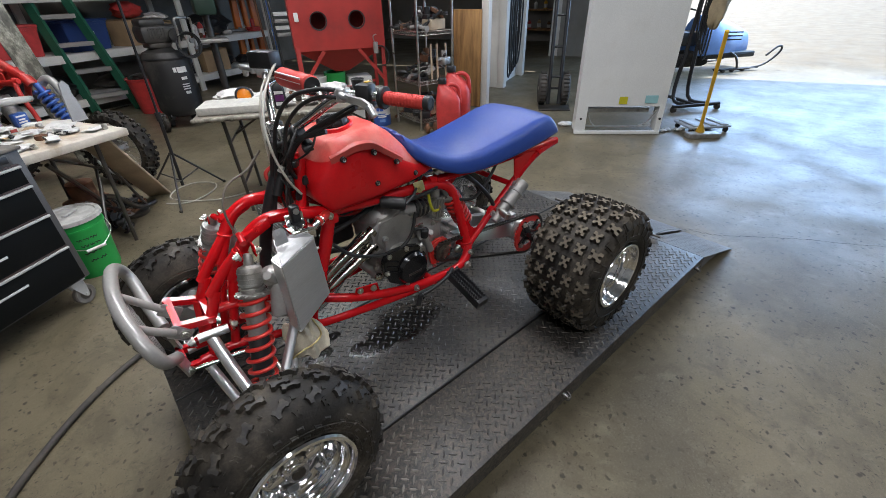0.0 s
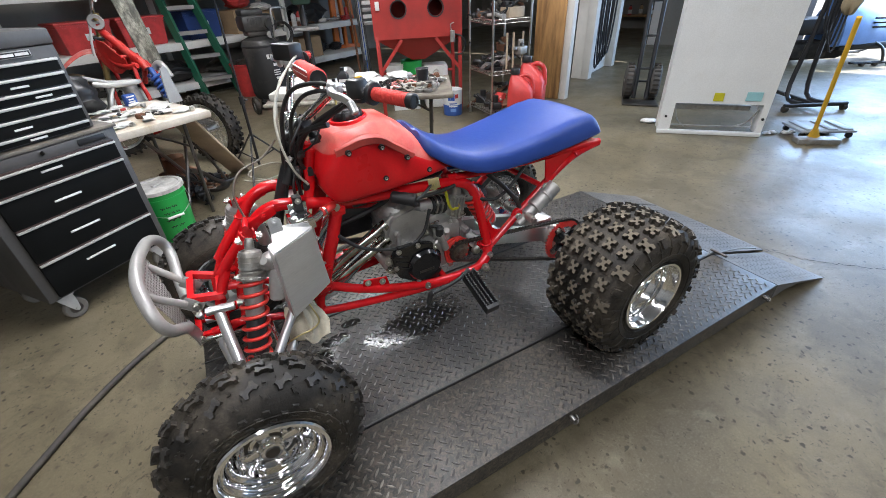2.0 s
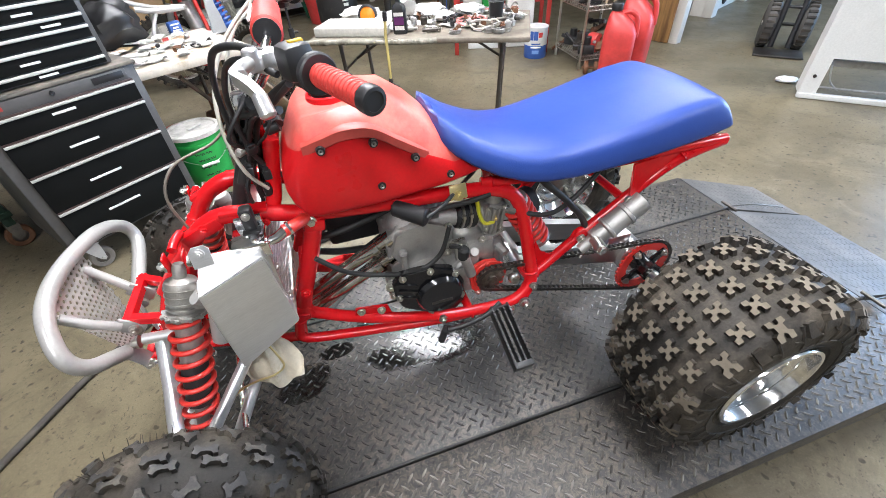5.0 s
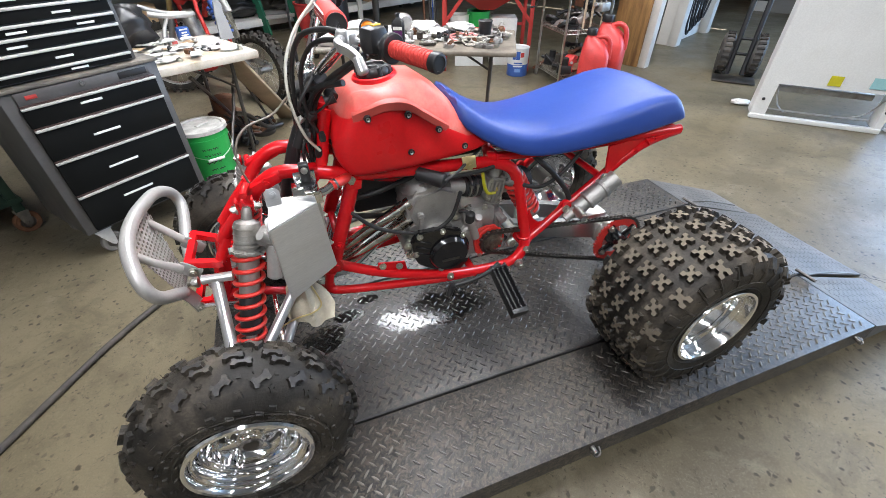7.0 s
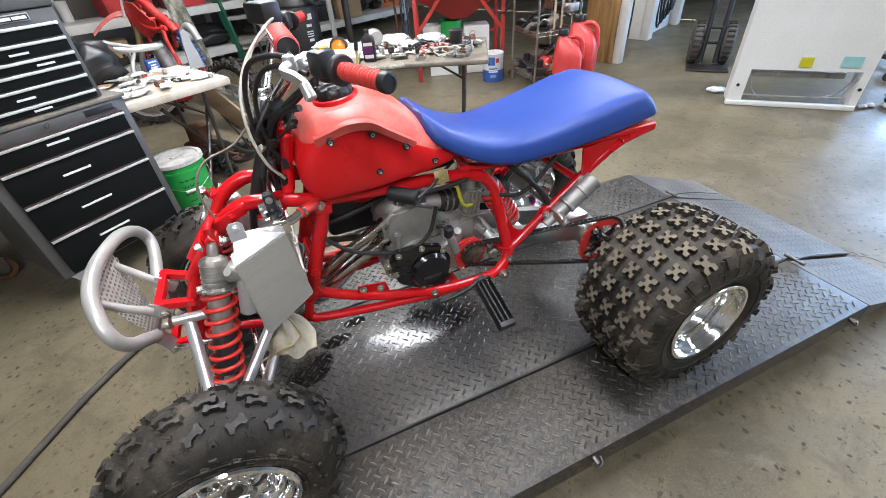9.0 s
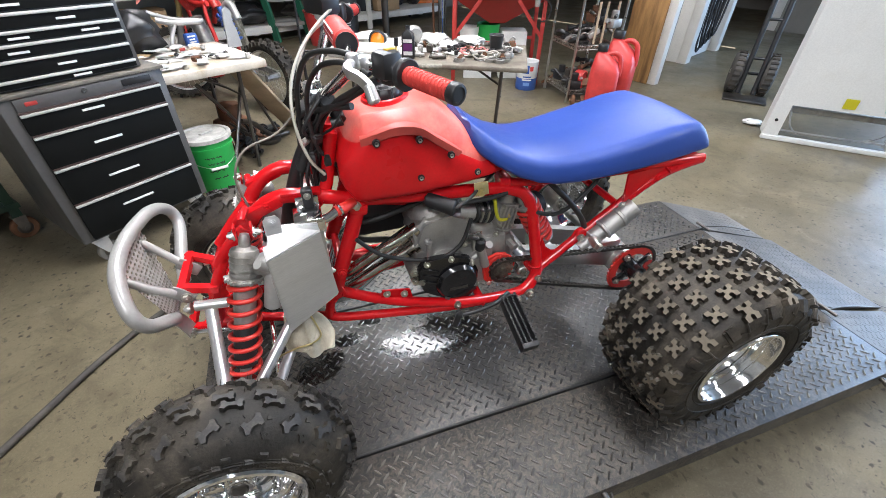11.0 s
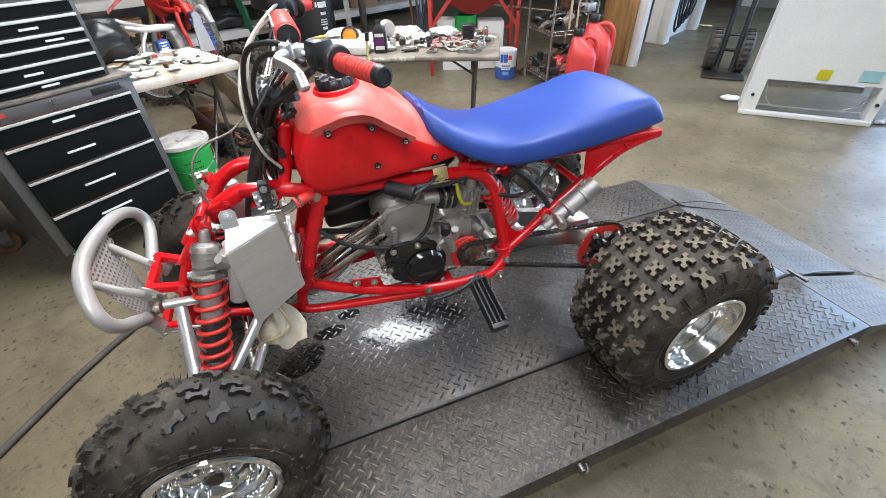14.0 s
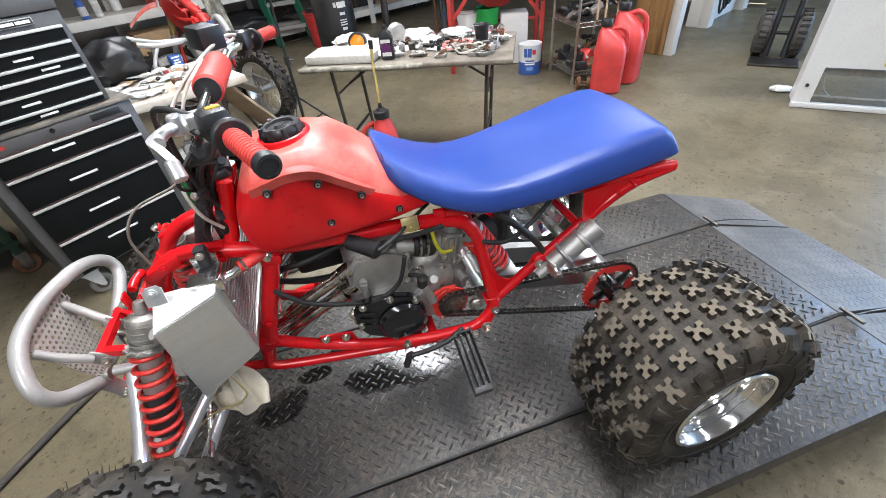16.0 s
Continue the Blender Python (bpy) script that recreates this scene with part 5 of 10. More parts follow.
for yy in (-0.168, 0.168):
    box(b, (0, yy, 0), (0.034, 0.008, 0.215), RADM, 0.002)
rad = part("radiator", b, ALU, atv, "bright aluminium radiator")
# tubes across the core with fins between them
for k in range(14):
    b = B()
    box(b, (0.0125, 0, -0.086 + k * 0.0132), (0.004, 0.326, 0.0035), RADM)
    box(b, (-0.0125, 0, -0.086 + k * 0.0132), (0.004, 0.326, 0.0035), RADM)
    part("fin", b, BRIGHTALU, rad)
b = B()
for k in range(80):
    box(b, (0.0118, -0.160 + k * 0.00405, 0), (0.002, 0.0014, 0.186), RADM)
tagged(part("core_fin", b, CAST, rad), "thin grey core fins", kind="stuff")
for zz in (0.045, -0.04):
    b = B()
    bolt(b, RADM @ Vector((0.017, -0.162, zz)), (1, -0.3, 0), 0.006, 0.006)
    part("radiator_bolt", b, STEEL, rad)
# stepped bright bracket, filler cap and outlet
b = B()
box(b, (0.436, 0.500, 0.905), (0.060, 0.062, 0.010), Matrix.Identity(4), 0.003)
box(b, (0.446, 0.476, 0.890), (0.048, 0.006, 0.030), Matrix.Identity(4), 0.002)
box(b, (0.440, 0.530, 0.918), (0.050, 0.010, 0.030), Matrix.Identity(4), 0.002)
part("filler_bracket", b, CHROME, rad, "bright folded filler bracket")
b = B()
box(b, (0.443, 0.524, 0.928), (0.024, 0.026, 0.060), Matrix.Identity(4), 0.006)
box(b, (0.443, 0.512, 0.906), (0.034, 0.020, 0.014), Matrix.Identity(4), 0.004)
part("rubber_mount", b, BLACK, rad, "black rubber radiator mount")
b = B()
bolt(b, (0.443, 0.510, 0.945), (0, -1, 0.2), 0.0055, 0.006)
part("mount_bolt", b, STEEL, rad)
b = B()
tube(b, [(0.462, 0.505, 0.884), (0.480, 0.508, 0.886), (0.498, 0.516, 0.892)], 0.0105, 12)
cyl(b, (0.504, 0.520, 0.892), (0.509, 0.522, 0.893), 0.0150, seg=16)
part("hose_neck", b, CHROME, rad)
b = B()
tube(b, [(0.496, 0.516, 0.892), (0.520, 0.530, 0.892), (0.545, 0.560, 0.886), (0.600, 0.64, 0.87)], 0.0125, 12)
part("coolant_hose", b, SPRING, atv, "short red coolant hose")
# engine
b = B()
box(b, (0.845, CY, 0.610), (0.27, 0.17, 0.13), None, 0.03)
box(b, (0.93, CY, 0.645), (0.13, 0.15, 0.11), None, 0.025)
cyl(b, (0.782, 0.745, 0.612), (0.782, 0.536, 0.612), 0.068, seg=32, lip=0.006)
cyl(b, (0.905, 0.74, 0.60), (0.905, 0.545, 0.60), 0.062, seg=28, lip=0.006)
for x, z in ((0.715, 0.66), (0.86, 0.69), (0.99, 0.66), (0.96, 0.56), (0.70, 0.575)):
    cyl(b, (x, 0.575, z), (x, 0.72, z), 0.018, seg=12)
engine = part("engine", b, CAST, atv, "grey cast two-stroke engine", angle=40)
CYLM = Matrix.Translation((0.815, CY, 0.685)) @ Matrix.Rotation(radians(-24), 4, "Y")
b = B()
lathe(b, [(0.075, -0.02), (0.078, 0.0), (0.078, 0.012), (0.070, 0.016), (0.070, 0.095), (0.079, 0.098), (0.079, 0.112)], CYLM @ Vector((0, 0, 0)), CYLM.to_3x3() @ Vector((0, 0, 1)), 28)
box(b, (0.05, 0, 0.05), (0.06, 0.09, 0.07), CYLM, 0.012)
box(b, (-0.065, -0.01, 0.055), (0.05, 0.09, 0.06), CYLM, 0.012)
part("cylinder", b, CAST, engine)
b = B()
prism(b, [(0.687, 0.72), (0.708, 0.782), (0.745, 0.797), (0.798, 0.788), (0.855, 0.780), (0.867, 0.705), (0.83, 0.645), (0.765, 0.640), (0.715, 0.655)], 0.150, Matrix(((1, 0, 0, 0), (0, 0, 1, 0.566), (0, 1, 0, 0), (0, 0, 0, 1))))
bmesh.ops.bevel(b, geom=list(b.edges), offset=0.016, segments=3, affect="EDGES")
part("cylinder_jacket", b, CAST, engine, "smooth grey cast water jacket", angle=50)
b = B()
cyl(b, (0.729, 0.566, 0.721), (0.729, 0.552, 0.721), 0.011, seg=16, lip=0.002)
cyl(b, (0.729, 0.553, 0.721), (0.729, 0.551, 0.680), 0.008, seg=12)
part("drain_plug", b, CAST, engine)
b = B()
box(b, (0.922, 0.585, 0.668), (0.090, 0.080, 0.080), None, 0.014)
cyl(b, (0.882, 0.548, 0.706), (0.889, 0.543, 0.632), 0.012, seg=14)
cyl(b, (0.982, 0.560, 0.668), (0.990, 0.532, 0.660), 0.013, seg=8)
part("gear_housing", b, CAST, engine, "grey cast gear housing")
b = B()
lathe(b, [(0.078, 0.112), (0.078, 0.126), (0.066, 0.140), (0.045, 0.156), (0.030, 0.160), (0.026, 0.172), (0.0, 0.172)], CYLM @ Vector((0, 0, 0)), CYLM.to_3x3() @ Vector((0, 0, 1)), 28)
for k in range(6):
    a0 = k * math.pi / 3 + 0.3
    p = CYLM @ Vector((0.062 * math.cos(a0), 0.062 * math.sin(a0), 0.128))
    cyl(b, p, p + CYLM.to_3x3() @ Vector((0, 0, 0.014)), 0.009, seg=6)
head = part("cylinder_head", b, CAST, engine)
b = B()
p = CYLM @ Vector((0, 0, 0.165))
tube(b, [p, p + Vector((-0.01, -0.015, 0.03)), (0.735, 0.575, 0.868), (0.72, 0.545, 0.866)], 0.010, 10)
cyl(b, (0.722, 0.548, 0.866), (0.782, 0.498, 0.856), 0.018, 0.021, 18, lip=0.003)
part("plug_cap", b, BLACK, engine, "black spark plug cap")
b = B()
tube(b, [(0.782, 0.498, 0.856), (0.825, 0.515, 0.866), (0.87, 0.55, 0.875), (0.93, 0.60, 0.88)], 0.0045, 8)
part("plug_lead", b, HOSE, engine)
# flywheel cover with a plain raised badge
b = B()
prism(b, [(0.686, 0.660), (0.708, 0.692), (0.754, 0.688), (0.788, 0.690), (0.840, 0.670), (0.868, 0.621), (0.868, 0.545), (0.836, 0.512), (0.769, 0.532), (0.705, 0.575), (0.689, 0.615)], 0.022, Matrix(((1, 0, 0, 0), (0, 0, 1, 0.516), (0, 1, 0, 0), (0, 0, 0, 1))))
bmesh.ops.bevel(b, geom=list(b.edges), offset=0.004, segments=2, affect="EDGES")
cyl(b, (0.802, 0.518, 0.595), (0.802, 0.503, 0.594), 0.064, 0.059, 36, lip=0.004)
for k in range(3):
    box(b, (0, 0, 0), (0.050, 0.006, 0.006), Matrix.Translation((0.722, 0.514, 0.612 + 0.022 * k)) @ Matrix.Rotation(radians(24), 4, "Y"), 0.002)
cover = part("flywheel_cover", b, GLOSSBLACK, engine, "gloss black round flywheel cover")
b = B()
box(b, (0.803, 0.5025, 0.580), (0.056, 0.002, 0.008), Matrix.Identity(4))
part("badge", b, DARKSTEEL, cover, "small dull badge bar")
for x, z in ((0.698, 0.618), (0.712, 0.678), (0.782, 0.680), (0.846, 0.652), (0.860, 0.570), (0.775, 0.540)):
    b = B()
    bolt(b, (x, 0.516, z), (0, -1, 0), 0.0065, 0.006)
    part("cover_bolt", b, STEEL, cover)
for x, y, z in ((0.732, 0.572, 0.702), (0.684, 0.551, 0.631), (0.885, 0.560, 0.640), (0.905, 0.556, 0.688), (0.690, 0.565, 0.585)):
    b = B()
    bolt(b, (x, y, z), (0, -1, 0.15), 0.009, 0.010)
    part("case_bolt", b, STEEL, engine)
# coil, black boxes and far-side pieces that fill the bay below the tank
b = B()
box(b, (0.690, 0.640, 0.868), (0.11, 0.07, 0.040), None, 0.008)
box(b, (0.640, 0.660, 0.850), (0.05, 0.09, 0.05), None, 0.008)
part("coil_box", b, BLACK, atv, "black ignition coil box")
b = B()
box(b, (0.860, 0.665, 0.868), (0.16, 0.08, 0.030), None, 0.008)
part("fuel_tap", b, BLACK, atv, "black fuel tap and mount")
b = B()
for za, zb in ((0.752, 0.642), (0.696, 0.588)):
    tube(b, [(0.716, 0.598, za), (0.669, 0.600, za - 0.028), (0.590, 0.602, (za + zb) / 2 - 0.012), (0.513, 0.606, zb), (0.480, 0.612, zb - 0.022)], 0.0155, 14)
    for k in range(2):
        cyl(b, (0.712 - 0.034 * k, 0.598, za - 0.004 - 0.020 * k), (0.698 - 0.034 * k, 0.598, za - 0.012 - 0.020 * k), 0.021, seg=16)
part("header_pipe", b, DULLPIPE, atv, "heat-dulled steel header pipes", angle=60)
for pts in ([(0.52, 0.80, 0.545), (0.70, 0.80, 0.560), (1.0, 0.79, 0.560)], [(0.56, 0.76, 0.86), (0.66, 0.78, 0.80), (0.74, 0.79, 0.76)], [(0.55, 0.70, 0.825), (0.64, 0.665, 0.812), (0.73, 0.655, 0.800)]):
    b = B()
    tube(b, pts, 0.0125, 12)
    part("frame_tube", b, RED, atv)
b = B()
tube(b, [(0.520, 0.680, 0.700), (0.585, 0.665, 0.690), (0.665, 0.700, 0.650), (0.72, 0.71, 0.62)], 0.009, 12)
part("coolant_pipe", b, HOSE, atv, "black coolant pipe")
b = B()
tube(b, [(0.530, 0.610, 0.790), (0.600, 0.600, 0.800), (0.680, 0.610, 0.812), (0.735, 0.620, 0.822)], 0.008, 12)
part("coolant_pipe", b, HOSE, atv, "black coolant pipe")
for p, q in (((0.862, 0.560, 0.720), (0.868, 0.545, 0.672)), ((0.878, 0.556, 0.725), (0.884, 0.541, 0.677))):
    b = B()
    cyl(b, p, q, 0.009, 0.011, 12)
    part("cable_stop", b, STEEL, engine)
b = B()
box(b, (0.905, 0.552, 0.652), (0.036, 0.020, 0.070), Matrix.Identity(4), 0.006)
cyl(b, (0.905, 0.545, 0.678), (0.905, 0.535, 0.690), 0.011, seg=12)
part("clutch_arm", b, CAST, engine)
# ribbed rubber manifold with steel bands
b = B()
lathe(b, [(0.020, 0.0), (0.030, 0.002), (0.031, 0.010), (0.026, 0.012), (0.026, 0.018), (0.033, 0.020), (0.033, 0.028), (0.027, 0.030), (0.027, 0.038), (0.033, 0.040), (0.033, 0.050), (0.024, 0.054)], (0.872, 0.592, 0.772), (1, 0, -0.16), 24)
man = part("manifold", b, HOSE, engine, "ribbed black rubber manifold")
for d_ in (0.014, 0.033):
    b = B()
    cyl(b, (0.872 + d_, 0.592, 0.772 - 0.16 * d_), (0.877 + d_, 0.592, 0.771 - 0.16 * d_), 0.0335, seg=24)
    box(b, (0.8745 + d_, 0.560, 0.785), (0.008, 0.012, 0.010), None, 0.001)
    part("hose_band", b, STEEL, man)
b = B()
tube(b, [(0.838, 0.60, 0.775), (0.856, 0.595, 0.775), (0.876, 0.592, 0.772)], 0.024, 14)
part("intake_stub", b, CAST, engine)
b = B()
box(b, (0.635, 0.745, 0.735), (0.150, 0.040, 0.150), Matrix.Identity(4), 0.018)
tube(b, [(0.70, 0.745, 0.76), (0.76, 0.74, 0.78), (0.82, 0.73, 0.80)], 0.022, 12)
part("air_duct", b, BLACK, atv, "black plastic duct behind the engine")
# front sprocket, guard and chain
b = B()
cyl(b, (0.945, 0.522, 0.600), (0.945, 0.514, 0.600), 0.030, seg=26)
for k in range(13):
    a0 = k * 2 * math.pi / 13
    box(b, (0.034 * math.cos(a0) + 0.945, 0.518, 0.034 * math.sin(a0) + 0.600), (0.008, 0.007, 0.008), None)
cyl(b, (0.945, 0.516, 0.600), (0.945, 0.505, 0.600), 0.014, seg=6)
part("front_sprocket", b, SPROCKET, engine, "worn steel front sprocket")
b = B()
lathe(b, [(0.0, 0.0), (0.047, 0.0), (0.049, 0.003), (0.047, 0.006), (0.0, 0.006)], (0.945, 0.532, 0.600), (0, -1, 0), 26)
for k in range(5):
    a0 = 0.5 + k * 1.2566
    cyl(b, (0.945 + 0.043 * math.cos(a0), 0.528, 0.600 + 0.043 * math.sin(a0)), (0.945 + 0.043 * math.cos(a0), 0.521, 0.600 + 0.043 * math.sin(a0)), 0.006, seg=8)
part("sprocket_plate", b, SPRING, engine, "red plate behind the front sprocket")
b = B()
prism(b, [(0.892, 0.640), (0.930, 0.652), (0.962, 0.648), (0.958, 0.636), (0.920, 0.628), (0.906, 0.606), (0.908, 0.572), (0.924, 0.554), (0.912, 0.546), (0.896, 0.562), (0.890, 0.600)], 0.010, Matrix(((1, 0, 0, 0), (0, 0, 1, 0.528), (0, 1, 0, 0), (0, 0, 0, 1))))
part("case_saver", b, SPRING, engine, "red anodised case guard")


def link_mesh():
    bl = B()
    for yy in (-0.0065, 0.0065):
        prism(bl, [(-0.0105, -0.0035), (-0.0070, -0.0058), (-0.0035, -0.0040), (0.0035, -0.0040), (0.0070, -0.0058), (0.0105, -0.0035), (0.0105, 0.0035), (0.0070, 0.0058), (0.0035, 0.0040), (-0.0035, 0.0040), (-0.0070, 0.0058), (-0.0105, 0.0035)],
              0.0018, Matrix(((1, 0, 0, 0), (0, 0, 1, yy), (0, 1, 0, 0), (0, 0, 0, 1))))
    for xx in (-0.0068, 0.0068):
        cyl(bl, (xx, -0.0065, 0), (xx, 0.0080, 0), 0.0040, seg=8)
    return bl


CHY, RS = 0.514, (AXR, ZR + 0.006, 0.094)
fs = (0.945, 0.600, 0.036)
dx, dz = RS[0] - fs[0], RS[1] - fs[1]
ln, th = math.hypot(dx, dz), math.atan2(dz, dx)
off = math.asin((RS[2] - fs[2]) / ln)
loop_pts = []
aU, aL = th + math.pi / 2 + off, th - math.pi / 2 - off
for k in range(15):
    a0 = aU - (aU - aL) * k / 14
    loop_pts.append(Vector((RS[0] + RS[2] * math.cos(a0), CHY, RS[1] + RS[2] * math.sin(a0))))
for k in range(11):
    a0 = aL - (2 * math.pi - (aU - aL)) * k / 10
    loop_pts.append(Vector((fs[0] + fs[2] * math.cos(a0), CHY, fs[1] + fs[2] * math.sin(a0))))
loop_pts.append(loop_pts[0])
acc = [0.0]
for p, q in zip(loop_pts, loop_pts[1:]):
    acc.append(acc[-1] + (q - p).length)
n_links = int(acc[-1] / 0.0159)
chain = part("chain", link_mesh(), DARKSTEEL, atv, "oily steel drive chain")
base_mesh = chain.data


def on_loop(s_):
    s_ %= acc[-1]
    i = max(0, min(len(loop_pts) - 2, int(np.searchsorted(acc, s_)) - 1))
    return loop_pts[i].lerp(loop_pts[i + 1], (s_ - acc[i]) / max(acc[i + 1] - acc[i], 1e-6))


for k in range(n_links):
    p, q = on_loop(k * acc[-1] / n_links), on_loop(k * acc[-1] / n_links + 0.006)
    d = q - p
    mk = Matrix.Translation(p) @ Matrix.Rotation(-math.atan2(d.z, d.x), 4, "Y")
    if k == 0:
        chain.data.transform(mk)
        link0 = chain.data.copy()
        link0.transform(mk.inverted())
    else:
        o = new("link", link0)
        o.parent = chain
        o.matrix_parent_inverse = mk
b = B()
lathe(b, [(0.060, -0.003), (0.088, -0.003), (0.088, 0.003), (0.060, 0.003)], (RS[0], CHY, RS[1]), (0, 1, 0), 44, closed=True)
for k in range(40):
    a0 = k * 2 * math.pi / 40
    box(b, (0, 0, 0), (0.009, 0.005, 0.006), Matrix.Translation((RS[0] + 0.090 * math.cos(a0), CHY, RS[1] + 0.090 * math.sin(a0))) @ Matrix.Rotation(-a0, 4, "Y"))
spr = part("rear_sprocket", b, SPRING, atv, "red anodised rear sprocket")
b = B()
for k in range(4):
    a0 = k * math.pi / 2 + 0.6
    box(b, (0.045, 0, 0), (0.065, 0.010, 0.030), Matrix.Translation((RS[0], CHY - 0.006, RS[1])) @ Matrix.Rotation(-a0, 4, "Y"), 0.003)
cyl(b, (RS[0], CHY + 0.03, RS[1]), (RS[0], CHY - 0.045, RS[1]), 0.030, seg=24)
hubp = part("sprocket_hub", b, GLOSSBLACK, spr)
for k in range(4):
    a0 = k * math.pi / 2 + 0.6
    b = B()
    bolt(b, (RS[0] + 0.070 * math.cos(a0), CHY - 0.010, RS[1] + 0.070 * math.sin(a0)), (0, -1, 0), 0.008, 0.008)
    part("sprocket_bolt", b, STEEL, spr)
# swingarm, axle, brake
b = B()
for yy in (0.585, 2 * CY - 0.585):
    tube(b, [(1.045, yy, 0.578), (1.20, yy, 0.545), (1.44, yy, 0.478)], 0, flat=(0.030, 0.062), step=1)
cyl(b, (1.050, 0.545, 0.575), (1.050, 2 * CY - 0.545, 0.575), 0.026, seg=18)
box(b, (1.15, CY, 0.556), (0.05, 0.14, 0.05), None, 0.004)
cyl(b, (AXR, 0.550, ZR), (AXR, 2 * CY - 0.550, ZR), 0.052, seg=28, lip=0.004)
box(b, (1.40, CY - 0.01, 0.532), (0.085, 0.12, 0.05), Matrix.Identity(4), 0.006)
part("swingarm", b, ALU, atv, "brushed aluminium swingarm")
b = B()
cyl(b, (AXR, 0.20, ZR), (AXR, 2 * CY - 0.20, ZR), 0.019, seg=18)
for f in (lambda p: p, mir):
    cyl(b, f((AXR, 0.330, ZR)), f((AXR, 0.220, ZR)), 0.034, seg=18)
part("rear_axle", b, STEEL, atv)
# rear shock
b = B()
st, sb = Vector((0.990, CY - 0.080, 0.850)), Vector((1.105, CY - 0.080, 0.645))
sx = (sb - st).normalized()
SL = (sb - st).length
lathe(b, [(0.010, 0.0), (0.017, 0.004), (0.018, 0.06), (0.034, 0.062), (0.034, 0.074), (0.022, 0.078), (0.022, SL * 0.9), (0.034, SL * 0.92), (0.034, SL * 0.98), (0.012, SL)], st, sx, 20)
rsh = part("rear_shock", b, CAST, atv, "rear shock absorber with red spring")
b = B()
coil(b, st + sx * 0.076, st + sx * SL * 0.92, 0.032, 0.0058, 6.5)
part("spring", b, SPRING, rsh, "red coil spring", angle=60)
# exhaust: header pipes and silencer stub
b = B()
tube(b, [(0.735, 0.640, 0.735), (0.690, 0.640, 0.700), (0.600, 0.645, 0.628), (0.500, 0.650, 0.556), (0.450, 0.66, 0.55), (0.440, 0.70, 0.58), (0.52, 0.76, 0.70), (0.70, 0.80, 0.80), (0.95, 0.79, 0.80), (1.10, 0.76, 0.80)],
     lambda t: 0.021 + 0.026 * math.sin(min(1, t * 1.2) * math.pi) ** 2, 16)
pipe = part("exhaust_pipe", b, CHROME, atv, "chromed expansion exhaust pipe", angle=60)
b = B()
lathe(b, [(0.014, -0.06), (0.016, -0.02), (0.024, -0.015), (0.024, 0.02), (0.032, 0.024), (0.032, 0.030), (0.029, 0.032), (0.029, 0.080), (0.032, 0.082), (0.032, 0.090), (0.029, 0.092), (0.029, 0.135), (0.022, 0.137), (0.020, 0.10)], (1.225, 0.478, 0.690), (0.105, 0.0, 0.075), 28)
sil = part("silencer", b, CAST, atv, "worn silver silencer stub with clamps")
b = B()
cyl(b, (1.208, 0.470, 0.688), (1.208, 0.438, 0.680), 0.015, seg=16)
cyl(b, (1.208, 0.438, 0.680), (1.208, 0.428, 0.678), 0.012, seg=6)
part("silencer_fitting", b, STEEL, sil)
# carburettor and its lines
b = B()
CAM = Matrix.Translation((0.972, 0.596, 0.756)) @ Matrix.Rotation(radians(9), 4, "Y")
box(b, (0, 0, 0), (0.060, 0.060, 0.070), CAM, 0.008)
box(b, (0.004, 0, -0.050), (0.050, 0.050, 0.036), CAM, 0.006)
cyl(b, CAM @ Vector((-0.06, 0, 0.0)), CAM @ Vector((0.07, 0, 0.0)), 0.026, seg=20)
cyl(b, CAM @ Vector((0, 0, 0.03)), CAM @ Vector((0, 0, 0.085)), 0.022, seg=18, lip=0.003)
for k in range(4):
    cyl(b, CAM @ Vector((-0.02 + 0.013 * k, -0.03, -0.05)), CAM @ Vector((-0.02 + 0.013 * k, -0.036, 0.03)), 0.004, seg=6)
carb = part("carburettor", b, CAST, engine, "cast carburettor")
b = B()
cyl(b, CAM @ Vector((0.050, 0, 0.012)), CAM @ Vector((0.058, 0, 0.012)), 0.036, seg=26)
part("mouth_ring", b, STEEL, carb, "bright ring of the carburettor's mouth")
for x_, z_ in ((-0.022, 0.030), (0.022, 0.030), (-0.020, -0.030), (0.020, -0.030), (0.0, 0.0)):
    b = B()
    bolt(b, CAM @ Vector((x_, -0.031, z_)), (0, -1, 0), 0.0048, 0.006)
    part("carb_screw", b, BRASS if x_ == 0 else STEEL, carb)
b = B()
tube(b, [CAM @ Vector((-0.030, -0.034, -0.040)), CAM @ Vector((0.0, -0.040, -0.046)), CAM @ Vector((0.034, -0.036, -0.036))], 0.0022, 6)
part("bowl_clip", b, STEEL, carb, "thin wire bowl clip")
# gearbox top, breather and studs round the case
b = B()
box(b, (0.962, 0.600, 0.640), (0.080, 0.090, 0.075), Matrix.Identity(4), 0.012)
box(b, (0.905, 0.585, 0.700), (0.085, 0.070, 0.030), Matrix.Identity(4), 0.010)
for k in range(4):
    box(b, (0.935 + 0.017 * k, 0.553, 0.645), (0.004, 0.006, 0.060), None, 0.001)
part("gearbox_top", b, CAST, engine, "ribbed grey gearbox top")
for x_, y_, z_ in ((0.690, 0.560, 0.640), (0.840, 0.560, 0.690), (0.872, 0.548, 0.712), (0.930, 0.548, 0.712), (0.990, 0.552, 0.665), (0.955, 0.546, 0.625), (0.912, 0.530, 0.548), (0.760, 0.566, 0.650), (0.850, 0.566, 0.765)):
    b = B()
    bolt(b, (x_, y_, z_), (0, -1, 0.1), 0.0062, 0.007)
    part("case_screw", b, STEEL, engine)
b = B()
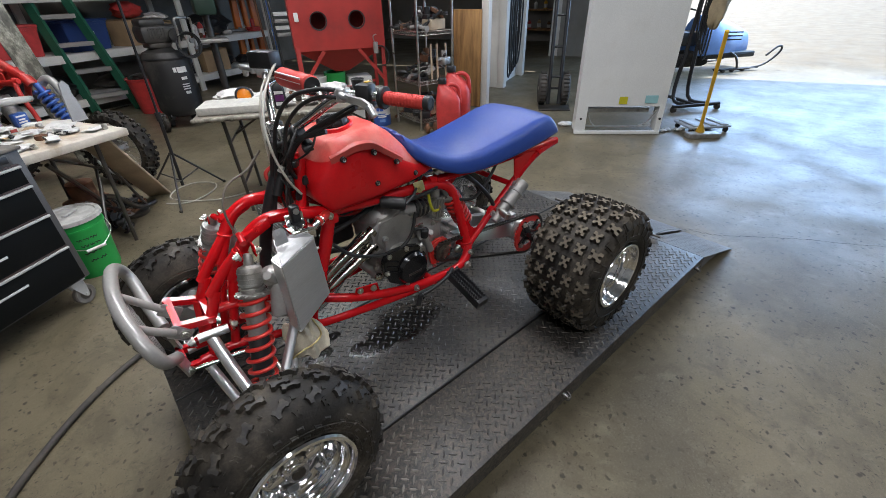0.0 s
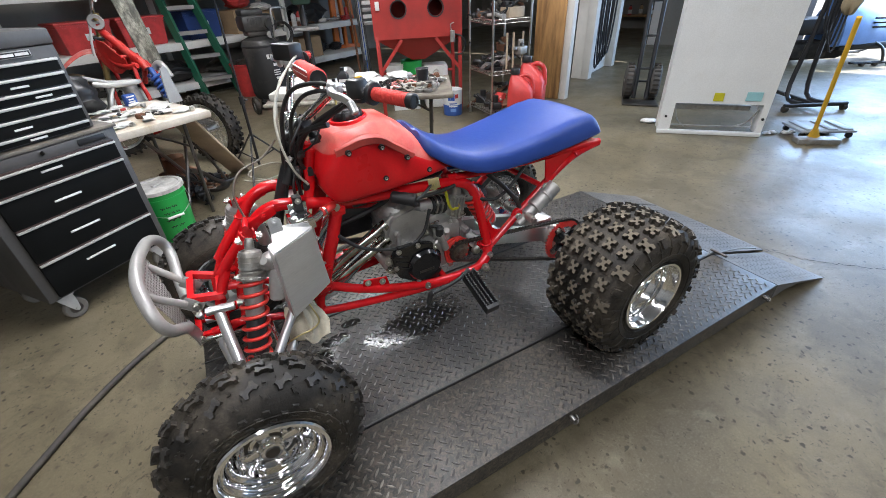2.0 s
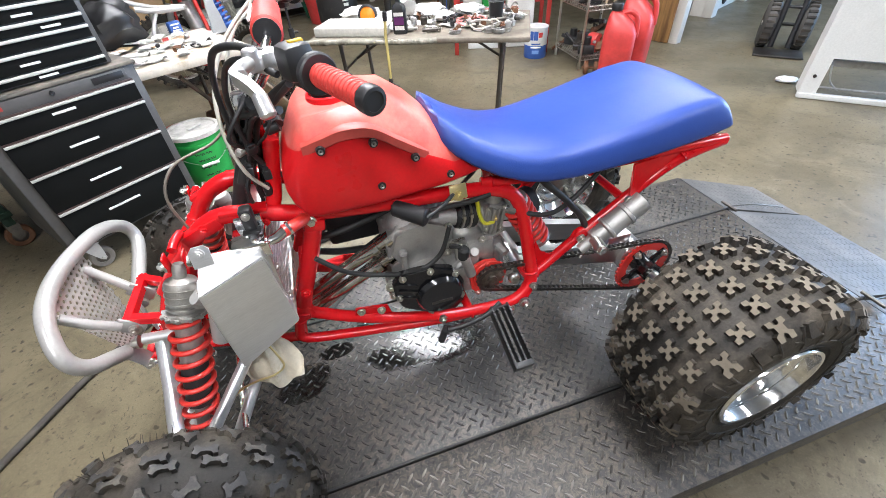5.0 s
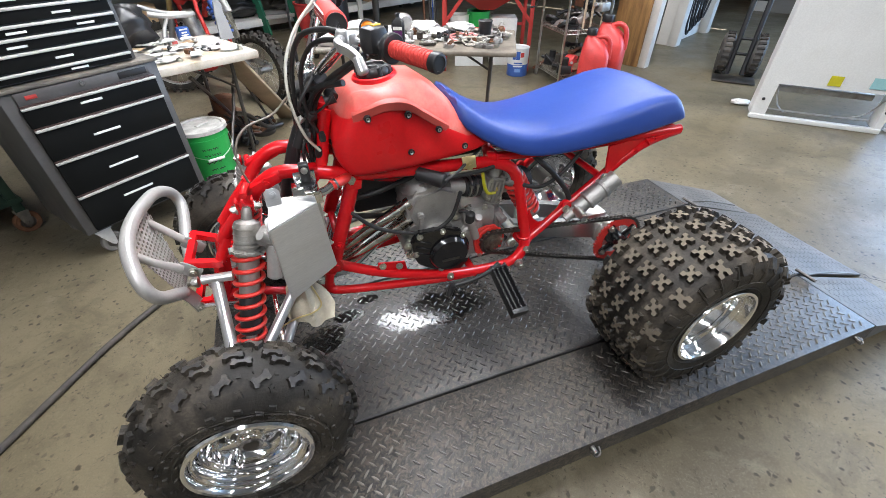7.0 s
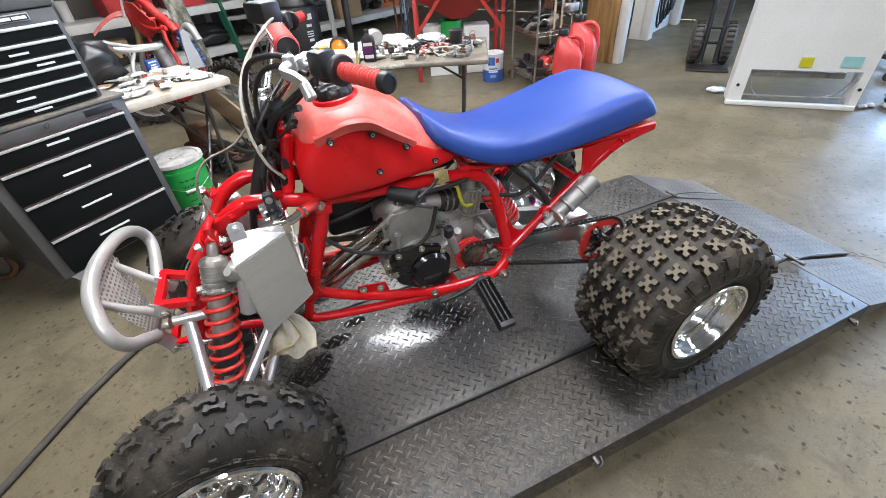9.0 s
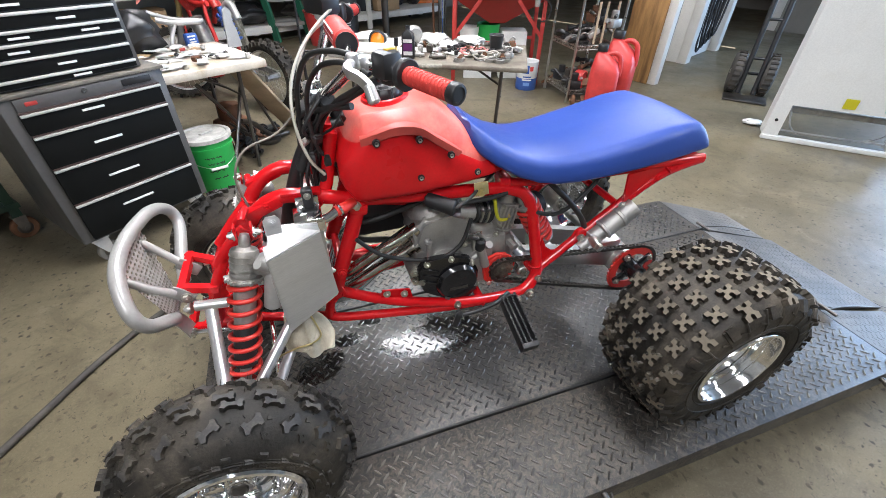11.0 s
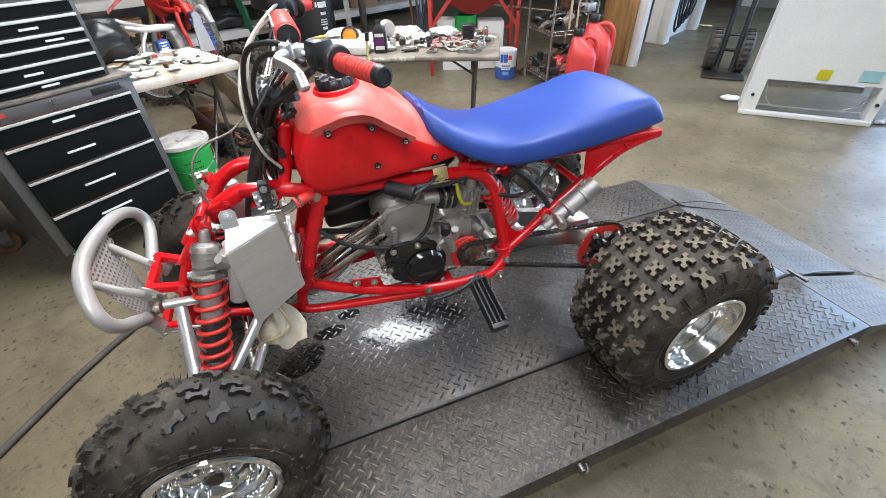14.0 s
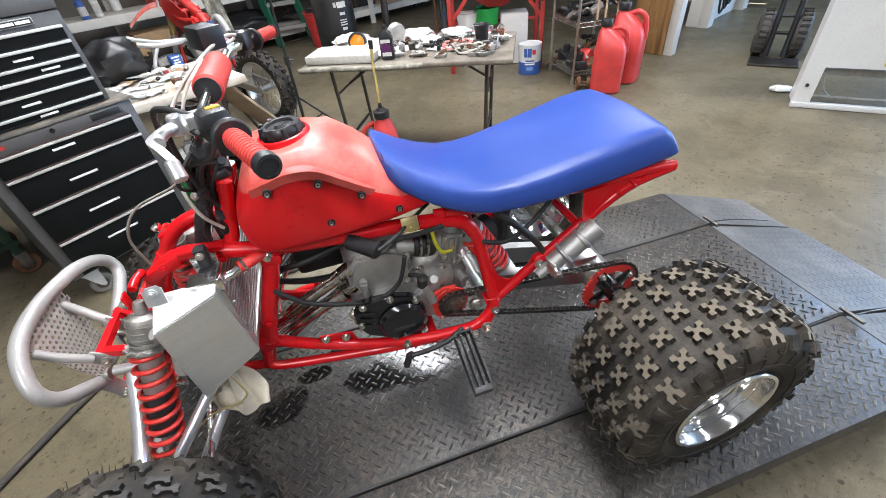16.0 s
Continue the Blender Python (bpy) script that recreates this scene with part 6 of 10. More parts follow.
lathe(b, [(0.0, 0.0), (0.014, 0.002), (0.014, 0.030), (0.009, 0.036), (0.0, 0.036)], (0.873, 0.530, 0.684), (0.03, -0.1, 1), 16)
tube(b, [(0.873, 0.530, 0.712), (0.860, 0.534, 0.722), (0.846, 0.548, 0.716)], 0.006, 8)
part("arm_boot", b, HOSE, engine, "black rubber boot on the clutch arm")
b = B()
cyl(b, (0.874, 0.528, 0.690), (0.893, 0.526, 0.622), 0.0125, 0.014, 16, lip=0.003)
cyl(b, (0.866, 0.534, 0.640), (0.866, 0.528, 0.640), 0.010, seg=12)
part("clutch_tower", b, CAST, engine, "grey clutch release tower")
b = B()
cyl(b, (1.005, 0.512, 0.591), (1.005, 0.496, 0.591), 0.016, seg=18, lip=0.003)
cyl(b, (1.005, 0.498, 0.591), (1.005, 0.488, 0.591), 0.010, seg=6)
part("mount_bolt", b, STEEL, engine, "steel rear engine bolt")
b = B()
cyl(b, CAM @ Vector((-0.085, 0, 0)), CAM @ Vector((-0.045, 0, 0)), 0.032, seg=20)
part("intake_clamp", b, HOSE, carb, "black rubber manifold")
b = B()
cyl(b, CAM @ Vector((0.062, 0, 0)), CAM @ Vector((0.12, 0.02, 0.01)), 0.034, 0.040, 20)
part("intake_boot", b, HOSE, carb, "black rubber intake boot")
b = B()
tube(b, [(0.916, 0.566, 0.850), (0.921, 0.558, 0.822), (0.926, 0.556, 0.788), (0.936, 0.556, 0.760), (0.950, 0.558, 0.750), (0.968, 0.562, 0.748)], 0.0050, 8)
part("fuel_line", b, material("yellow_green_tubing", (0.55, 0.53, 0.03), 0.3, var=0.1), carb, "yellow fuel line")
# shift lever and foot pegs
b = B()
tube(b, [(0.955, 0.478, 0.538), (0.910, 0.462, 0.525), (0.850, 0.462, 0.510), (0.805, 0.470, 0.500)], 0.007, 10)
tube(b, [(0.805, 0.470, 0.500), (0.795, 0.474, 0.495)], 0.011, 10)
cyl(b, (0.798, 0.474, 0.500), (0.783, 0.470, 0.462), 0.010, seg=12)
part("shift_lever", b, BLACK, atv, "black shift lever")
for f in (lambda p: p, mir):
    b = B()
    pm = Matrix.Translation(f((0.950, 0.395, 0.498))) @ Matrix.Rotation(radians(18 if f is not mir else -18), 4, "X")
    for xx in (-0.023, 0.023):
        box(b, (xx, 0, 0), (0.005, 0.175, 0.032), pm, 0.001)
    for xx in (-0.008, 0.008):
        box(b, (xx, 0, 0), (0.004, 0.155, 0.024), pm, 0.001)
    for k in range(2):
        box(b, (0, -0.080 + 0.16 * k, 0), (0.050, 0.016 if k == 0 else 0.006, 0.030), pm, 0.002)
    for xx in (-0.023, -0.008, 0.008, 0.023):
        for k in range(14):
            box(b, (xx, -0.07 + k * 0.0108, 0.018 if abs(xx) > 0.015 else 0.014), (0.004, 0.005, 0.006), pm)
    peg = part("foot_peg", b, BLACK, atv, "black toothed foot peg")
    b = B()
    bolt(b, f((1.020, 0.462, 0.530)), (0, -1 if f is not mir else 1, 0), 0.011, 0.014)
    bolt(b, f((0.985, 0.470, 0.508)), (0, -1 if f is not mir else 1, 0), 0.009, 0.012)
    part("peg_bolt", b, STEEL, peg)

# handlebar
b = B()
HB = [(0.672, 0.228, 1.221), (0.640, 0.300, 1.224), (0.606, 0.372, 1.226), (0.572, 0.430, 1.220), (0.535, 0.520, 1.165), (0.508, 0.595, 1.122), (0.502, CY, 1.118)]
tube(b, HB + [mir(p) for p in HB[:-1][::-1]], 0.0110, 14, 5)
bars = part("handlebar", b, CHROME, atv, "chromed handlebar", angle=60)
b = B()
tube(b, [(0.556, 0.470, 1.205), (0.572, 0.540, 1.226), mir((0.572, 0.540, 1.226)), mir((0.556, 0.470, 1.205))], 0.0075, 10, 1)
part("crossbar", b, CHROME, bars)
b = B()
cyl(b, (0.572, 0.560, 1.228), (0.572, 0.736, 1.230), 0.0245, seg=24, lip=0.006)
pad = part("bar_pad", b, GRIP, bars, "red foam crossbar pad")
b = B()
cyl(b, (0.572, 0.561, 1.228), (0.572, 0.557, 1.228), 0.021, seg=24)
part("pad_foam", b, BLACK, pad, "black foam pad end")
b = B()
cyl(b, (0.572, 0.735, 1.230), (0.572, 0.739, 1.230), 0.021, seg=24)
part("pad_foam", b, BLACK, pad, "black foam pad end")
b = B()
for dz in (-0.011, 0.011):
    box(b, (0, 0, 0), (0.003, 0.15, 0.004), Matrix.Translation((0.5495, 0.649, 1.239 + dz * 0.6)) @ Matrix.Rotation(radians(-20), 4, "Y"))
part("pad_stripe", b, PLASTICWHITE, pad, "white stripe on the pad")
for f, nm in ((lambda p: p, "near"), (mir, "far")):
    b = B()
    g0, g1 = Vector(f((0.628, 0.328, 1.2245))), Vector(f((0.672, 0.230, 1.2205)))
    gd = (g1 - g0).normalized()
    gl = (g1 - g0).length
    gp = [(0.0138, 0.0)]
    for k in range(int((gl - 0.016) / 0.0075)):
        z_ = 0.010 + k * 0.0075
        gp += [(0.0138, z_), (0.0148, z_ + 0.0005), (0.0148, z_ + 0.0038), (0.0138, z_ + 0.0043)]
    lathe(b, gp + [(0.0138, gl)], g0, gd, 20)
    grip = part("grip", b, GRIP, bars, "red rubber grip")
    b = B()
    cyl(b, g0 - gd * 0.008, g0 + gd * 0.004, 0.0245, seg=24, lip=0.002)
    part("grip_flange", b, BLACK, grip, "black grip flange")
    b = B()
    lathe(b, [(0.0, -0.008), (0.0158, -0.008), (0.0160, 0.003), (0.0146, 0.0055), (0.0110, 0.0062), (0.0106, 0.0045), (0.0, 0.0045)], g1, gd, 26)
    part("grip_end", b, BLACK, grip, "black end of the grip")
    b = B()
    sw = Matrix.Translation(f((0.606, 0.368, 1.232))) @ rotz(-65 if f is not mir else 65)
    box(b, (0, 0, 0), (0.038, 0.040, 0.044), sw, 0.010)
    box(b, (0.0, 0.008, -0.019), (0.031, 0.030, 0.026), sw, 0.007)
    swt = part("switch_housing", b, BLACK, bars, "black switch housing")
    if f is not mir:
        b = B()
        box(b, (0.004, 0.004, 0.0225), (0.008, 0.018, 0.004), sw, 0.0015)
        part("switch_button", b, YELLOW, swt, "yellow switch button")
    # perch and lever
    b = B()
    box(b, (0, 0, 0), (0.030, 0.034, 0.028), Matrix.Translation(f((0.573, 0.412, 1.226))) @ rotz(-58 if f is not mir else 58), 0.006)
    tube(b, [f(p) for p in ((0.570, 0.410, 1.228), (0.552, 0.380, 1.234), (0.542, 0.345, 1.236), (0.546, 0.325, 1.235))], 0.0080, 12)
    cyl(b, f((0.556, 0.388, 1.222)), f((0.556, 0.388, 1.248)), 0.012, 0.010, 16, lip=0.002)
    prc = part("lever_perch", b, SATIN, bars, "polished lever perch")
    b = B()
    tube(b, [f(p) for p in ((0.545, 0.352, 1.236), (0.540, 0.322, 1.236), (0.552, 0.302, 1.232), (0.562, 0.290, 1.222), (0.564, 0.284, 1.214))], 0, flat=(0.009, 0.014), step=5)
    cyl(b, f((0.561, 0.290, 1.226)), f((0.566, 0.276, 1.203)), 0.0085, 0.0095, 18, lip=0.003)
    bmesh.ops.bevel(b, geom=[e for e in b.edges if len(e.link_faces) == 2 and e.calc_face_angle() > 1.2], offset=0.0025, segments=2, affect="EDGES")
    part("lever", b, SATIN, prc, "polished hand lever")
# clamps and stem
b = B()
box(b, (0.500, 0.612, 1.112), (0.044, 0.030, 0.046), None, 0.008)
part("bar_clamp", b, CHROME, bars)
b = B()
box(b, (0.500, 2 * CY - 0.612, 1.112), (0.044, 0.030, 0.046), None, 0.008)
part("bar_clamp", b, CHROME, bars)
b = B()
tube(b, [(0.502, CY, 1.095), (0.470, CY, 1.020), (0.430, CY, 0.940), (0.385, CY, 0.820), (0.350, CY, 0.660)], 0.017, 14)
box(b, (0.492, CY, 1.082), (0.05, 0.10, 0.022), None, 0.006)
part("steering_stem", b, BLACK, atv, "black steering stem")
for yy in (0.630, 0.668):
    b = B()
    cyl(b, (0.494, yy, 1.060), (0.440, yy - 0.01, 0.955), 0.013, seg=12)
    part("wiring_loom", b, HOSE, atv)
b = B()
cyl(b, (0.536, 0.585, 1.090), (0.540, 0.570, 1.080), 0.014, seg=18)
cyl(b, (0.522, 0.572, 1.074), (0.545, 0.570, 1.080), 0.011, seg=16)
part("key_switch", b, BLACK, atv)

# cables and hoses
LEADGREY = material("dull_brown_sheath", (0.16, 0.14, 0.115), 0.6, var=0.2)
CABLES = [
    (0.0036, CABLEGREY, "pale grey clutch cable", [(0.600, 0.900, 1.250), (0.590, 0.800, 1.265), (0.544, 0.738, 1.244), (0.490, 0.675, 1.200), (0.456, 0.628, 1.143), (0.448, 0.590, 1.075), (0.462, 0.565, 1.008), (0.490, 0.570, 0.960)]),
    (0.0034, CABLEGREY, "pale grey brake cable", [(0.595, 0.900, 1.244), (0.560, 0.800, 1.235), (0.505, 0.730, 1.205), (0.470, 0.690, 1.130), (0.465, 0.680, 1.02)]),
    (0.0048, HOSE, "black throttle cable", [(0.580, 0.385, 1.215), (0.540, 0.430, 1.226), (0.505, 0.500, 1.200), (0.480, 0.560, 1.130), (0.485, 0.590, 1.020), (0.540, 0.610, 0.940)]),
    (0.0052, HOSE, "black brake line", [(0.570, 0.410, 1.236), (0.530, 0.450, 1.240), (0.490, 0.520, 1.215), (0.465, 0.580, 1.140), (0.455, 0.620, 1.02), (0.430, 0.640, 0.90)]),
    (0.0060, HOSE, "black wiring loom", [(0.600, 0.400, 1.205), (0.560, 0.470, 1.165), (0.530, 0.550, 1.120), (0.500, 0.600, 1.060), (0.480, 0.610, 0.96)]),
    (0.0048, HOSE, "black clutch cable", [(0.590, 0.390, 1.200), (0.550, 0.500, 1.140), (0.500, 0.570, 1.090), (0.470, 0.600, 1.000), (0.470, 0.600, 0.93)]),
    (0.0070, HOSE, "black ribbed loom", [(0.560, 0.500, 1.130), (0.510, 0.560, 1.110), (0.460, 0.610, 1.080), (0.450, 0.650, 0.980)]),
    (0.0030, LEADGREY, "thin dull vent hose", [(0.310, 0.610, 0.880), (0.300, 0.612, 0.960), (0.330, 0.640, 1.010), (0.400, 0.690, 1.020), (0.450, 0.70, 1.06)]),
    (0.0058, HOSE, "black clutch cable loop", [(0.535, 0.53, 0.795), (0.588, 0.53, 0.737), (0.659, 0.53, 0.701), (0.75, 0.53, 0.681), (0.813, 0.53, 0.714), (0.841, 0.53, 0.794)]),
    (0.0065, HOSE, "black hose under the tank", [(0.787, 0.54, 0.841), (0.845, 0.54, 0.841), (0.898, 0.54, 0.842), (0.946, 0.54, 0.849)]),
    (0.0026, BRASS, "thin dull brass overflow line", [(0.391, 0.452, 0.660), (0.404, 0.440, 0.618), (0.405, 0.436, 0.590), (0.380, 0.432, 0.575), (0.340, 0.436, 0.566), (0.300, 0.440, 0.548), (0.262, 0.440, 0.515)]),
    (0.0050, HOSE, "black lead", [(0.600, 0.60, 0.86), (0.680, 0.58, 0.850), (0.760, 0.56, 0.862), (0.850, 0.56, 0.865)]),
    (0.0085, HOSE, "black rubber hose", [(1.070, 0.540, 0.862), (1.093, 0.522, 0.84), (1.134, 0.515, 0.80), (1.192, 0.510, 0.727), (1.217, 0.510, 0.66)]),
    (0.0062, HOSE, "black vent hose", [(1.000, 0.56, 0.785), (1.042, 0.530, 0.775), (1.10, 0.520, 0.764), (1.162, 0.525, 0.788), (1.221, 0.530, 0.841), (1.250, 0.54, 0.87)]),
]
for r, m_, lab, pts in CABLES:
    b = B()
    tube(b, pts, r, 8, 6)
    part("cable", b, m_, atv, lab, angle=60)

b = B()
box(b, (0, 0, 0), (0.050, 0.075, 0.044), Matrix.Translation((0.556, 0.800, 1.270)) @ rotz(30), 0.006)
part("meter_box", b, BLACK, atv, "small black meter on the bar")

# bundled leads with plugs and ties in front of the stem
lrng = random.Random(31)
for k in range(6):
    b = B()
    x0, y0 = 0.525 + lrng.uniform(-0.02, 0.03), 0.560 + lrng.uniform(-0.02, 0.07)
    x1, y1 = 0.462 + lrng.uniform(-0.02, 0.03), 0.580 + lrng.uniform(-0.01, 0.08)
    tube(b, [(x0, y0, 1.135), (x0 - 0.030 + lrng.uniform(-0.015, 0.01), y0 + lrng.uniform(-0.02, 0.02), 1.085), (0.480 + lrng.uniform(-0.02, 0.02), (y0 + y1) / 2 + lrng.uniform(-0.03, 0.03), 1.030), (x1 + lrng.uniform(-0.01, 0.02), y1 + lrng.uniform(-0.02, 0.02), 0.970), (x1, y1, 0.900)], lrng.uniform(0.0024, 0.0042), 7, 5)
    part("lead", b, (HOSE, HOSE, BLACK, HOSE, LEADGREY)[k % 5], atv, "thin lead in the loom", angle=60)
for k, (p, sz, ang) in enumerate((((0.488, 0.560, 1.048), (0.020, 0.012, 0.016), 30), ((0.470, 0.575, 0.996), (0.018, 0.013, 0.024), -20), ((0.500, 0.550, 1.000), (0.015, 0.011, 0.020), 10), ((0.462, 0.600, 1.030), (0.020, 0.014, 0.014), 50), ((0.486, 0.582, 0.950), (0.016, 0.012, 0.022), 15))):
    b = B()
    box(b, (0, 0, 0), sz, Matrix.Translation(p) @ rotz(ang) @ Matrix.Rotation(radians(ang * 0.7), 4, "X"), 0.003)
    box(b, (0, 0, sz[2] * 0.6), (sz[0] * 0.7, sz[1] * 0.7, sz[2] * 0.4), Matrix.Translation(p) @ rotz(ang) @ Matrix.Rotation(radians(ang * 0.7), 4, "X"), 0.002)
    part("plug_connector", b, BLACK if k != 3 else PLASTICWHITE, atv, "small wiring plug")
b = B()
cyl(b, (0.520, 0.566, 1.128), (0.502, 0.602, 1.100), 0.021, seg=22, lip=0.004)
part("clamp_cover", b, BLACK, bars, "black bar clamp cover")

# rag hung below the radiator
b = B()
rows_ = []
for i in range(15):
    t = i / 14
    z = 0.622 - 0.092 * t - 0.010 * t * t
    w = 0.016 + 0.034 * math.sin(min(1.0, 0.10 + t * 0.95) * math.pi * 0.60)
    rows_.append([Vector((0.362 + 0.012 * t + w * 1.15 * math.cos(a) * (1 + 0.20 * math.sin(3 * a + 4 * t) + 0.12 * math.sin(7 * a + 6 * t)), 0.500 - 0.018 * t + w * 0.72 * math.sin(a) * (1 + 0.25 * math.sin(5 * a + 3 * t + 1) + 0.14 * math.sin(9 * a + 2 * t)),
                          z + 0.014 * math.sin(2 * a + 0.6) * t + 0.007 * math.sin(5 * a + 0.8 * i) + 0.004 * math.sin(11 * a + 1.7 * i))) for a in (2 * math.pi * k / 60 for k in range(60))])
loft(b, rows_)
solid("rag", b, CLOTH, "stained cream cotton rag tucked under the quad's radiator", "rag", angle=80)

# ---- workshop furniture ----
def frame_at(p, ang):
    """Local axes at p: x along the given angle, y square to it, z up."""
    return Matrix.Translation(p) @ rotz(ang)


# tool chest: rolling cabinet with a top chest
TC = frame_at((-0.657, 1.792, 0), 38.0)
chest = thing("tool_cabinet", "black and grey steel roller tool cabinet with closed drawers", "tool cabinet")
W, D = 0.65, 0.46
b = B()
box(b, (W / 2, D / 2 + 0.004, 0.505), (W, D, 0.70), bevel=0.006)
part("body", b, TOOLGREY, chest)
b = B()
box(b, (W / 2, D / 2, 0.861), (W + 0.02, D + 0.02, 0.016), bevel=0.005)
part("top_rim", b, LEDGE, chest, "dusty worn ledge")
b = B()
box(b, (W / 2, 0.0, 0.824), (W - 0.10, 0.012, 0.052), bevel=0.003)
part("lock_panel", b, TOOLGREY, chest, "grey panel above the drawers")
b = B()
cyl(b, (W * 0.46, -0.004, 0.832), (W * 0.46, -0.013, 0.832), 0.010, seg=16)
part("lock", b, CHROME, chest, "round steel drawer lock")
b = B()
box(b, (W * 0.80, -0.007, 0.826), (0.13, 0.004, 0.030), bevel=0.0015)
part("recess_plate", b, BLACK, chest, "black recessed plate")
b = B()
box(b, (W * 0.16, -0.007, 0.826), (0.042, 0.004, 0.016), bevel=0.0015)
part("badge", b, DULLRED, chest, "plain dark red badge")
DRAW = [(0.705, 0.790, 0.753, 0.09), (0.552, 0.695, 0.610, 0.12), (0.372, 0.542, 0.446, 0.14), (0.172, 0.362, 0.285, 0.15)]
for z0, z1, zl, wl in DRAW:
    b = B()
    box(b, (W / 2 + 0.002, -0.006, (z0 + z1) / 2), (W - 0.085, 0.020, z1 - z0), bevel=0.003)
    dr = part("drawer", b, TOOLBLACK, chest, "black drawer front")
    b = B()
    box(b, (W / 2 + 0.002, -0.020, z1 - 0.003), (W - 0.085, 0.016, 0.011), bevel=0.003)
    part("drawer_pull", b, PULL, dr, "bright aluminium drawer pull")
    # thin strip in the drawer gap, coloured as the shade by the pull
    b = B()
    box(b, (W / 2 + 0.002, -0.012, z1 + 0.0058), (W - 0.087, 0.012, 0.0078), bevel=0.001)
    part("pull_shade", b, DRAWSHADE, dr, "dark red-brown strip standing in for shade above the pull")
    b = B()
    box(b, (W / 2 - 0.026, -0.0185, zl + 0.004), (wl, 0.005, 0.010), bevel=0.001)
    part("label_plate", b, PLASTICWHITE, dr, "pale label strip")
for x, y in ((0.07, 0.05), (W - 0.07, 0.05), (0.07, D - 0.05), (W - 0.07, D - 0.05)):
    xw = x + 0.020
    b = B()
    lathe(b, [(0.030, -0.014), (0.050, -0.015), (0.055, -0.010), (0.055, 0.010), (0.050, 0.015), (0.030, 0.014)], (xw, y, 0.055), (0, 1, 0), 28, closed=True)
    cw = part("caster", b, CASTER, chest, "grey swivel caster wheel")
    b = B()
    cyl(b, (xw, y - 0.009, 0.055), (xw, y + 0.009, 0.055), 0.034, seg=20)
    part("caster_disc", b, DARKSTEEL, cw, "dark wheel disc")
    b = B()
    box(b, (x, y, 0.150), (0.080, 0.075, 0.010), bevel=0.002)
    for sy in (-0.021, 0.018):
        prism(b, [(-0.040, 0.150), (0.036, 0.150), (0.038, 0.100), (0.034, 0.048), (0.022, 0.040), (0.008, 0.052), (-0.022, 0.112)], 0.003, Matrix(((1, 0, 0, x), (0, 0, 1, y + sy), (0, 1, 0, 0), (0, 0, 0, 1))))
    cyl(b, (xw, y - 0.026, 0.055), (xw, y + 0.026, 0.055), 0.007, seg=10)
    part("caster_fork", b, PULL, cw, "pale pressed-steel caster fork")
place(chest, TC)

top = thing("top_chest", "black and grey steel top tool chest standing on the roller cabinet", "tool chest")
W2, D2, Z2 = 0.575, 0.38, 0.871
b = B()
box(b, (W2 / 2, D2 / 2 + 0.004, Z2 + 0.19), (W2, D2, 0.38), bevel=0.006)
part("body", b, TOOLGREY, top)
b = B()
box(b, (W2 / 2, D2 / 2, Z2 + 0.415), (W2 + 0.006, D2 + 0.01, 0.066), bevel=0.01)
lid_ = part("lid", b, TOOLGREY, top)
b = B()
box(b, (W2 * 0.70, -0.004, Z2 + 0.358), (0.130, 0.006, 0.028), bevel=0.002)
part("name_plate", b, SILVER, lid_, "plain silver-edged name plate")
b = B()
box(b, (W2 * 0.70, -0.0075, Z2 + 0.358), (0.122, 0.004, 0.021), bevel=0.001)
part("plate_face", b, BLACK, lid_, "black face of the name plate")
for xx in (-0.042, 0.042):
    b = B()
    box(b, (W2 * 0.70 + xx * 0.66, -0.0105, Z2 + 0.358), (0.050, 0.003, 0.011))
    part("name_bar", b, PLASTICWHITE, lid_, "plain pale bar")
PULL2 = (0.908, 0.977, 1.030, 1.075, 1.135, 1.194)
for i, z1 in enumerate(PULL2):
    z0 = (Z2 + 0.008) if i == 0 else PULL2[i - 1] + 0.009
    b = B()
    box(b, (W2 / 2, -0.006, (z0 + z1) / 2 + 0.003), (W2 - 0.05, 0.018, z1 - z0 + 0.002), bevel=0.003)
    dr = part("drawer", b, TOOLBLACK, top, "black drawer front")
    b = B()
    box(b, (W2 / 2, -0.018, z1), (W2 - 0.05, 0.014, 0.012), bevel=0.003)
    part("drawer_pull", b, PULL, dr, "bright aluminium drawer pull")
    for fx in ((0.56,), (0.50,), (0.26,), (0.74, 0.30), (0.62,), (0.34,))[i]:
        b = B()
        box(b, (W2 * fx, -0.0165, (z0 + z1) / 2 - 0.004), (0.07, 0.004, 0.009), bevel=0.001)
        part("label_plate", b, PLASTICWHITE, dr, "pale label strip")
place(top, TC @ pose(0.012, 0.035, 0))
cd = thing("spray_bottle", "pale grey plastic bottle lying on the top chest", "bottle")
b = B()
lathe(b, [(0.0, 0.0), (0.036, 0.002), (0.040, 0.010), (0.040, 0.150), (0.032, 0.180), (0.014, 0.200), (0.014, 0.225), (0.0, 0.226)], (0, 0, 0.041), (1, 0, 0), 22)
part("body", b, PAPER, cd)
b = B()
cyl(b, (0.215, 0, 0.041), (0.255, 0, 0.041), 0.018, 0.015, 16, lip=0.003)
part("cap", b, TOOLGREY, cd)
place(cd, TC @ pose(0.06, 0.14, Z2 + 0.449, 0, 0, 25))


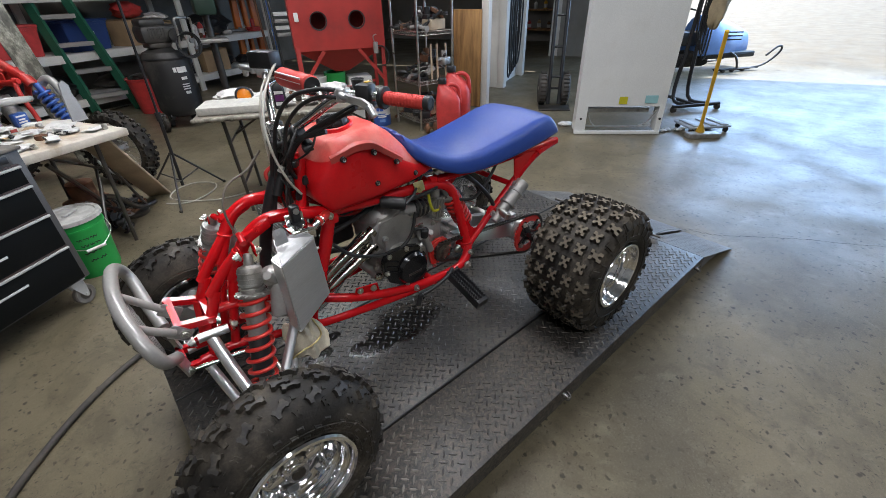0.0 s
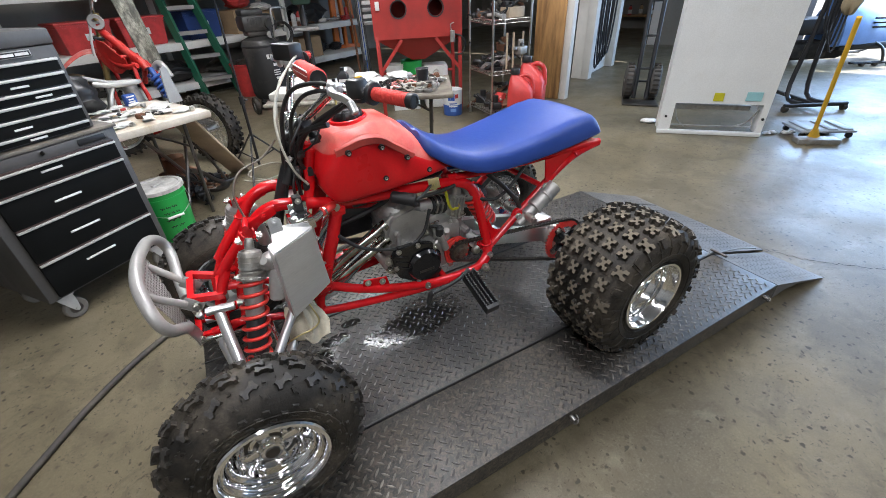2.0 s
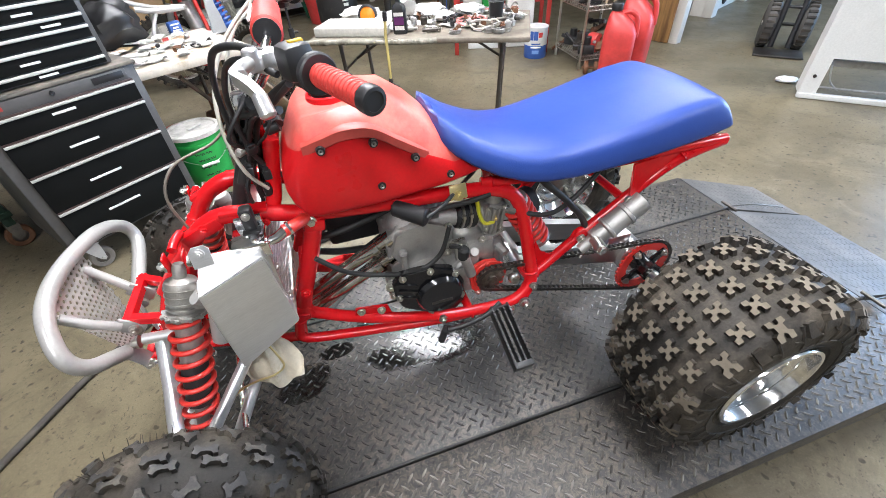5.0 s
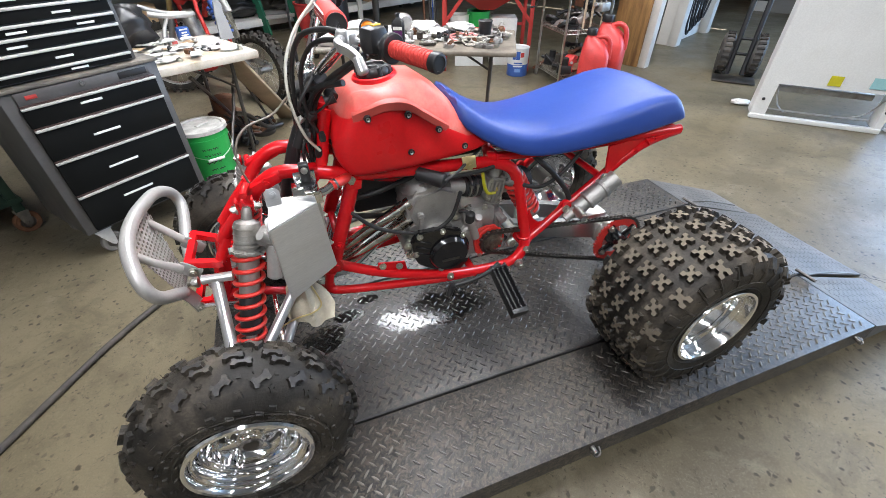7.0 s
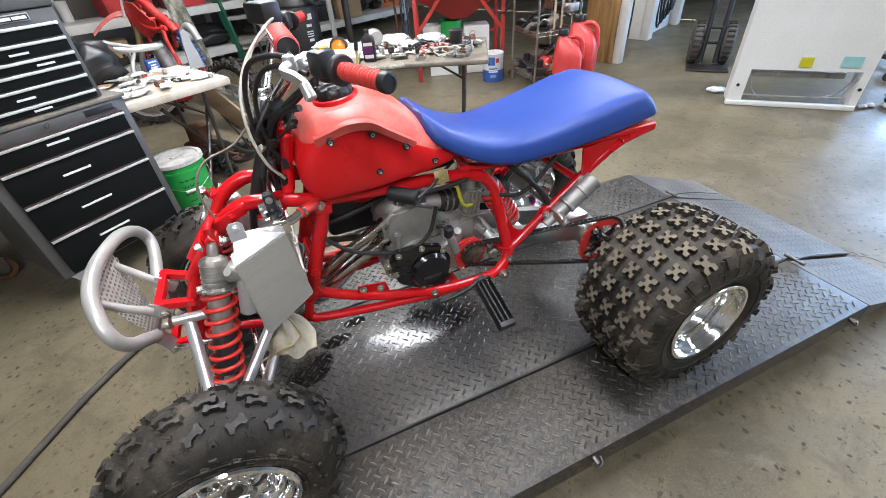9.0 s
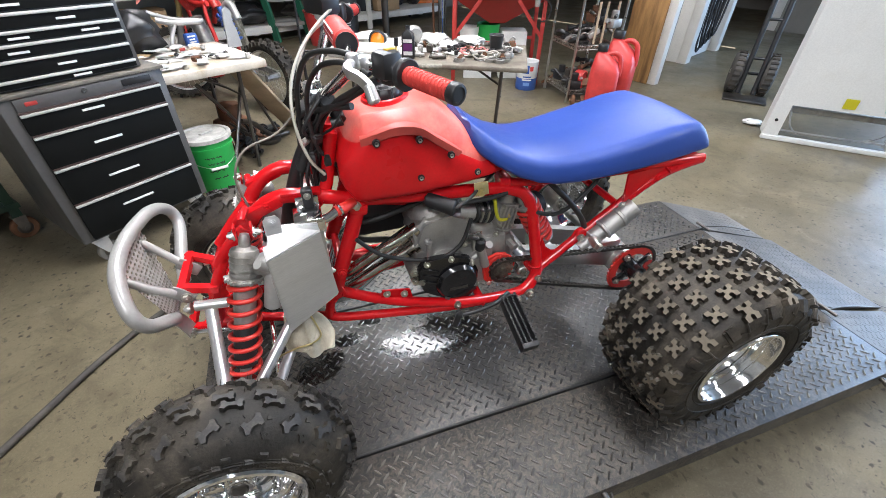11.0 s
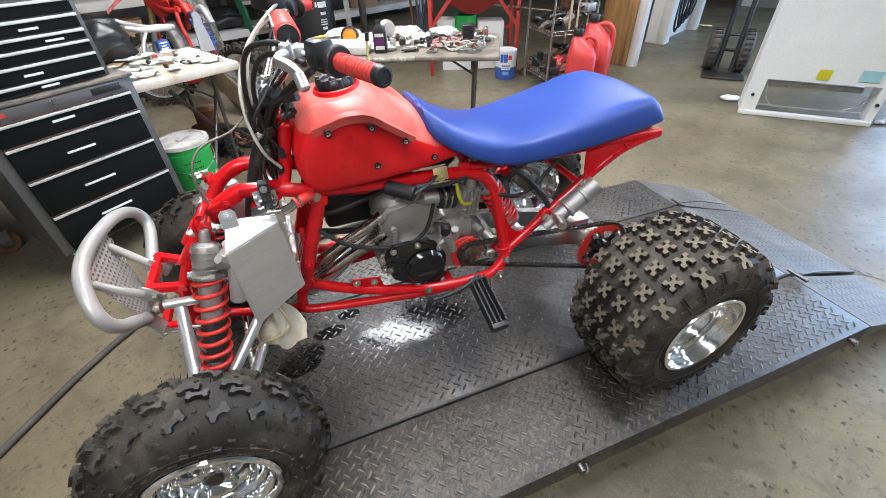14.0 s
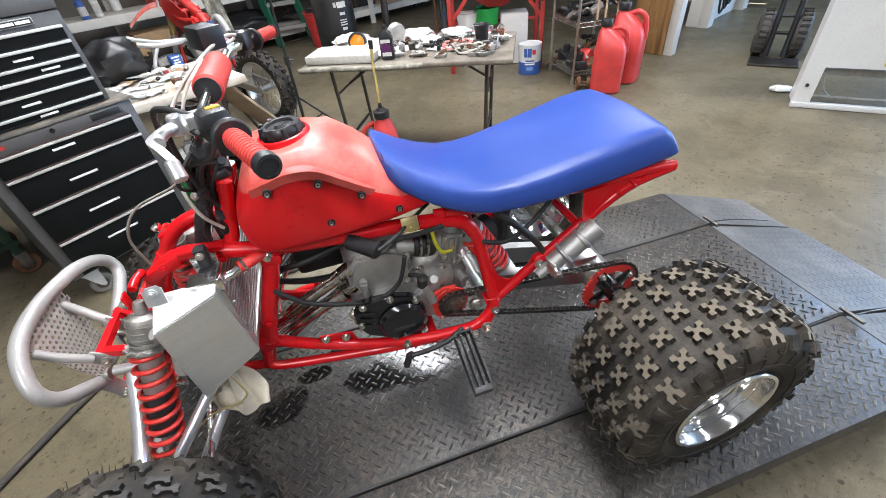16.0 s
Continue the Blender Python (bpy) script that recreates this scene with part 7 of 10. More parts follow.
def folding_table(label, L, Dp, H, thick, mat_):
    t = thing("folding_table", label, "table")
    b = B()
    box(b, (L / 2, Dp / 2, H - thick / 2), (L, Dp, thick), bevel=0.012)
    part("tabletop", b, mat_, t)
    for x in (0.16, L - 0.16):
        for y in (0.10, Dp - 0.10):
            b = B()
            cyl(b, (x, y, H - thick), (x + (0.03 if x < L / 2 else -0.03), y, 0.0), 0.0125, seg=12)
            part("leg", b, DARKSTEEL, t)
        s_ = 1 if x < L / 2 else -1
        for ends, r_ in (([(x + s_ * 0.02, 0.10, 0.22), (x + s_ * 0.02, Dp - 0.10, 0.22)], 0.010), ([(x, Dp / 2, H - thick - 0.18), (x + s_ * 0.30, Dp / 2, H - thick)], 0.008), ([(x, 0.10, H - thick - 0.18), (x, Dp - 0.10, H - thick - 0.18)], 0.008)):
            b = B()
            tube(b, ends, r_, 8)
            part("brace", b, DARKSTEEL, t)
    return t


GREYTOP = material("grimy_grey_table", (0.19, 0.165, 0.13), 0.6, var=0.25, scale=9, second=(0.10, 0.075, 0.055), patch=0.55, bump=0.15)
BT = frame_at((0.665, 2.685, 0), -27.3)      # back table: near edge runs from here
place(folding_table("grey-topped folding table covered in bike parts and papers", 1.34, 0.70, 0.74, 0.032, GREYTOP), BT)
WT = frame_at((0.325, 2.803, 0), 207.0) @ pose(0, -0.76, 0)
place(folding_table("stained white folding table beside the tool cabinet", 1.55, 0.76, 0.736, 0.05, TABLETOP), WT)

# green bucket
pail = thing("bucket", "bright green plastic bucket with a white lid and wire handle", "bucket")
b = B()
lathe(b, [(0.0, 0.0), (0.128, 0.0), (0.132, 0.01), (0.148, 0.30), (0.153, 0.30), (0.153, 0.315), (0.149, 0.315), (0.150, 0.345), (0.155, 0.345), (0.155, 0.362), (0.146, 0.362)], (0, 0, 0), (0, 0, 1), 40)
part("pail", b, GREEN, pail)
b = B()
lathe(b, [(0.0, 0.362), (0.130, 0.364), (0.136, 0.374), (0.150, 0.376), (0.158, 0.372), (0.160, 0.350), (0.157, 0.350), (0.155, 0.366), (0.0, 0.360)], (0, 0, 0), (0, 0, 1), 40)
box(b, (0.02, 0.0, 0.372), (0.10, 0.025, 0.012), rotz(30), 0.004)
part("lid", b, material("scuffed_lid", (0.52, 0.51, 0.48), 0.5, var=0.2, scale=14, second=(0.30, 0.29, 0.26), patch=0.55, bump=0.1), pail, "scuffed white lid")
b = B()
tube(b, [(-0.155, 0, 0.30), (-0.13, -0.10, 0.235), (0, -0.17, 0.19), (0.13, -0.10, 0.235), (0.155, 0, 0.30)], 0.0025, 6, 6)
part("handle", b, STEEL, pail, "thin wire handle")
b = B()
cyl(b, (-0.05, -0.168, 0.194), (0.05, -0.168, 0.194), 0.009, seg=10)
part("handle_grip", b, PLASTICWHITE, pail)
for row, (z_, segs) in enumerate(((0.255, ((-2.0, -1.82), (-1.78, -1.6), (-1.55, -1.3))), (0.215, ((-1.95, -1.7), (-1.65, -1.5), (-1.46, -1.25))), (0.165, ((-1.98, -1.55), (-1.48, -1.35))), (0.115, ((-1.9, -1.62), (-1.55, -1.28))))):
    for a0, a1 in segs:
        b = B()
        n_ = 7
        lo, hi = [], []
        rb = 0.1325 + (z_ - 0.01) * 0.055
        for k in range(n_):
            a = a0 + (a1 - a0) * k / (n_ - 1)
            zz = z_ + 0.006 * math.sin(k * 2.2 + row)
            lo.append(b.verts.new(((rb + 0.0008) * math.cos(a), (rb + 0.0008) * math.sin(a), zz - 0.004)))
            hi.append(b.verts.new(((rb + 0.0012) * math.cos(a), (rb + 0.0012) * math.sin(a), zz + 0.004)))
        for k in range(n_ - 1):
            b.faces.new((lo[k], lo[k + 1], hi[k + 1], hi[k]))
        part("marker_line", b, BLACK, pail, "dark marker bar")
place(pail, pose(-0.140, 2.58, 0, 0, 0, 20))

# white cooler cabinet
FR = frame_at((4.24, 2.045, 0), -46.4)
fr = thing("cooler_cabinet", "tall white enamelled cooler cabinet with an open base vent", "fridge")
FW, FD, FH = 0.92, 0.15, 2.0
b = B()
LS, RS_ = 0.115, 0.055
prism(b, [(0, 0.036), (LS, 0.036), (LS, 0.30), (FW - RS_, 0.30), (FW - RS_, 0.036), (FW, 0.036), (FW, FH), (0, FH)], FD, Matrix(((1, 0, 0, 0), (0, 0, 1, 0.02), (0, 1, 0, 0), (0, 0, 0, 1))))
part("body", b, WHITE, fr)
b = B()
box(b, (FW / 2, 0.03, 0.02), (FW, 0.05, 0.036), bevel=0.004)
part("sill", b, WHITE, fr)
b = B()
box(b, (FW / 2 + 0.02, 0.20, 0.235), (0.66, 0.10, 0.05), bevel=0.008)
tube(b, [(0.13, 0.05, 0.25), (0.18, 0.09, 0.12), (0.26, 0.12, 0.05)], 0.006, 8)
tube(b, [(FW - 0.07, 0.05, 0.25), (FW - 0.13, 0.09, 0.12), (FW - 0.24, 0.12, 0.06)], 0.006, 8)
tube(b, [(0.12, 0.10, 0.07), (0.45, 0.12, 0.062), (FW - 0.07, 0.10, 0.075)], 0.008, 8)
part("compressor_unit", b, CAST, fr, "grey struts in the open base")
b = B()
box(b, (0.47, 0.012, 0.365), (0.085, 0.004, 0.075))
part("sticker", b, material("yellow_sticker", (0.55, 0.50, 0.02), 0.5), fr, "small yellow sticker")
b = B()
box(b, (0.76, 0.012, 0.375), (0.13, 0.004, 0.080))
part("sticker", b, material("blue_sticker", (0.28, 0.52, 0.55), 0.5), fr, "pale blue sticker")
for x in (0.055, FW - 0.028):
    b = B()
    cyl(b, (x, 0.02, 0.17), (x, 0.008, 0.17), 0.012, seg=12)
    part("screw", b, BLACK, fr)
place(fr, FR)


def at(x, y, z=0.0, ang=0.0):
    return Matrix.Translation((x, y, z)) @ rotz(ang)


def rbox(u, v, z=0.0, ang=0.0):
    p = room(u, v, z)
    return Matrix.Translation(p) @ rotz(25 + ang)


# ---- wooden board and white trim at the partition's end ----
b = B()
box(b, (0, 0, 0.60), (0.40, 0.03, 1.19), bevel=0.004)
place(solid("wood_board", b, WOOD, "brown stained plywood board on the partition's end", "board"), at(4.365, 3.895, 0, -70))
b = B()
box(b, (0, 0, 1.7), (0.10, 0.10, 3.4), bevel=0.004)
place(solid("trim_post", b, TRIMWHITE, "white painted door-frame post", "trim", kind="structure"), at(4.515, 3.70, 0, -70))
for u, v in ((7.0, 1.60), (8.2, 1.60)):
    b = B()
    box(b, (0, 0, 1.7), (0.16, 0.12, 3.4), bevel=0.006)
    place(solid("trim_post", b, TRIMWHITE, "white painted wall post", "trim", kind="structure"), rbox(u, v))
# hoses hung in loops on the wall
for k in range(5):
    b = B()
    cx = room(7.34 + 0.05 * k, 1.58 - 0.02 * k)
    w, hgt, z0 = 0.16 + 0.02 * (k % 3), 1.45 + 0.15 * (k % 2), 0.10 + 0.05 * k
    ux = room(1, 0)
    tube(b, [cx + ux * (w * math.cos(a)) + Vector((0, 0, z0 + hgt / 2 + hgt / 2 * math.sin(a))) for a in (2 * math.pi * i / 14 for i in range(14))], 0.014, 8, 3, loop=True)
    solid("hose", b, HOSE, "black air hose hung in a long loop on the wall", "hose", group="hoses on the wall", angle=60)

# ---- hand truck ----
ht = thing("hand_truck", "black two-wheeled hand truck with pneumatic tyres leaning upright", "hand truck")
for x in (-0.125, 0.125):
    b = B()
    lathe(b, [(0.075, -0.04), (0.11, -0.05), (0.15, -0.045), (0.172, -0.025), (0.176, 0.0), (0.172, 0.025), (0.15, 0.045), (0.11, 0.05), (0.075, 0.04)], (x, 0, 0.176), (1, 0, 0), 32, closed=True)
    ty = part("wheel", b, material("dusty_grey_tyre", (0.075, 0.070, 0.064), 0.8, var=0.25, scale=12, bump=0.3), ht, "dusty pneumatic tyre")
    b = B()
    for k in range(24):
        a0 = k * math.pi / 12
        box(b, (0, 0, 0), (0.06, 0.018, 0.010), Matrix.Translation((x, 0.176 * math.cos(a0), 0.176 + 0.176 * math.sin(a0))) @ Matrix.Rotation(a0 - math.pi / 2, 4, "X"))
    tagged(part("tread_block", b, RUBBER, ty), "rubber tread blocks", kind="stuff")
    b = B()
    cyl(b, (x - 0.03, 0, 0.176), (x + 0.03, 0, 0.176), 0.074, seg=20)
    cyl(b, (x - 0.05, 0, 0.176), (x + 0.05, 0, 0.176), 0.02, seg=14)
    part("hub", b, CAST, ty)
for x in (-0.06, 0.06):
    b = B()
    tube(b, [(x, -0.14, 0.03), (x, -0.10, 0.30), (x, 0.02, 1.15), (x * 0.9, 0.06, 1.32), (0, 0.07, 1.38)], 0.021, 10)
    part("rail", b, BLACK, ht)
for z in (0.32, 0.62, 0.92):
    b = B()
    cyl(b, (-0.06, -0.10 + (z - 0.3) * 0.14, z), (0.06, -0.10 + (z - 0.3) * 0.14, z), 0.012, seg=10)
    part("cross_bar", b, BLACK, ht)
b = B()
cyl(b, (-0.17, 0, 0.176), (0.17, 0, 0.176), 0.013, seg=10)
part("axle", b, BLACK, ht)
b = B()
box(b, (0, -0.24, 0.012), (0.34, 0.22, 0.012), bevel=0.003)
part("toe_plate", b, DARKSTEEL, ht)
place(ht, at(5.26, 3.09, 0, -49) @ Matrix.Scale(1.2, 4))

# ---- wire rack with parts on it ----
rk = thing("wire_rack", "chrome wire shelving rack holding worn machine parts", "shelf rack")
RW, RD, RH = 0.46, 0.54, 1.62
for x in (0, RW):
    for y in (0, RD):
        b = B()
        cyl(b, (x, y, 0.06), (x, y, RH), 0.0125, seg=12)
        cyl(b, (x, y, 0.0), (x, y, 0.06), 0.018, seg=12)
        for k in range(20):
            cyl(b, (x, y, 0.12 + k * 0.075), (x, y, 0.125 + k * 0.075), 0.0140, seg=12)
        part("post", b, STEEL, rk)
SHELVES = (0.12, 0.54, 1.04, 1.50)
for z in SHELVES:
    b = B()
    for dz in (0.0, 0.035):
        for p, q in (((0, 0), (RW, 0)), ((RW, 0), (RW, RD)), ((RW, RD), (0, RD)), ((0, RD), (0, 0))):
            cyl(b, (*p, z - dz), (*q, z - dz), 0.0040, seg=6)
    for k in range(1, 22):
        cyl(b, (RW * k / 22, 0, z), (RW * k / 22, RD, z), 0.0022, seg=5)
    for k in range(14):
        for x0, y0, ux_, uy_ in ((0, 0, RW / 14, 0), (0, 0, 0, RD / 14)):
            cyl(b, (x0 + ux_ * k, y0 + uy_ * k, z), (x0 + ux_ * (k + 0.5), y0 + uy_ * (k + 0.5), z - 0.035), 0.0022, seg=5)
            cyl(b, (x0 + ux_ * (k + 0.5), y0 + uy_ * (k + 0.5), z - 0.035), (x0 + ux_ * (k + 1), y0 + uy_ * (k + 1), z), 0.0022, seg=5)
    part("shelf", b, STEEL, rk, "chrome wire shelf")
RKM = at(3.135, 3.40, 0, 0) @ rotz(-6)
place(rk, RKM)

rng = random.Random(11)


def machine_part(i, mats=None, big=1.0):
    """A worn casting, shaft, ring or housing, each of its own shape."""
    b = B()
    kind = i % 6
    if kind == 0:
        box(b, (0, 0, 0.04), (0.13 * big, 0.09 * big, 0.08), bevel=0.015)
        cyl(b, (0, 0, 0.05), (0, 0, 0.13 * big), 0.035, seg=16, lip=0.004)
        cyl(b, (-0.05, 0, 0.06), (-0.11 * big, 0, 0.07), 0.018, seg=12)
        nm, lab = "engine_casting", "worn cast engine housing"
    elif kind == 1:
        lathe(b, [(0.02, 0), (0.075 * big, 0), (0.08 * big, 0.01), (0.08 * big, 0.03), (0.06 * big, 0.036), (0.03, 0.05), (0.02, 0.05)], (0, 0, 0), (0, 0, 1), 24, closed=True)
        nm, lab = "flywheel", "dark steel flywheel ring"
    elif kind == 2:
        tube(b, [(-0.12 * big, 0, 0.03), (-0.03, 0.03, 0.05), (0.05, -0.02, 0.04), (0.13 * big, 0.02, 0.03)], 0.018, 10)
        cyl(b, (-0.12 * big, 0, 0.03), (-0.15 * big, 0, 0.03), 0.028, seg=14)
        nm, lab = "exhaust_elbow", "bent dirty metal pipe"
    elif kind == 3:
        cyl(b, (-0.14 * big, 0, 0.025), (0.14 * big, 0, 0.025), 0.016, seg=12)
        cyl(b, (-0.04, 0, 0.025), (0.02, 0, 0.025), 0.025, seg=16)
        for k in range(5):
            cyl(b, (0.05 + 0.012 * k, 0, 0.025), (0.056 + 0.012 * k, 0, 0.025), 0.024, seg=16)
        nm, lab = "gear_shaft", "steel shaft with small gears"
    elif kind == 4:
        for k in range(3):
            lathe(b, [(0.030, 0.012 * k), (0.055, 0.012 * k), (0.055, 0.012 * k + 0.008), (0.030, 0.012 * k + 0.008)], (0.006 * k, 0.004 * k, 0), (0, 0, 1), 22, closed=True)
        nm, lab = "clutch_plate", "short stack of clutch plates"
    else:
        box(b, (0, 0, 0.025), (0.10 * big, 0.07 * big, 0.05), bevel=0.008)
        tube(b, [(0.04, 0.02, 0.045), (0.08, 0.03, 0.09), (0.12, 0.0, 0.07)], 0.008, 8)
        cyl(b, (-0.03, 0, 0.05), (-0.03, 0, 0.075), 0.02, seg=12)
        nm, lab = "carburettor_body", "old carburettor body with a hose stub"
    m_ = (mats or [CAST, DARKSTEEL, RUST, BLACK, STEEL, CAST])[(i * 5 + i // 6) % (len(mats) if mats else 6)]
    return solid(nm, b, m_, lab + " lying among others", "machine part", group="loose parts")


for si, z in enumerate(SHELVES[:3]):
    for k in range(16):
        o = machine_part(si * 16 + k, [BLACK, DARKSTEEL, BLACK, CAST, BLACK, RUST], big=1.15)
        place(o, RKM @ pose(0.09 + 0.14 * (k % 3) + rng.uniform(-0.02, 0.02), 0.07 + 0.08 * (k // 3) + rng.uniform(-0.02, 0.02), z + 0.004 + 0.07 * (k % 3), 0, 35 * (k % 2), rng.uniform(0, 360)))
b = B()
lathe(b, [(0.0, -0.05), (0.07, -0.05), (0.078, -0.04), (0.078, 0.04), (0.07, 0.05), (0.0, 0.05)], (0, 0, 0), (0, 1, 0), 22)
box(b, (0.0, 0, -0.06), (0.16, 0.12, 0.05), bevel=0.012)
place(solid("starter_housing", b, CANRED, "dusty red engine shroud on the wire rack", "machine part"), RKM @ pose(0.17, 0.10, 0.215, 0, 0, 30))
for x in (0.10, 0.18, 0.30):
    b = B()
    cyl(b, (0, 0, 0), (0.01, 0.02, 0.36), 0.012, seg=10)
    place(solid("wooden_stick", b, RAMPWOOD, "pale wooden tool handle standing on the rack", "stick", group="sticks on the rack"), RKM @ pose(x + 0.1, 0.04, 0.546, 0, 0, 0))
b = B()
box(b, (0, 0, 0.05), (0.22, 0.14, 0.10), bevel=0.003)
place(solid("wooden_block", b, RAMPWOOD, "pale wooden block on the rack's shelf", "block"), RKM @ pose(0.30, 0.12, 1.046, 0, 0, 12))
# small roller by the rack
b = B()
for yy in (-0.045, 0.045):
    lathe(b, [(0.012, yy - 0.018), (0.055, yy - 0.018), (0.060, yy), (0.055, yy + 0.018), (0.012, yy + 0.018)], (0, 0, 0.06), (0, 1, 0), 22, closed=True)
cyl(b, (0, -0.08, 0.06), (0, 0.08, 0.06), 0.012, seg=10)
place(solid("caster_roller", b, RUST, "pair of worn brown caster wheels on the floor", "caster"), at(3.16, 3.25, 0, 60))


# ---- petrol jugs ----
def petrol_jug():
    t = thing("petrol_jug", "red plastic utility jug with a black screw cap", "fuel jug", group="fuel jugs")
    b = B()
    rows = []
    for z, w, d, x0 in ((0.0, 0.10, 0.095, 0), (0.012, 0.118, 0.112, 0), (0.20, 0.122, 0.115, 0), (0.33, 0.120, 0.113, 0), (0.40, 0.100, 0.095, -0.012), (0.455, 0.062, 0.062, -0.04), (0.475, 0.036, 0.036, -0.055), (0.490, 0.034, 0.034, -0.055)):
        row = []
        for i in range(28):
            a = 2 * math.pi * i / 28
            c, s_ = math.cos(a), math.sin(a)
            e = 0.45 if z < 0.4 else 0.8
            row.append((x0 + math.copysign(abs(c) ** e, c) * w, math.copysign(abs(s_) ** e, s_) * d, z))
        rows.append(row)
    loft(b, rows)
    part("body", b, CANRED, t)
    b = B()
    tube(b, [(-0.02, 0, 0.455), (0.045, 0, 0.475), (0.095, 0, 0.445), (0.112, 0, 0.38), (0.116, 0, 0.30)], 0.019, 12)
    part("handle", b, CANRED, t)
    b = B()
    lathe(b, [(0.0, 0.0), (0.041, 0.0), (0.043, 0.006), (0.043, 0.045), (0.038, 0.052), (0.0, 0.052)], (-0.055, 0, 0.484), (0, 0, 1), 24)
    part("cap", b, BLACK, t, "black screw cap")
    return t


j1 = petrol_jug()
place(j1, at(3.31, 3.12, 0, -40) @ Matrix.Scale(1.12, 4))
copy_thing(j1, at(3.60, 3.28, 0, -52) @ Matrix.Scale(1.12, 4))

# ---- fuel pail ----
pl = thing("fuel_pail", "white and blue metal fuel pail with a plain emblem", "pail")
b = B()
lathe(b, [(0.0, 0.0), (0.134, 0.0), (0.138, 0.006), (0.138, 0.150), (0.1382, 0.150)], (0, 0, 0), (0, 0, 1), 40)
part("lower_band", b, BLUEPAINT, pl, "dark blue lower band")
b = B()
lathe(b, [(0.137, 0.150), (0.138, 0.152), (0.138, 0.335), (0.141, 0.340), (0.141, 0.352), (0.136, 0.354), (0.130, 0.346), (0.0, 0.346)], (0, 0, 0), (0, 0, 1), 40)
part("pail_body", b, WHITE, pl)


def on_drum(r, a0, a1, z0, z1, n=10):
    bb = B()
    for i in range(n):
        q = [(r, a0 + (a1 - a0) * (i + k) / n, z) for k, z in ((0, z0), (1, z0), (1, z1), (0, z1))]
        bb.faces.new([bb.verts.new((rr * math.cos(a), rr * math.sin(a), z)) for rr, a, z in q])
    bmesh.ops.remove_doubles(bb, verts=bb.verts, dist=0.0005)
    return bb


for a0, a1, z0, z1, m_ in ((-2.25, -1.95, 0.215, 0.315, BLUEPAINT), (-1.92, -1.55, 0.215, 0.315, BLUEPAINT), (-1.50, -1.15, 0.245, 0.300, CANRED), (-2.1, -1.3, 0.165, 0.180, BLUEPAINT), (-2.15, -1.25, 0.125, 0.143, PLASTICWHITE), (-2.0, -1.4, 0.06, 0.10, PALEBLUE)):
    part("emblem", on_drum(0.1395, a0, a1, z0, z1), m_, pl, "plain printed shape")
place(pl, at(2.975, 4.0, 0, -20) @ Matrix.Scale(0.84, 4))

# ---- sandblast cabinet ----
CB = at(3.16, 4.05, 0, -22) @ pose(-1.02, 0, 0)
cab = thing("blast_cabinet", "red enamelled sandblasting cabinet with two arm holes on braced legs", "blast cabinet")
CW, CD, Z0, Z1 = 1.02, 0.62, 0.86, 1.52
b = B()
HOLES = [(0.30, 1.155), (0.72, 1.155)]
HR = 0.083
# front panel cut round the two holes
SEG = 24


def panel_with_holes(bb, x0, x1, z0, z1, y, holes, r):
    mids = [(x0 if i == 0 else (holes[i - 1][0] + holes[i][0]) / 2, x1 if i == len(holes) - 1 else (holes[i][0] + holes[i + 1][0]) / 2, h_) for i, h_ in enumerate(holes)]
    for xa, xb, (hx, hz) in mids:
        outer, inner, back = [], [], []
        for k in range(SEG):
            a = 2 * math.pi * k / SEG + math.pi / SEG
            c, s_ = math.cos(a), math.sin(a)
            sx = (xb - hx if c > 0 else hx - xa) / abs(c)
            sz = (z1 - hz if s_ > 0 else hz - z0) / abs(s_)
            m_ = min(sx, sz)
            outer.append(bb.verts.new((hx + c * m_, y, hz + s_ * m_)))
            inner.append(bb.verts.new((hx + c * r, y, hz + s_ * r)))
            back.append(bb.verts.new((hx + c * r, y + 0.06, hz + s_ * r)))
        for k in range(SEG):
            n = (k + 1) % SEG
            bb.faces.new((outer[k], outer[n], inner[n], inner[k]))
            bb.faces.new((inner[k], inner[n], back[n], back[k]))
        for cx_, cz_ in ((xa, z0), (xb, z0), (xb, z1), (xa, z1)):
            near = sorted(outer, key=lambda v: (v.co.x - cx_) ** 2 + (v.co.z - cz_) ** 2)[:2]
            if (near[0].co - Vector((cx_, y, cz_))).length > 1e-4:
                bb.faces.new((near[0], near[1], bb.verts.new((cx_, y, cz_))))


panel_with_holes(b, 0, CW, Z0, Z1, 0, HOLES, HR)
box(b, (CW / 2, CD / 2 + 0.06, (Z0 + Z1) / 2), (CW - 0.02, 0.01, Z1 - Z0))
for x in (0.005, CW - 0.005):
    box(b, (x, CD / 2, (Z0 + Z1) / 2), (0.010, CD - 0.004, Z1 - Z0))
box(b, (CW / 2, CD / 2, Z1), (CW, CD, 0.012))
box(b, (CW / 2, CD, (Z0 + Z1) / 2), (CW, 0.01, Z1 - Z0))
body = part("cabinet_body", b, DULLRED, cab, angle=30)
b = B()
top_, low_ = [(0.02, 0.02, Z0), (CW - 0.02, 0.02, Z0), (CW - 0.02, CD - 0.02, Z0), (0.02, CD - 0.02, Z0)], [(CW / 2 - 0.08, CD / 2 - 0.08, 0.60), (CW / 2 + 0.08, CD / 2 - 0.08, 0.60), (CW / 2 + 0.08, CD / 2 + 0.08, 0.60), (CW / 2 - 0.08, CD / 2 + 0.08, 0.60)]
loft(b, [top_, low_])
part("hopper", b, DULLRED, cab, "tapering red hopper")
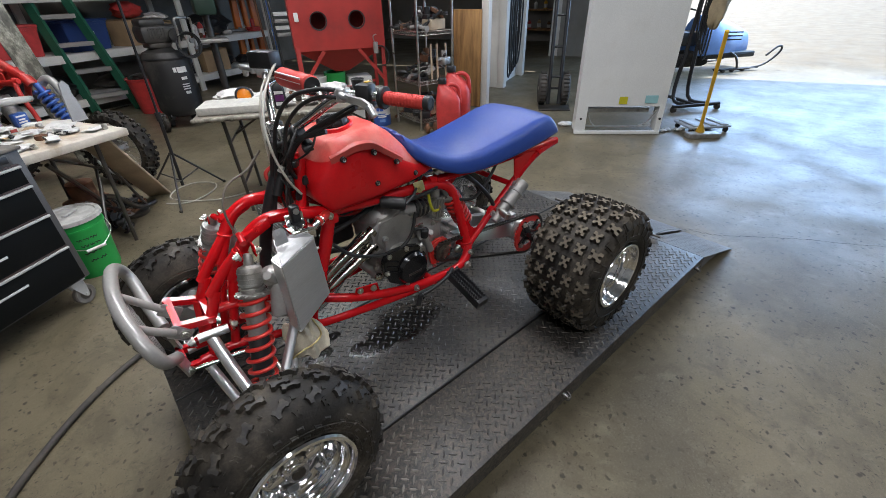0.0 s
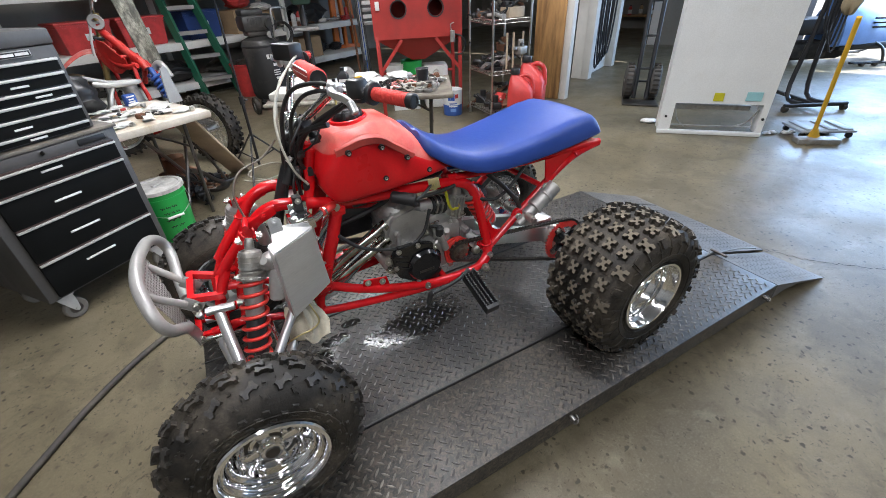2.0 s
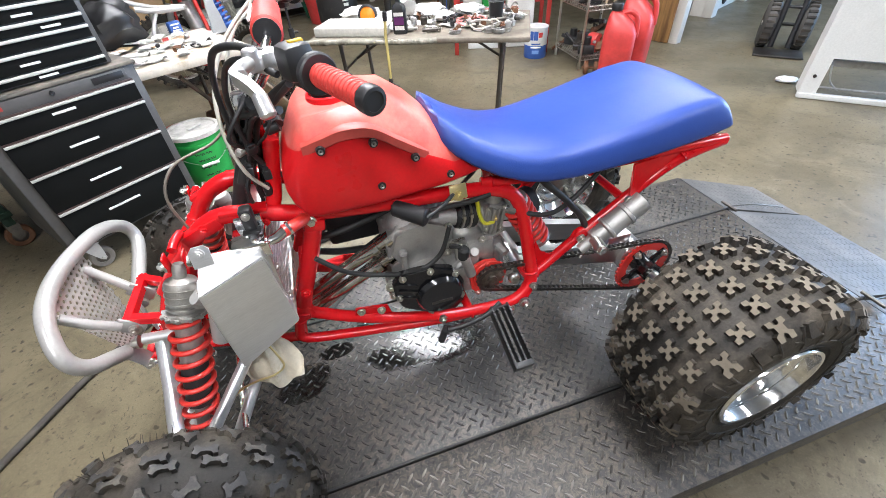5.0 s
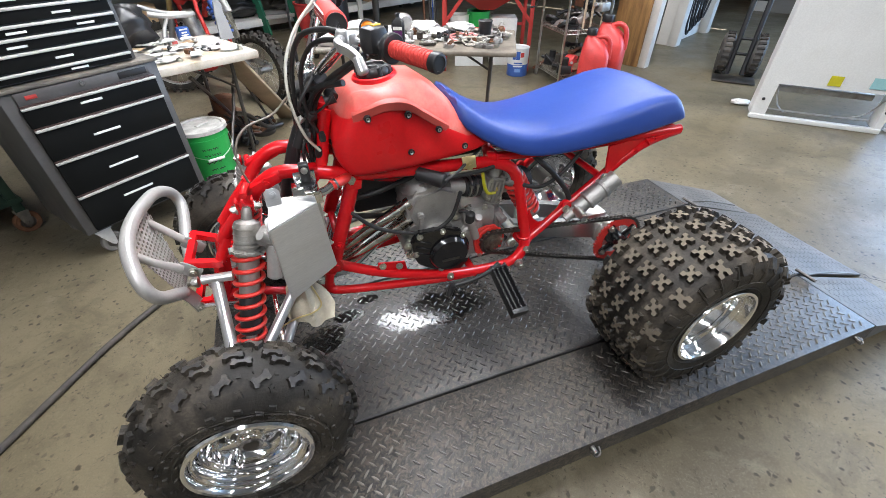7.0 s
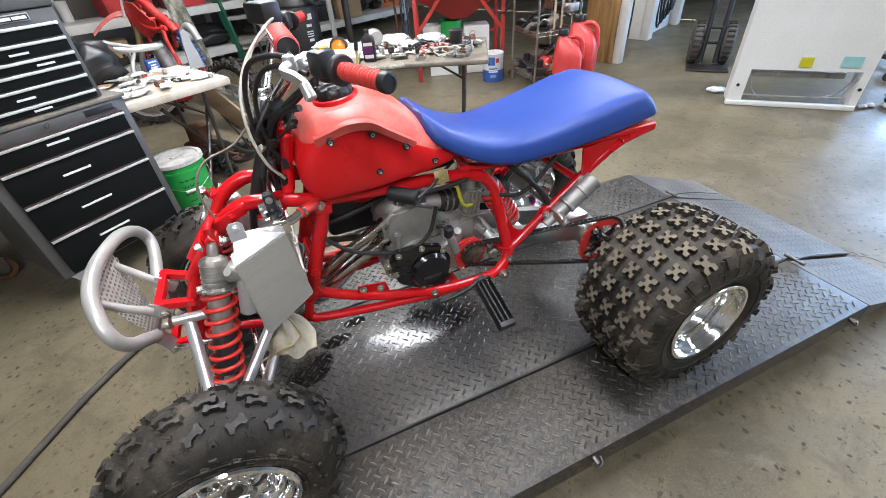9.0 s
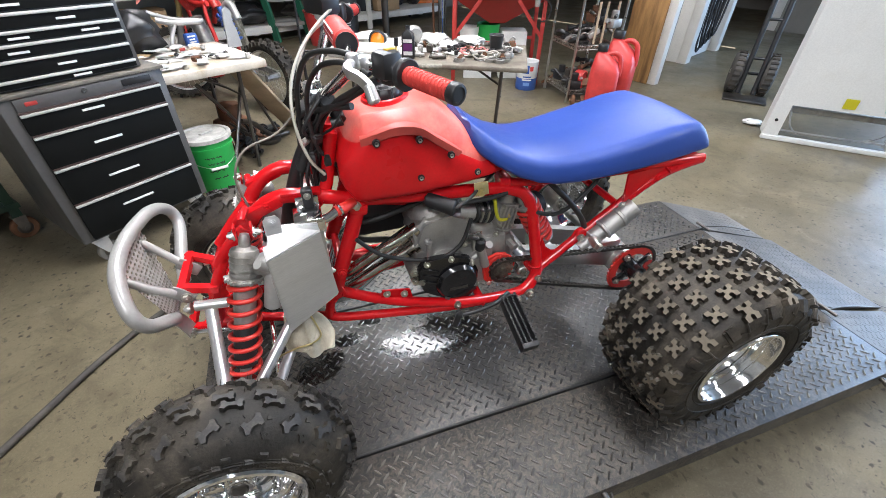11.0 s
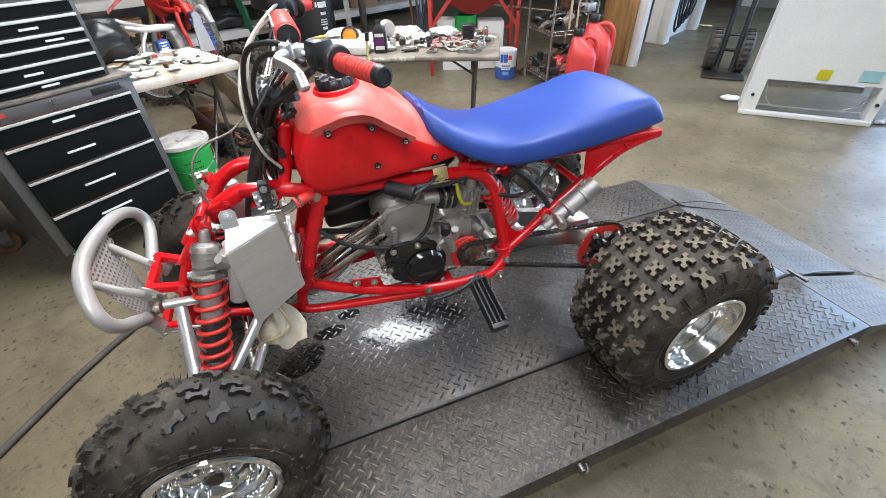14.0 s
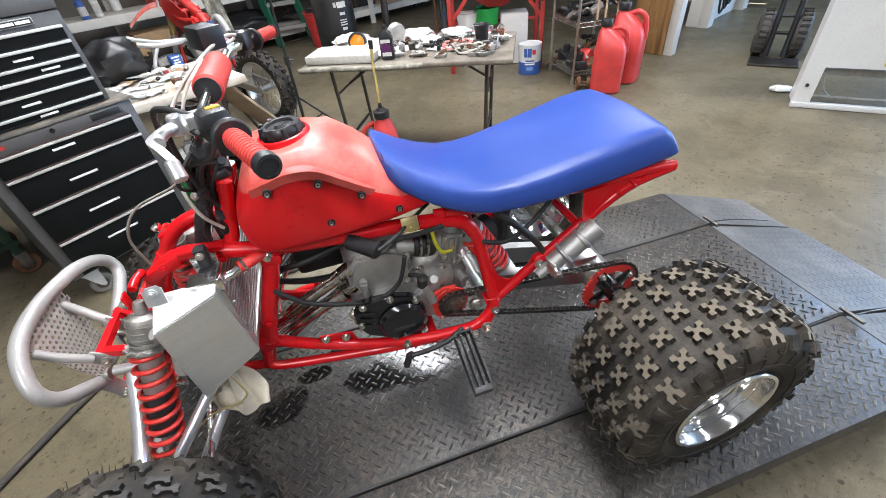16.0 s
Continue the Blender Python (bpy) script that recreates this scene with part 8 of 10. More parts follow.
for hx, hz in HOLES:
    b = B()
    lathe(b, [(HR - 0.002, -0.004), (HR + 0.012, -0.006), (HR + 0.012, 0.0), (HR - 0.002, 0.004)], (hx, -0.002, hz), (0, 1, 0), 28, closed=True)
    part("arm_hole_rim", b, BLACK, cab, "black rim of an arm hole")
for x in (0.03, CW - 0.03):
    for y in (0.02, CD - 0.03):
        b = B()
        box(b, (x, y, Z0 / 2 + 0.02), (0.042, 0.042, Z0 + 0.04), bevel=0.003)
        part("leg", b, DULLRED, cab)
for x, s_ in ((0.03, 1), (CW - 0.03, -1)):
    b = B()
    tube(b, [(x, 0.02, 0.50), (x + s_ * 0.28, 0.02, Z0 - 0.01)], 0, flat=(0.036, 0.036), step=1)
    part("brace", b, DULLRED, cab)
b = B()
box(b, (CW / 2, CD - 0.03, 0.40), (CW - 0.06, 0.03, 0.03))
part("cross_rail", b, DULLRED, cab)
b = B()
box(b, (0.07, -0.018, 1.20), (0.045, 0.03, 0.085), bevel=0.004)
part("switch_box", b, PLASTICWHITE, cab, "grey-white switch box")
b = B()
cyl(b, (CW - 0.12, -0.03, 0.92), (CW - 0.12, -0.03, 0.80), 0.028, seg=16, lip=0.004)
tube(b, [(CW - 0.13, -0.03, 0.92), (CW - 0.14, -0.03, 0.98), (CW - 0.10, -0.03, 1.00)], 0.006, 8)
reg = part("air_regulator", b, CAST, cab, "grey air regulator")
b = B()
tube(b, [(CW - 0.09, -0.03, 0.88), (CW - 0.02, -0.04, 0.86), (CW + 0.03, -0.03, 0.78), (CW + 0.0, -0.02, 0.68), (CW - 0.06, 0, 0.66)], 0.008, 8)
part("air_line", b, HOSE, cab)
place(cab, CB)
# things stored below the cabinet
b = B()
lathe(b, [(0.0, 0.0), (0.12, 0.0), (0.135, 0.16), (0.142, 0.165), (0.130, 0.165), (0.115, 0.02)], (0, 0, 0), (0, 0, 1), 28)
place(solid("plastic_tub", b, GREEN, "green plastic tub stored below the blast cabinet", "tub"), CB @ pose(0.42, 0.35, 0.42))
b = B()
lathe(b, [(0.0, 0.0), (0.10, 0.0), (0.115, 0.13), (0.120, 0.135), (0.108, 0.135), (0.095, 0.02)], (0, 0, 0), (0, 0, 1), 28)
place(solid("plastic_tub", b, PLASTICWHITE, "white plastic tub stored below the blast cabinet", "tub"), CB @ pose(0.20, 0.30, 0.42))
b = B()
box(b, (0, 0, 0.21), (0.34, 0.30, 0.42), bevel=0.005)
place(solid("storage_carton", b, WHITE, "pale storage box standing below the blast cabinet", "box"), CB @ pose(0.32, 0.38, 0))
b = B()
box(b, (0, 0, 0.26), (0.30, 0.28, 0.52), bevel=0.02)
place(solid("drum_liner", b, PLASTICWHITE, "pale grey container below the blast cabinet", "container"), CB @ pose(0.72, 0.38, 0))

# ---- back shelving ----
SHM = rbox(0.2, 6.55)
sh = thing("storage_shelf", "long white-edged wooden storage shelving along the back wall", "shelving")
for z in (0.22, 0.78, 1.48):
    b = B()
    box(b, (3.2, 0.35, z), (7.6, 0.70, 0.035), bevel=0.004)
    box(b, (3.2, -0.008, z - 0.035), (7.6, 0.02, 0.10), bevel=0.003)
    part("shelf_board", b, TRIMWHITE, sh)
for x in (-0.5, 1.35, 3.2, 5.05, 6.9):
    for y in ((0.03, 0.66) if x in (-0.5, 5.05, 6.9) else (0.66,)):
        b = B()
        box(b, (x, y + (-0.05 if y < 0.1 else 0), 0.95), (0.085, 0.045, 1.9), bevel=0.003)
        part("upright", b, TRIMWHITE, sh)
place(sh, SHM)


def tote(mat_, label, w, d, hgt, lid=None):
    t = thing("storage_tote", label, "storage tote", group="totes on the shelving")
    b = B()
    loft(b, [[(sx * (w / 2 - tp), sy * (d / 2 - tp), z) for sx, sy in ((-1, -1), (1, -1), (1, 1), (-1, 1))] for z, tp in ((0, 0.04), (hgt * 0.9, 0.01), (hgt * 0.9, 0.0), (hgt, 0.0))])
    bmesh.ops.bevel(b, geom=list(b.edges), offset=0.008, segments=2, affect="EDGES")
    part("tub", b, mat_, t)
    b = B()
    box(b, (0, 0, hgt + 0.012), (w + 0.02, d + 0.02, 0.03), bevel=0.01)
    part("lid", b, lid or mat_, t)
    b = B()
    box(b, (0.02, -d / 2 - 0.001, hgt * 0.55), (0.10, 0.006, 0.08), rotz(0))
    part("label", b, PAPER, t, "torn paper label")
    return t


place(tote(CANRED, "red plastic storage tote on the shelf", 0.62, 0.45, 0.34), SHM @ pose(2.05, 0.30, 0.80, 0, 0, 4))
place(tote(CANRED, "red plastic storage tote on the shelf", 0.60, 0.45, 0.34), SHM @ pose(2.78, 0.32, 0.80, 0, 0, -5))
place(tote(TOTEBLUE, "blue plastic storage tote on the shelf", 0.60, 0.45, 0.36), SHM @ pose(3.62, 0.30, 0.80, 0, 0, 3))
place(tote(DARKGREEN, "dark green storage tote on the upper shelf", 0.60, 0.45, 0.32), SHM @ pose(4.3, 0.30, 1.50, 0, 0, 3))


def carton(w, d, hgt, label, mat_=CARD):
    t = thing("carton", label, "cardboard box", group="cartons")
    b = B()
    box(b, (0, 0, hgt / 2), (w, d, hgt), bevel=0.003)
    part("box_body", b, mat_, t)
    for s_ in (-1, 1):
        b = B()
        box(b, (s_ * w * 0.28, 0, 0), (w * 0.46, d, 0.004), Matrix.Translation((0, 0, hgt + 0.004)) @ Matrix.Rotation(radians(-s_ * 3), 4, "Y"))
        part("flap", b, mat_, t)
    return t


place(carton(0.42, 0.36, 0.34, "open brown cardboard box on the shelf"), SHM @ pose(4.32, 0.26, 0.80, 0, 0, 8))
place(carton(0.34, 0.32, 0.28, "brown cardboard box on the shelf"), SHM @ pose(4.78, 0.28, 0.80, 0, 0, -6))
place(carton(0.46, 0.40, 0.30, "brown cardboard box on the lower shelf"), SHM @ pose(1.6, 0.3, 0.24, 0, 0, 3))
place(carton(0.50, 0.42, 0.34, "brown cardboard box on the lower shelf"), SHM @ pose(5.6, 0.3, 0.24, 0, 0, -3))
place(carton(0.50, 0.40, 0.30, "brown cardboard box on the upper shelf"), SHM @ pose(2.4, 0.3, 1.50, 0, 0, 5))


def crumple(rx, ry, rz, seed, n=14):
    """A crumpled bag or cloth heap."""
    b = B()
    rr = random.Random(seed)
    ph = [rr.uniform(0, 6.28) for _ in range(8)]
    rows = []
    for i in range(n + 1):
        t = math.pi * i / n
        row = []
        for k in range(22):
            a = 2 * math.pi * k / 22
            f = 1 + 0.16 * math.sin(3 * a + ph[0] + 2 * t) + 0.11 * math.sin(7 * a + ph[1] - 3 * t) + 0.09 * math.sin(5 * t * 2 + ph[2] + a)
            f *= max(math.sin(t), 0.02)
            row.append((rx * f * math.cos(a), ry * f * math.sin(a), rz * (1 - math.cos(t)) / 2 + 0.1 * rz * math.sin(4 * a + ph[3]) * math.sin(t)))
        rows.append(row)
    loft(b, rows)
    return b


place(solid("plastic_bag", crumple(0.20, 0.16, 0.22, 2), CANRED, "crumpled red bag on top of a box", "bag", angle=70), SHM @ pose(4.35, 0.24, 1.16))
place(solid("plastic_bag", crumple(0.16, 0.14, 0.12, 3), PAPER, "crumpled pale bag on the shelf", "bag", angle=70), SHM @ pose(4.72, 0.14, 1.10))
place(solid("dust_sheet", crumple(0.40, 0.30, 0.30, 4), BLACK, "heap of black covers on the lower shelf", "cover", angle=70), SHM @ pose(2.9, 0.3, 0.245))
place(solid("dust_sheet", crumple(0.45, 0.30, 0.34, 5), DARKSTEEL, "heap of dark covers on the lower shelf", "cover", angle=70), SHM @ pose(4.1, 0.3, 0.245))
place(solid("dust_sheet", crumple(0.40, 0.28, 0.36, 6), BLACK, "heap of dark covers on the shelf", "cover", angle=70), SHM @ pose(5.75, 0.3, 0.80))
for k in range(16):
    o = machine_part(k + 40, [BLACK, DARKSTEEL, RUST, CAST, DULLRED], 1.7)
    place(o, SHM @ pose(5.15 + 0.11 * k, 0.16 + 0.22 * (k % 2), 0.80 if k % 3 else 1.50, 0, 0, rng.uniform(0, 360)))


def bottle(mat_, label, r, hgt, cap=BLACK, name="bottle"):
    t = thing(name, label, "bottle", group="bottles")
    b = B()
    lathe(b, [(0, 0), (r * 0.94, 0), (r, 0.006), (r, hgt * 0.68), (r * 0.85, hgt * 0.78), (r * 0.36, hgt * 0.87), (r * 0.36, hgt * 0.93)], (0, 0, 0), (0, 0, 1), 20)
    part("body", b, mat_, t)
    b = B()
    lathe(b, [(0, hgt * 0.92), (r * 0.44, hgt * 0.92), (r * 0.44, hgt), (0, hgt)], (0, 0, 0), (0, 0, 1), 18)
    part("cap", b, cap, t)
    b = B()
    lathe(b, [(r * 1.01, hgt * 0.15), (r * 1.01, hgt * 0.55)], (0, 0, 0), (0, 0, 1), 20)
    part("label", b, PAPER, t, "pale paper label")
    return t


for k, (x, m_, l_) in enumerate(((5.3, PLASTICWHITE, "white bottle on the shelf"), (5.42, CANRED, "red bottle on the shelf"), (5.55, PLASTICWHITE, "white bottle on the shelf"), (1.0, BLUEPAINT, "blue bottle on the shelf"), (1.15, PLASTICWHITE, "white bottle on the shelf"))):
    place(bottle(m_, l_, 0.045, 0.24 + 0.02 * (k % 3)), SHM @ pose(x, 0.08, 0.80))

# more boxes, bins and dark odds and ends on the shelves
srng = random.Random(23)
for i in range(30):
    z = (0.24, 0.80, 1.50)[i % 3]
    x, y = srng.uniform(-0.3, 6.6), srng.uniform(0.36, 0.50)
    if z == 0.80 and 1.6 < x < 5.2:
        x = 0.2 + srng.random() * 1.2
    w, d, g = srng.uniform(0.18, 0.42), srng.uniform(0.16, 0.26), srng.uniform(0.12, 0.30)
    b = B()
    if i % 4 == 0:
        b.free()
        o = solid("plastic_sack", crumple(w * 0.5, d * 0.5, g * 0.8, 300 + i), (BLACK, DARKGREEN, DULLRED)[i % 3], "slumped dark sack lying on the storage shelf", "sack", group="sacks on the shelving", angle=70)
    elif i % 4 == 3:
        lathe(b, [(0.0, 0.0), (w * 0.30, 0.0), (w * 0.34, g), (w * 0.36, g), (w * 0.36, g + 0.012), (w * 0.31, g + 0.012), (w * 0.27, 0.01), (0.0, 0.01)], (0, 0, 0), (0, 0, 1), 22)
        o = solid("parts_bucket", b, (BLACK, PLASTICWHITE, RUST)[i % 3], "dusty plastic parts bucket on the storage shelf", "bucket", group="buckets on the shelving")
    else:
        box(b, (0, 0, g / 2), (w, d, g), bevel=0.006)
        box(b, (0, 0, g + 0.004), (w * 0.98, d * 0.16, 0.008))
        o = solid("storage_box", b, (CARD, BLACK, CARD, TOOLGREY, RUST)[i % 5], "scuffed storage box on the shelf", "box", group="boxes on the shelving")
    place(o, SHM @ pose(x, y, z, 0, 0, srng.uniform(-20, 20)))

# ---- air compressor ----
ac = thing("air_compressor", "black upright air compressor tank with a pump on top", "air compressor")
b = B()
lathe(b, [(0.0, 0.13), (0.12, 0.135), (0.215, 0.17), (0.235, 0.22), (0.238, 0.24), (0.238, 0.78), (0.232, 0.80), (0.215, 0.84), (0.12, 0.88), (0.0, 0.885)], (0, 0, 0), (0, 0, 1), 36)
tk = part("tank", b, DUSTBLACK, ac)
b = B()
lathe(b, [(0.239, 0.765), (0.243, 0.770), (0.243, 0.785), (0.239, 0.79)], (0, 0, 0), (0, 0, 1), 36, closed=True)
part("tank_seam", b, BLACK, tk)
b = B()
box(b, (0, 0, 1.02), (0.40, 0.30, 0.18), bevel=0.05)
box(b, (-0.05, 0, 1.13), (0.26, 0.24, 0.08), bevel=0.03)
cyl(b, (0.12, -0.16, 1.0), (0.12, -0.20, 1.0), 0.07, seg=20)
for k in range(6):
    box(b, (-0.12 + k * 0.03, -0.152, 1.03), (0.014, 0.01, 0.10))
part("pump_cover", b, DUSTBLACK, ac)
b = B()
box(b, (0, 0, 0.91), (0.30, 0.22, 0.05), bevel=0.006)
part("pump_base", b, DARKSTEEL, ac)
b = B()
tube(b, [(0.10, -0.24, 0.84), (0.12, -0.27, 1.02), (0.12, -0.27, 1.14), (0.16, -0.26, 1.17), (0.30, -0.20, 1.16), (0.32, -0.18, 1.10), (0.30, -0.18, 0.84)], 0.013, 10)
part("handle", b, STEEL, ac)
b = B()
for k in range(3):
    tube(b, [(0.20 + (0.11 + 0.01 * k) * math.cos(a), -0.25 - 0.012 * k, 0.90 + (0.11 + 0.01 * k) * math.sin(a)) for a in (2 * math.pi * i / 12 for i in range(12))], 0.007, 8, 3, loop=True)
part("hose_coil", b, HOSE, ac)
b = B()
cyl(b, (0.06, -0.235, 0.90), (0.06, -0.26, 0.90), 0.035, seg=20)
part("gauge", b, CAST, ac)
b = B()
cyl(b, (0.30, -0.1, 0.93), (0.30, -0.14, 0.93), 0.028, seg=20)
part("gauge", b, CAST, ac)
for x in (-0.19, 0.19):
    b = B()
    lathe(b, [(0.05, -0.028), (0.09, -0.030), (0.105, -0.018), (0.105, 0.018), (0.09, 0.030), (0.05, 0.028)], (x + 0.09 * (1 if x > 0 else -1), -0.10, 0.105), (1, 0, 0), 28, closed=True)
    w_ = part("wheel", b, RUBBER, ac)
    b = B()
    cyl(b, (x + (0.07 if x > 0 else -0.11), -0.10, 0.105), (x + (0.11 if x > 0 else -0.07), -0.10, 0.105), 0.066, seg=20)
    part("hub", b, PLASTICWHITE, w_, "pale plastic wheel hub")
for x in (-0.13, 0.13):
    b = B()
    box(b, (x, 0.13, 0.08), (0.05, 0.05, 0.16), bevel=0.004)
    part("foot", b, BLACK, ac)
    b = B()
    box(b, (x * 1.3, -0.08, 0.16), (0.05, 0.08, 0.06), bevel=0.004)
    part("axle_bracket", b, BLACK, ac)
for a0, a1, z0, z1 in ((-1.75, -1.62, 0.64, 0.69), (-1.58, -1.12, 0.63, 0.69), (-1.50, -1.22, 0.555, 0.585), (-1.55, -1.2, 0.50, 0.512), (-1.55, -1.2, 0.475, 0.487), (-1.55, -1.2, 0.45, 0.462), (-1.5, -1.25, 0.40, 0.43)):
    part("marking", on_drum(0.2395, a0, a1, z0, z1, 8), PAPER, ac, "plain white printed bar")
place(ac, at(1.17, 5.78, 0, 8) @ Matrix.Scale(1.04, 4))

# ---- step ladder leaning on the shelving ----
ld = thing("step_ladder", "green fibreglass ladder with aluminium steps standing by the shelving", "ladder")
LB, LT = (Vector((0.37, 7.35, 0.0)), Vector((0.89, 7.40, 0.0))), (Vector((0.09, 7.40, 2.0)), Vector((0.43, 7.44, 2.0)))
for p, q in zip(LB, LT):
    b = B()
    tube(b, [p, q], 0, flat=(0.045, 0.12), step=1)
    part("rail", b, LADDER, ld)
    b = B()
    box(b, (0, 0, 0.012), (0.06, 0.10, 0.024), Matrix.Translation(p), 0.003)
    part("rubber_foot", b, BLACK, ld)
for k in range(6):
    t = 0.127 + 0.164 * k
    p, q = LB[0].lerp(LT[0], t), LB[1].lerp(LT[1], t)
    b = B()
    tube(b, [p + Vector((0.02, 0.01, 0)), q + Vector((-0.02, 0.01, 0))], 0, flat=(0.110, 0.050), step=1)
    part("step", b, SILVER, ld, "ribbed aluminium step")
for p, q in ((LB[0] + Vector((0.05, 0.02, 0.05)), LB[1] + Vector((0.10, 0.55, 0.0))), (LB[1] + Vector((0, 0.02, 0.1)), LB[1] + Vector((0.02, 0.60, 0.0)))):
    b = B()
    cyl(b, p, q, 0.010, seg=8)
    part("rear_stay", b, STEEL, ld)
tub_ = thing("waste_tub", "red plastic tub with scrap in it", "tub")
b = B()
lathe(b, [(0.0, 0.0), (0.20, 0.0), (0.25, 0.44), (0.265, 0.45), (0.265, 0.47), (0.245, 0.47), (0.235, 0.40), (0.0, 0.38)], (0, 0, 0), (0, 0, 1), 32)
part("tub", b, CANRED, tub_)
b = crumple(0.20, 0.18, 0.12, 9)
o = part("scrap", b, DARKSTEEL, tub_, "dark scrap heaped in the tub", angle=70)
o.location.z = 0.40
place(tub_, at(1.06, 7.02))

# ---- orange hoist and dark machines beyond the tables ----
ho = thing("engine_hoist", "orange steel engine hoist frame standing on casters", "hoist")
for x in (-0.24, 0.0, 0.24):
    b = B()
    box(b, (x, 0.02 * x, 1.05), (0.11 if x else 0.07, 0.10, 1.9), Matrix.Rotation(radians(-x * 10), 4, "Y"), 0.008)
    part("mast", b, ORANGE, ho)
b = B()
box(b, (0, -0.05, 0.13), (0.90, 0.14, 0.10), bevel=0.01)
box(b, (0, 0.0, 0.24), (0.62, 0.10, 0.12), bevel=0.01)
box(b, (0, 0.3, 0.12), (0.10, 0.8, 0.08), bevel=0.01)
part("base", b, ORANGE, ho)
for x in (-0.38, 0.38):
    b = B()
    cyl(b, (x - 0.02, -0.05, 0.045), (x + 0.02, -0.05, 0.045), 0.045, seg=18, lip=0.006)
    part("caster", b, BLACK, ho)
place(ho, at(3.42, 9.35, 0, 10))
mc = thing("drill_press", "dark drill press standing beside the hoist", "drill press")
b = B()
cyl(b, (0, 0, 0.05), (0, 0, 1.7), 0.05, seg=18)
part("column", b, DARKSTEEL, mc)
b = B()
box(b, (0, 0, 0.04), (0.42, 0.5, 0.08), bevel=0.015)
part("base", b, DARKSTEEL, mc)
b = B()
box(b, (0, -0.14, 0.9), (0.36, 0.34, 0.05), bevel=0.01)
part("table", b, CAST, mc)
b = B()
box(b, (0, -0.06, 1.35), (0.26, 0.5, 0.30), bevel=0.04)
part("head", b, DARKGREEN, mc)
place(mc, at(1.95, 6.55, 0, -10))
for k, (x, m_) in enumerate(((2.78, DARKSTEEL), (2.84, BLUEPAINT), (2.9, DARKSTEEL), (2.72, RUST))):
    b = B()
    cyl(b, (0, 0, 0), (0.06 - 0.02 * k, 0.2, 1.7), 0.007 if k == 1 else 0.018, seg=10)
    place(solid("metal_tube", b, m_, "long painted metal tube leaning on the wall", "tube", group="leaning tubes"), at(x, 6.5 + 0.02 * k))
for k in range(4):
    b = B()
    box(b, (0, 0, 0), (0.30, 0.10, 0.05), bevel=0.006)
    place(solid("parts_tray", b, PLASTICWHITE if k % 2 else CAST, "pale parts tray in a stack behind the cabinet", "tray", group="parts trays"), at(2.95, 6.3, 0.9 + 0.09 * k, -15))

# ---- tripod stand ----
tr = thing("light_stand", "black folding tripod stand with a slim pole", "tripod stand")
b = B()
pole0, pole1, pole2 = Vector((0.565, 3.36, 0.10)), Vector((0.575, 3.33, 0.66)), Vector((0.600, 3.30, 1.75))
cyl(b, pole0, pole1, 0.0125, seg=12)
cyl(b, pole1, pole2, 0.0085, seg=12)
part("pole", b, BLACK, tr)
b = B()
cyl(b, pole1 - Vector((0, 0, 0.03)), pole1 + Vector((0, 0, 0.03)), 0.020, seg=12)
cyl(b, pole1, pole1 + Vector((0.05, 0, 0.0)), 0.007, seg=8)
part("collar", b, BLACK, tr)
for ang in (250, 15, 130):
    a0 = radians(ang)
    foot = Vector((0.565 + 0.34 * math.cos(a0), 3.36 + 0.34 * math.sin(a0), 0.012))
    b = B()
    cyl(b, pole0 + Vector((0, 0, 0.28)), foot, 0.008, seg=8)
    lg = part("leg", b, BLACK, tr)
    b = B()
    cyl(b, pole0 + Vector((0, 0, 0.04)), (pole0 + Vector((0, 0, 0.28))).lerp(foot, 0.5), 0.006, seg=8)
    part("strut", b, BLACK, lg)
    b = B()
    ball(b, foot, 0.013, seg=10)
    part("rubber_foot", b, RUBBER, lg)

# ---- red dirt bike, half stripped, behind the white table ----
bk = thing("dirt_bike", "half-stripped red dirt bike with a knobbly rear wheel", "motorcycle", (-0.1, 4.4, 0))
BW, BD = Vector((0.285, 4.03, 0.305)), Vector((-0.66, 0.75, 0)).normalized()
BN = Vector((-BD.y, BD.x, 0))


def bike(x, y, z):
    """x: ahead of the rear axle, y: to the bike's left, z: up from the floor."""
    return Vector((BW.x, BW.y, 0)) + BD * x + BN * y + Vector((0, 0, z))


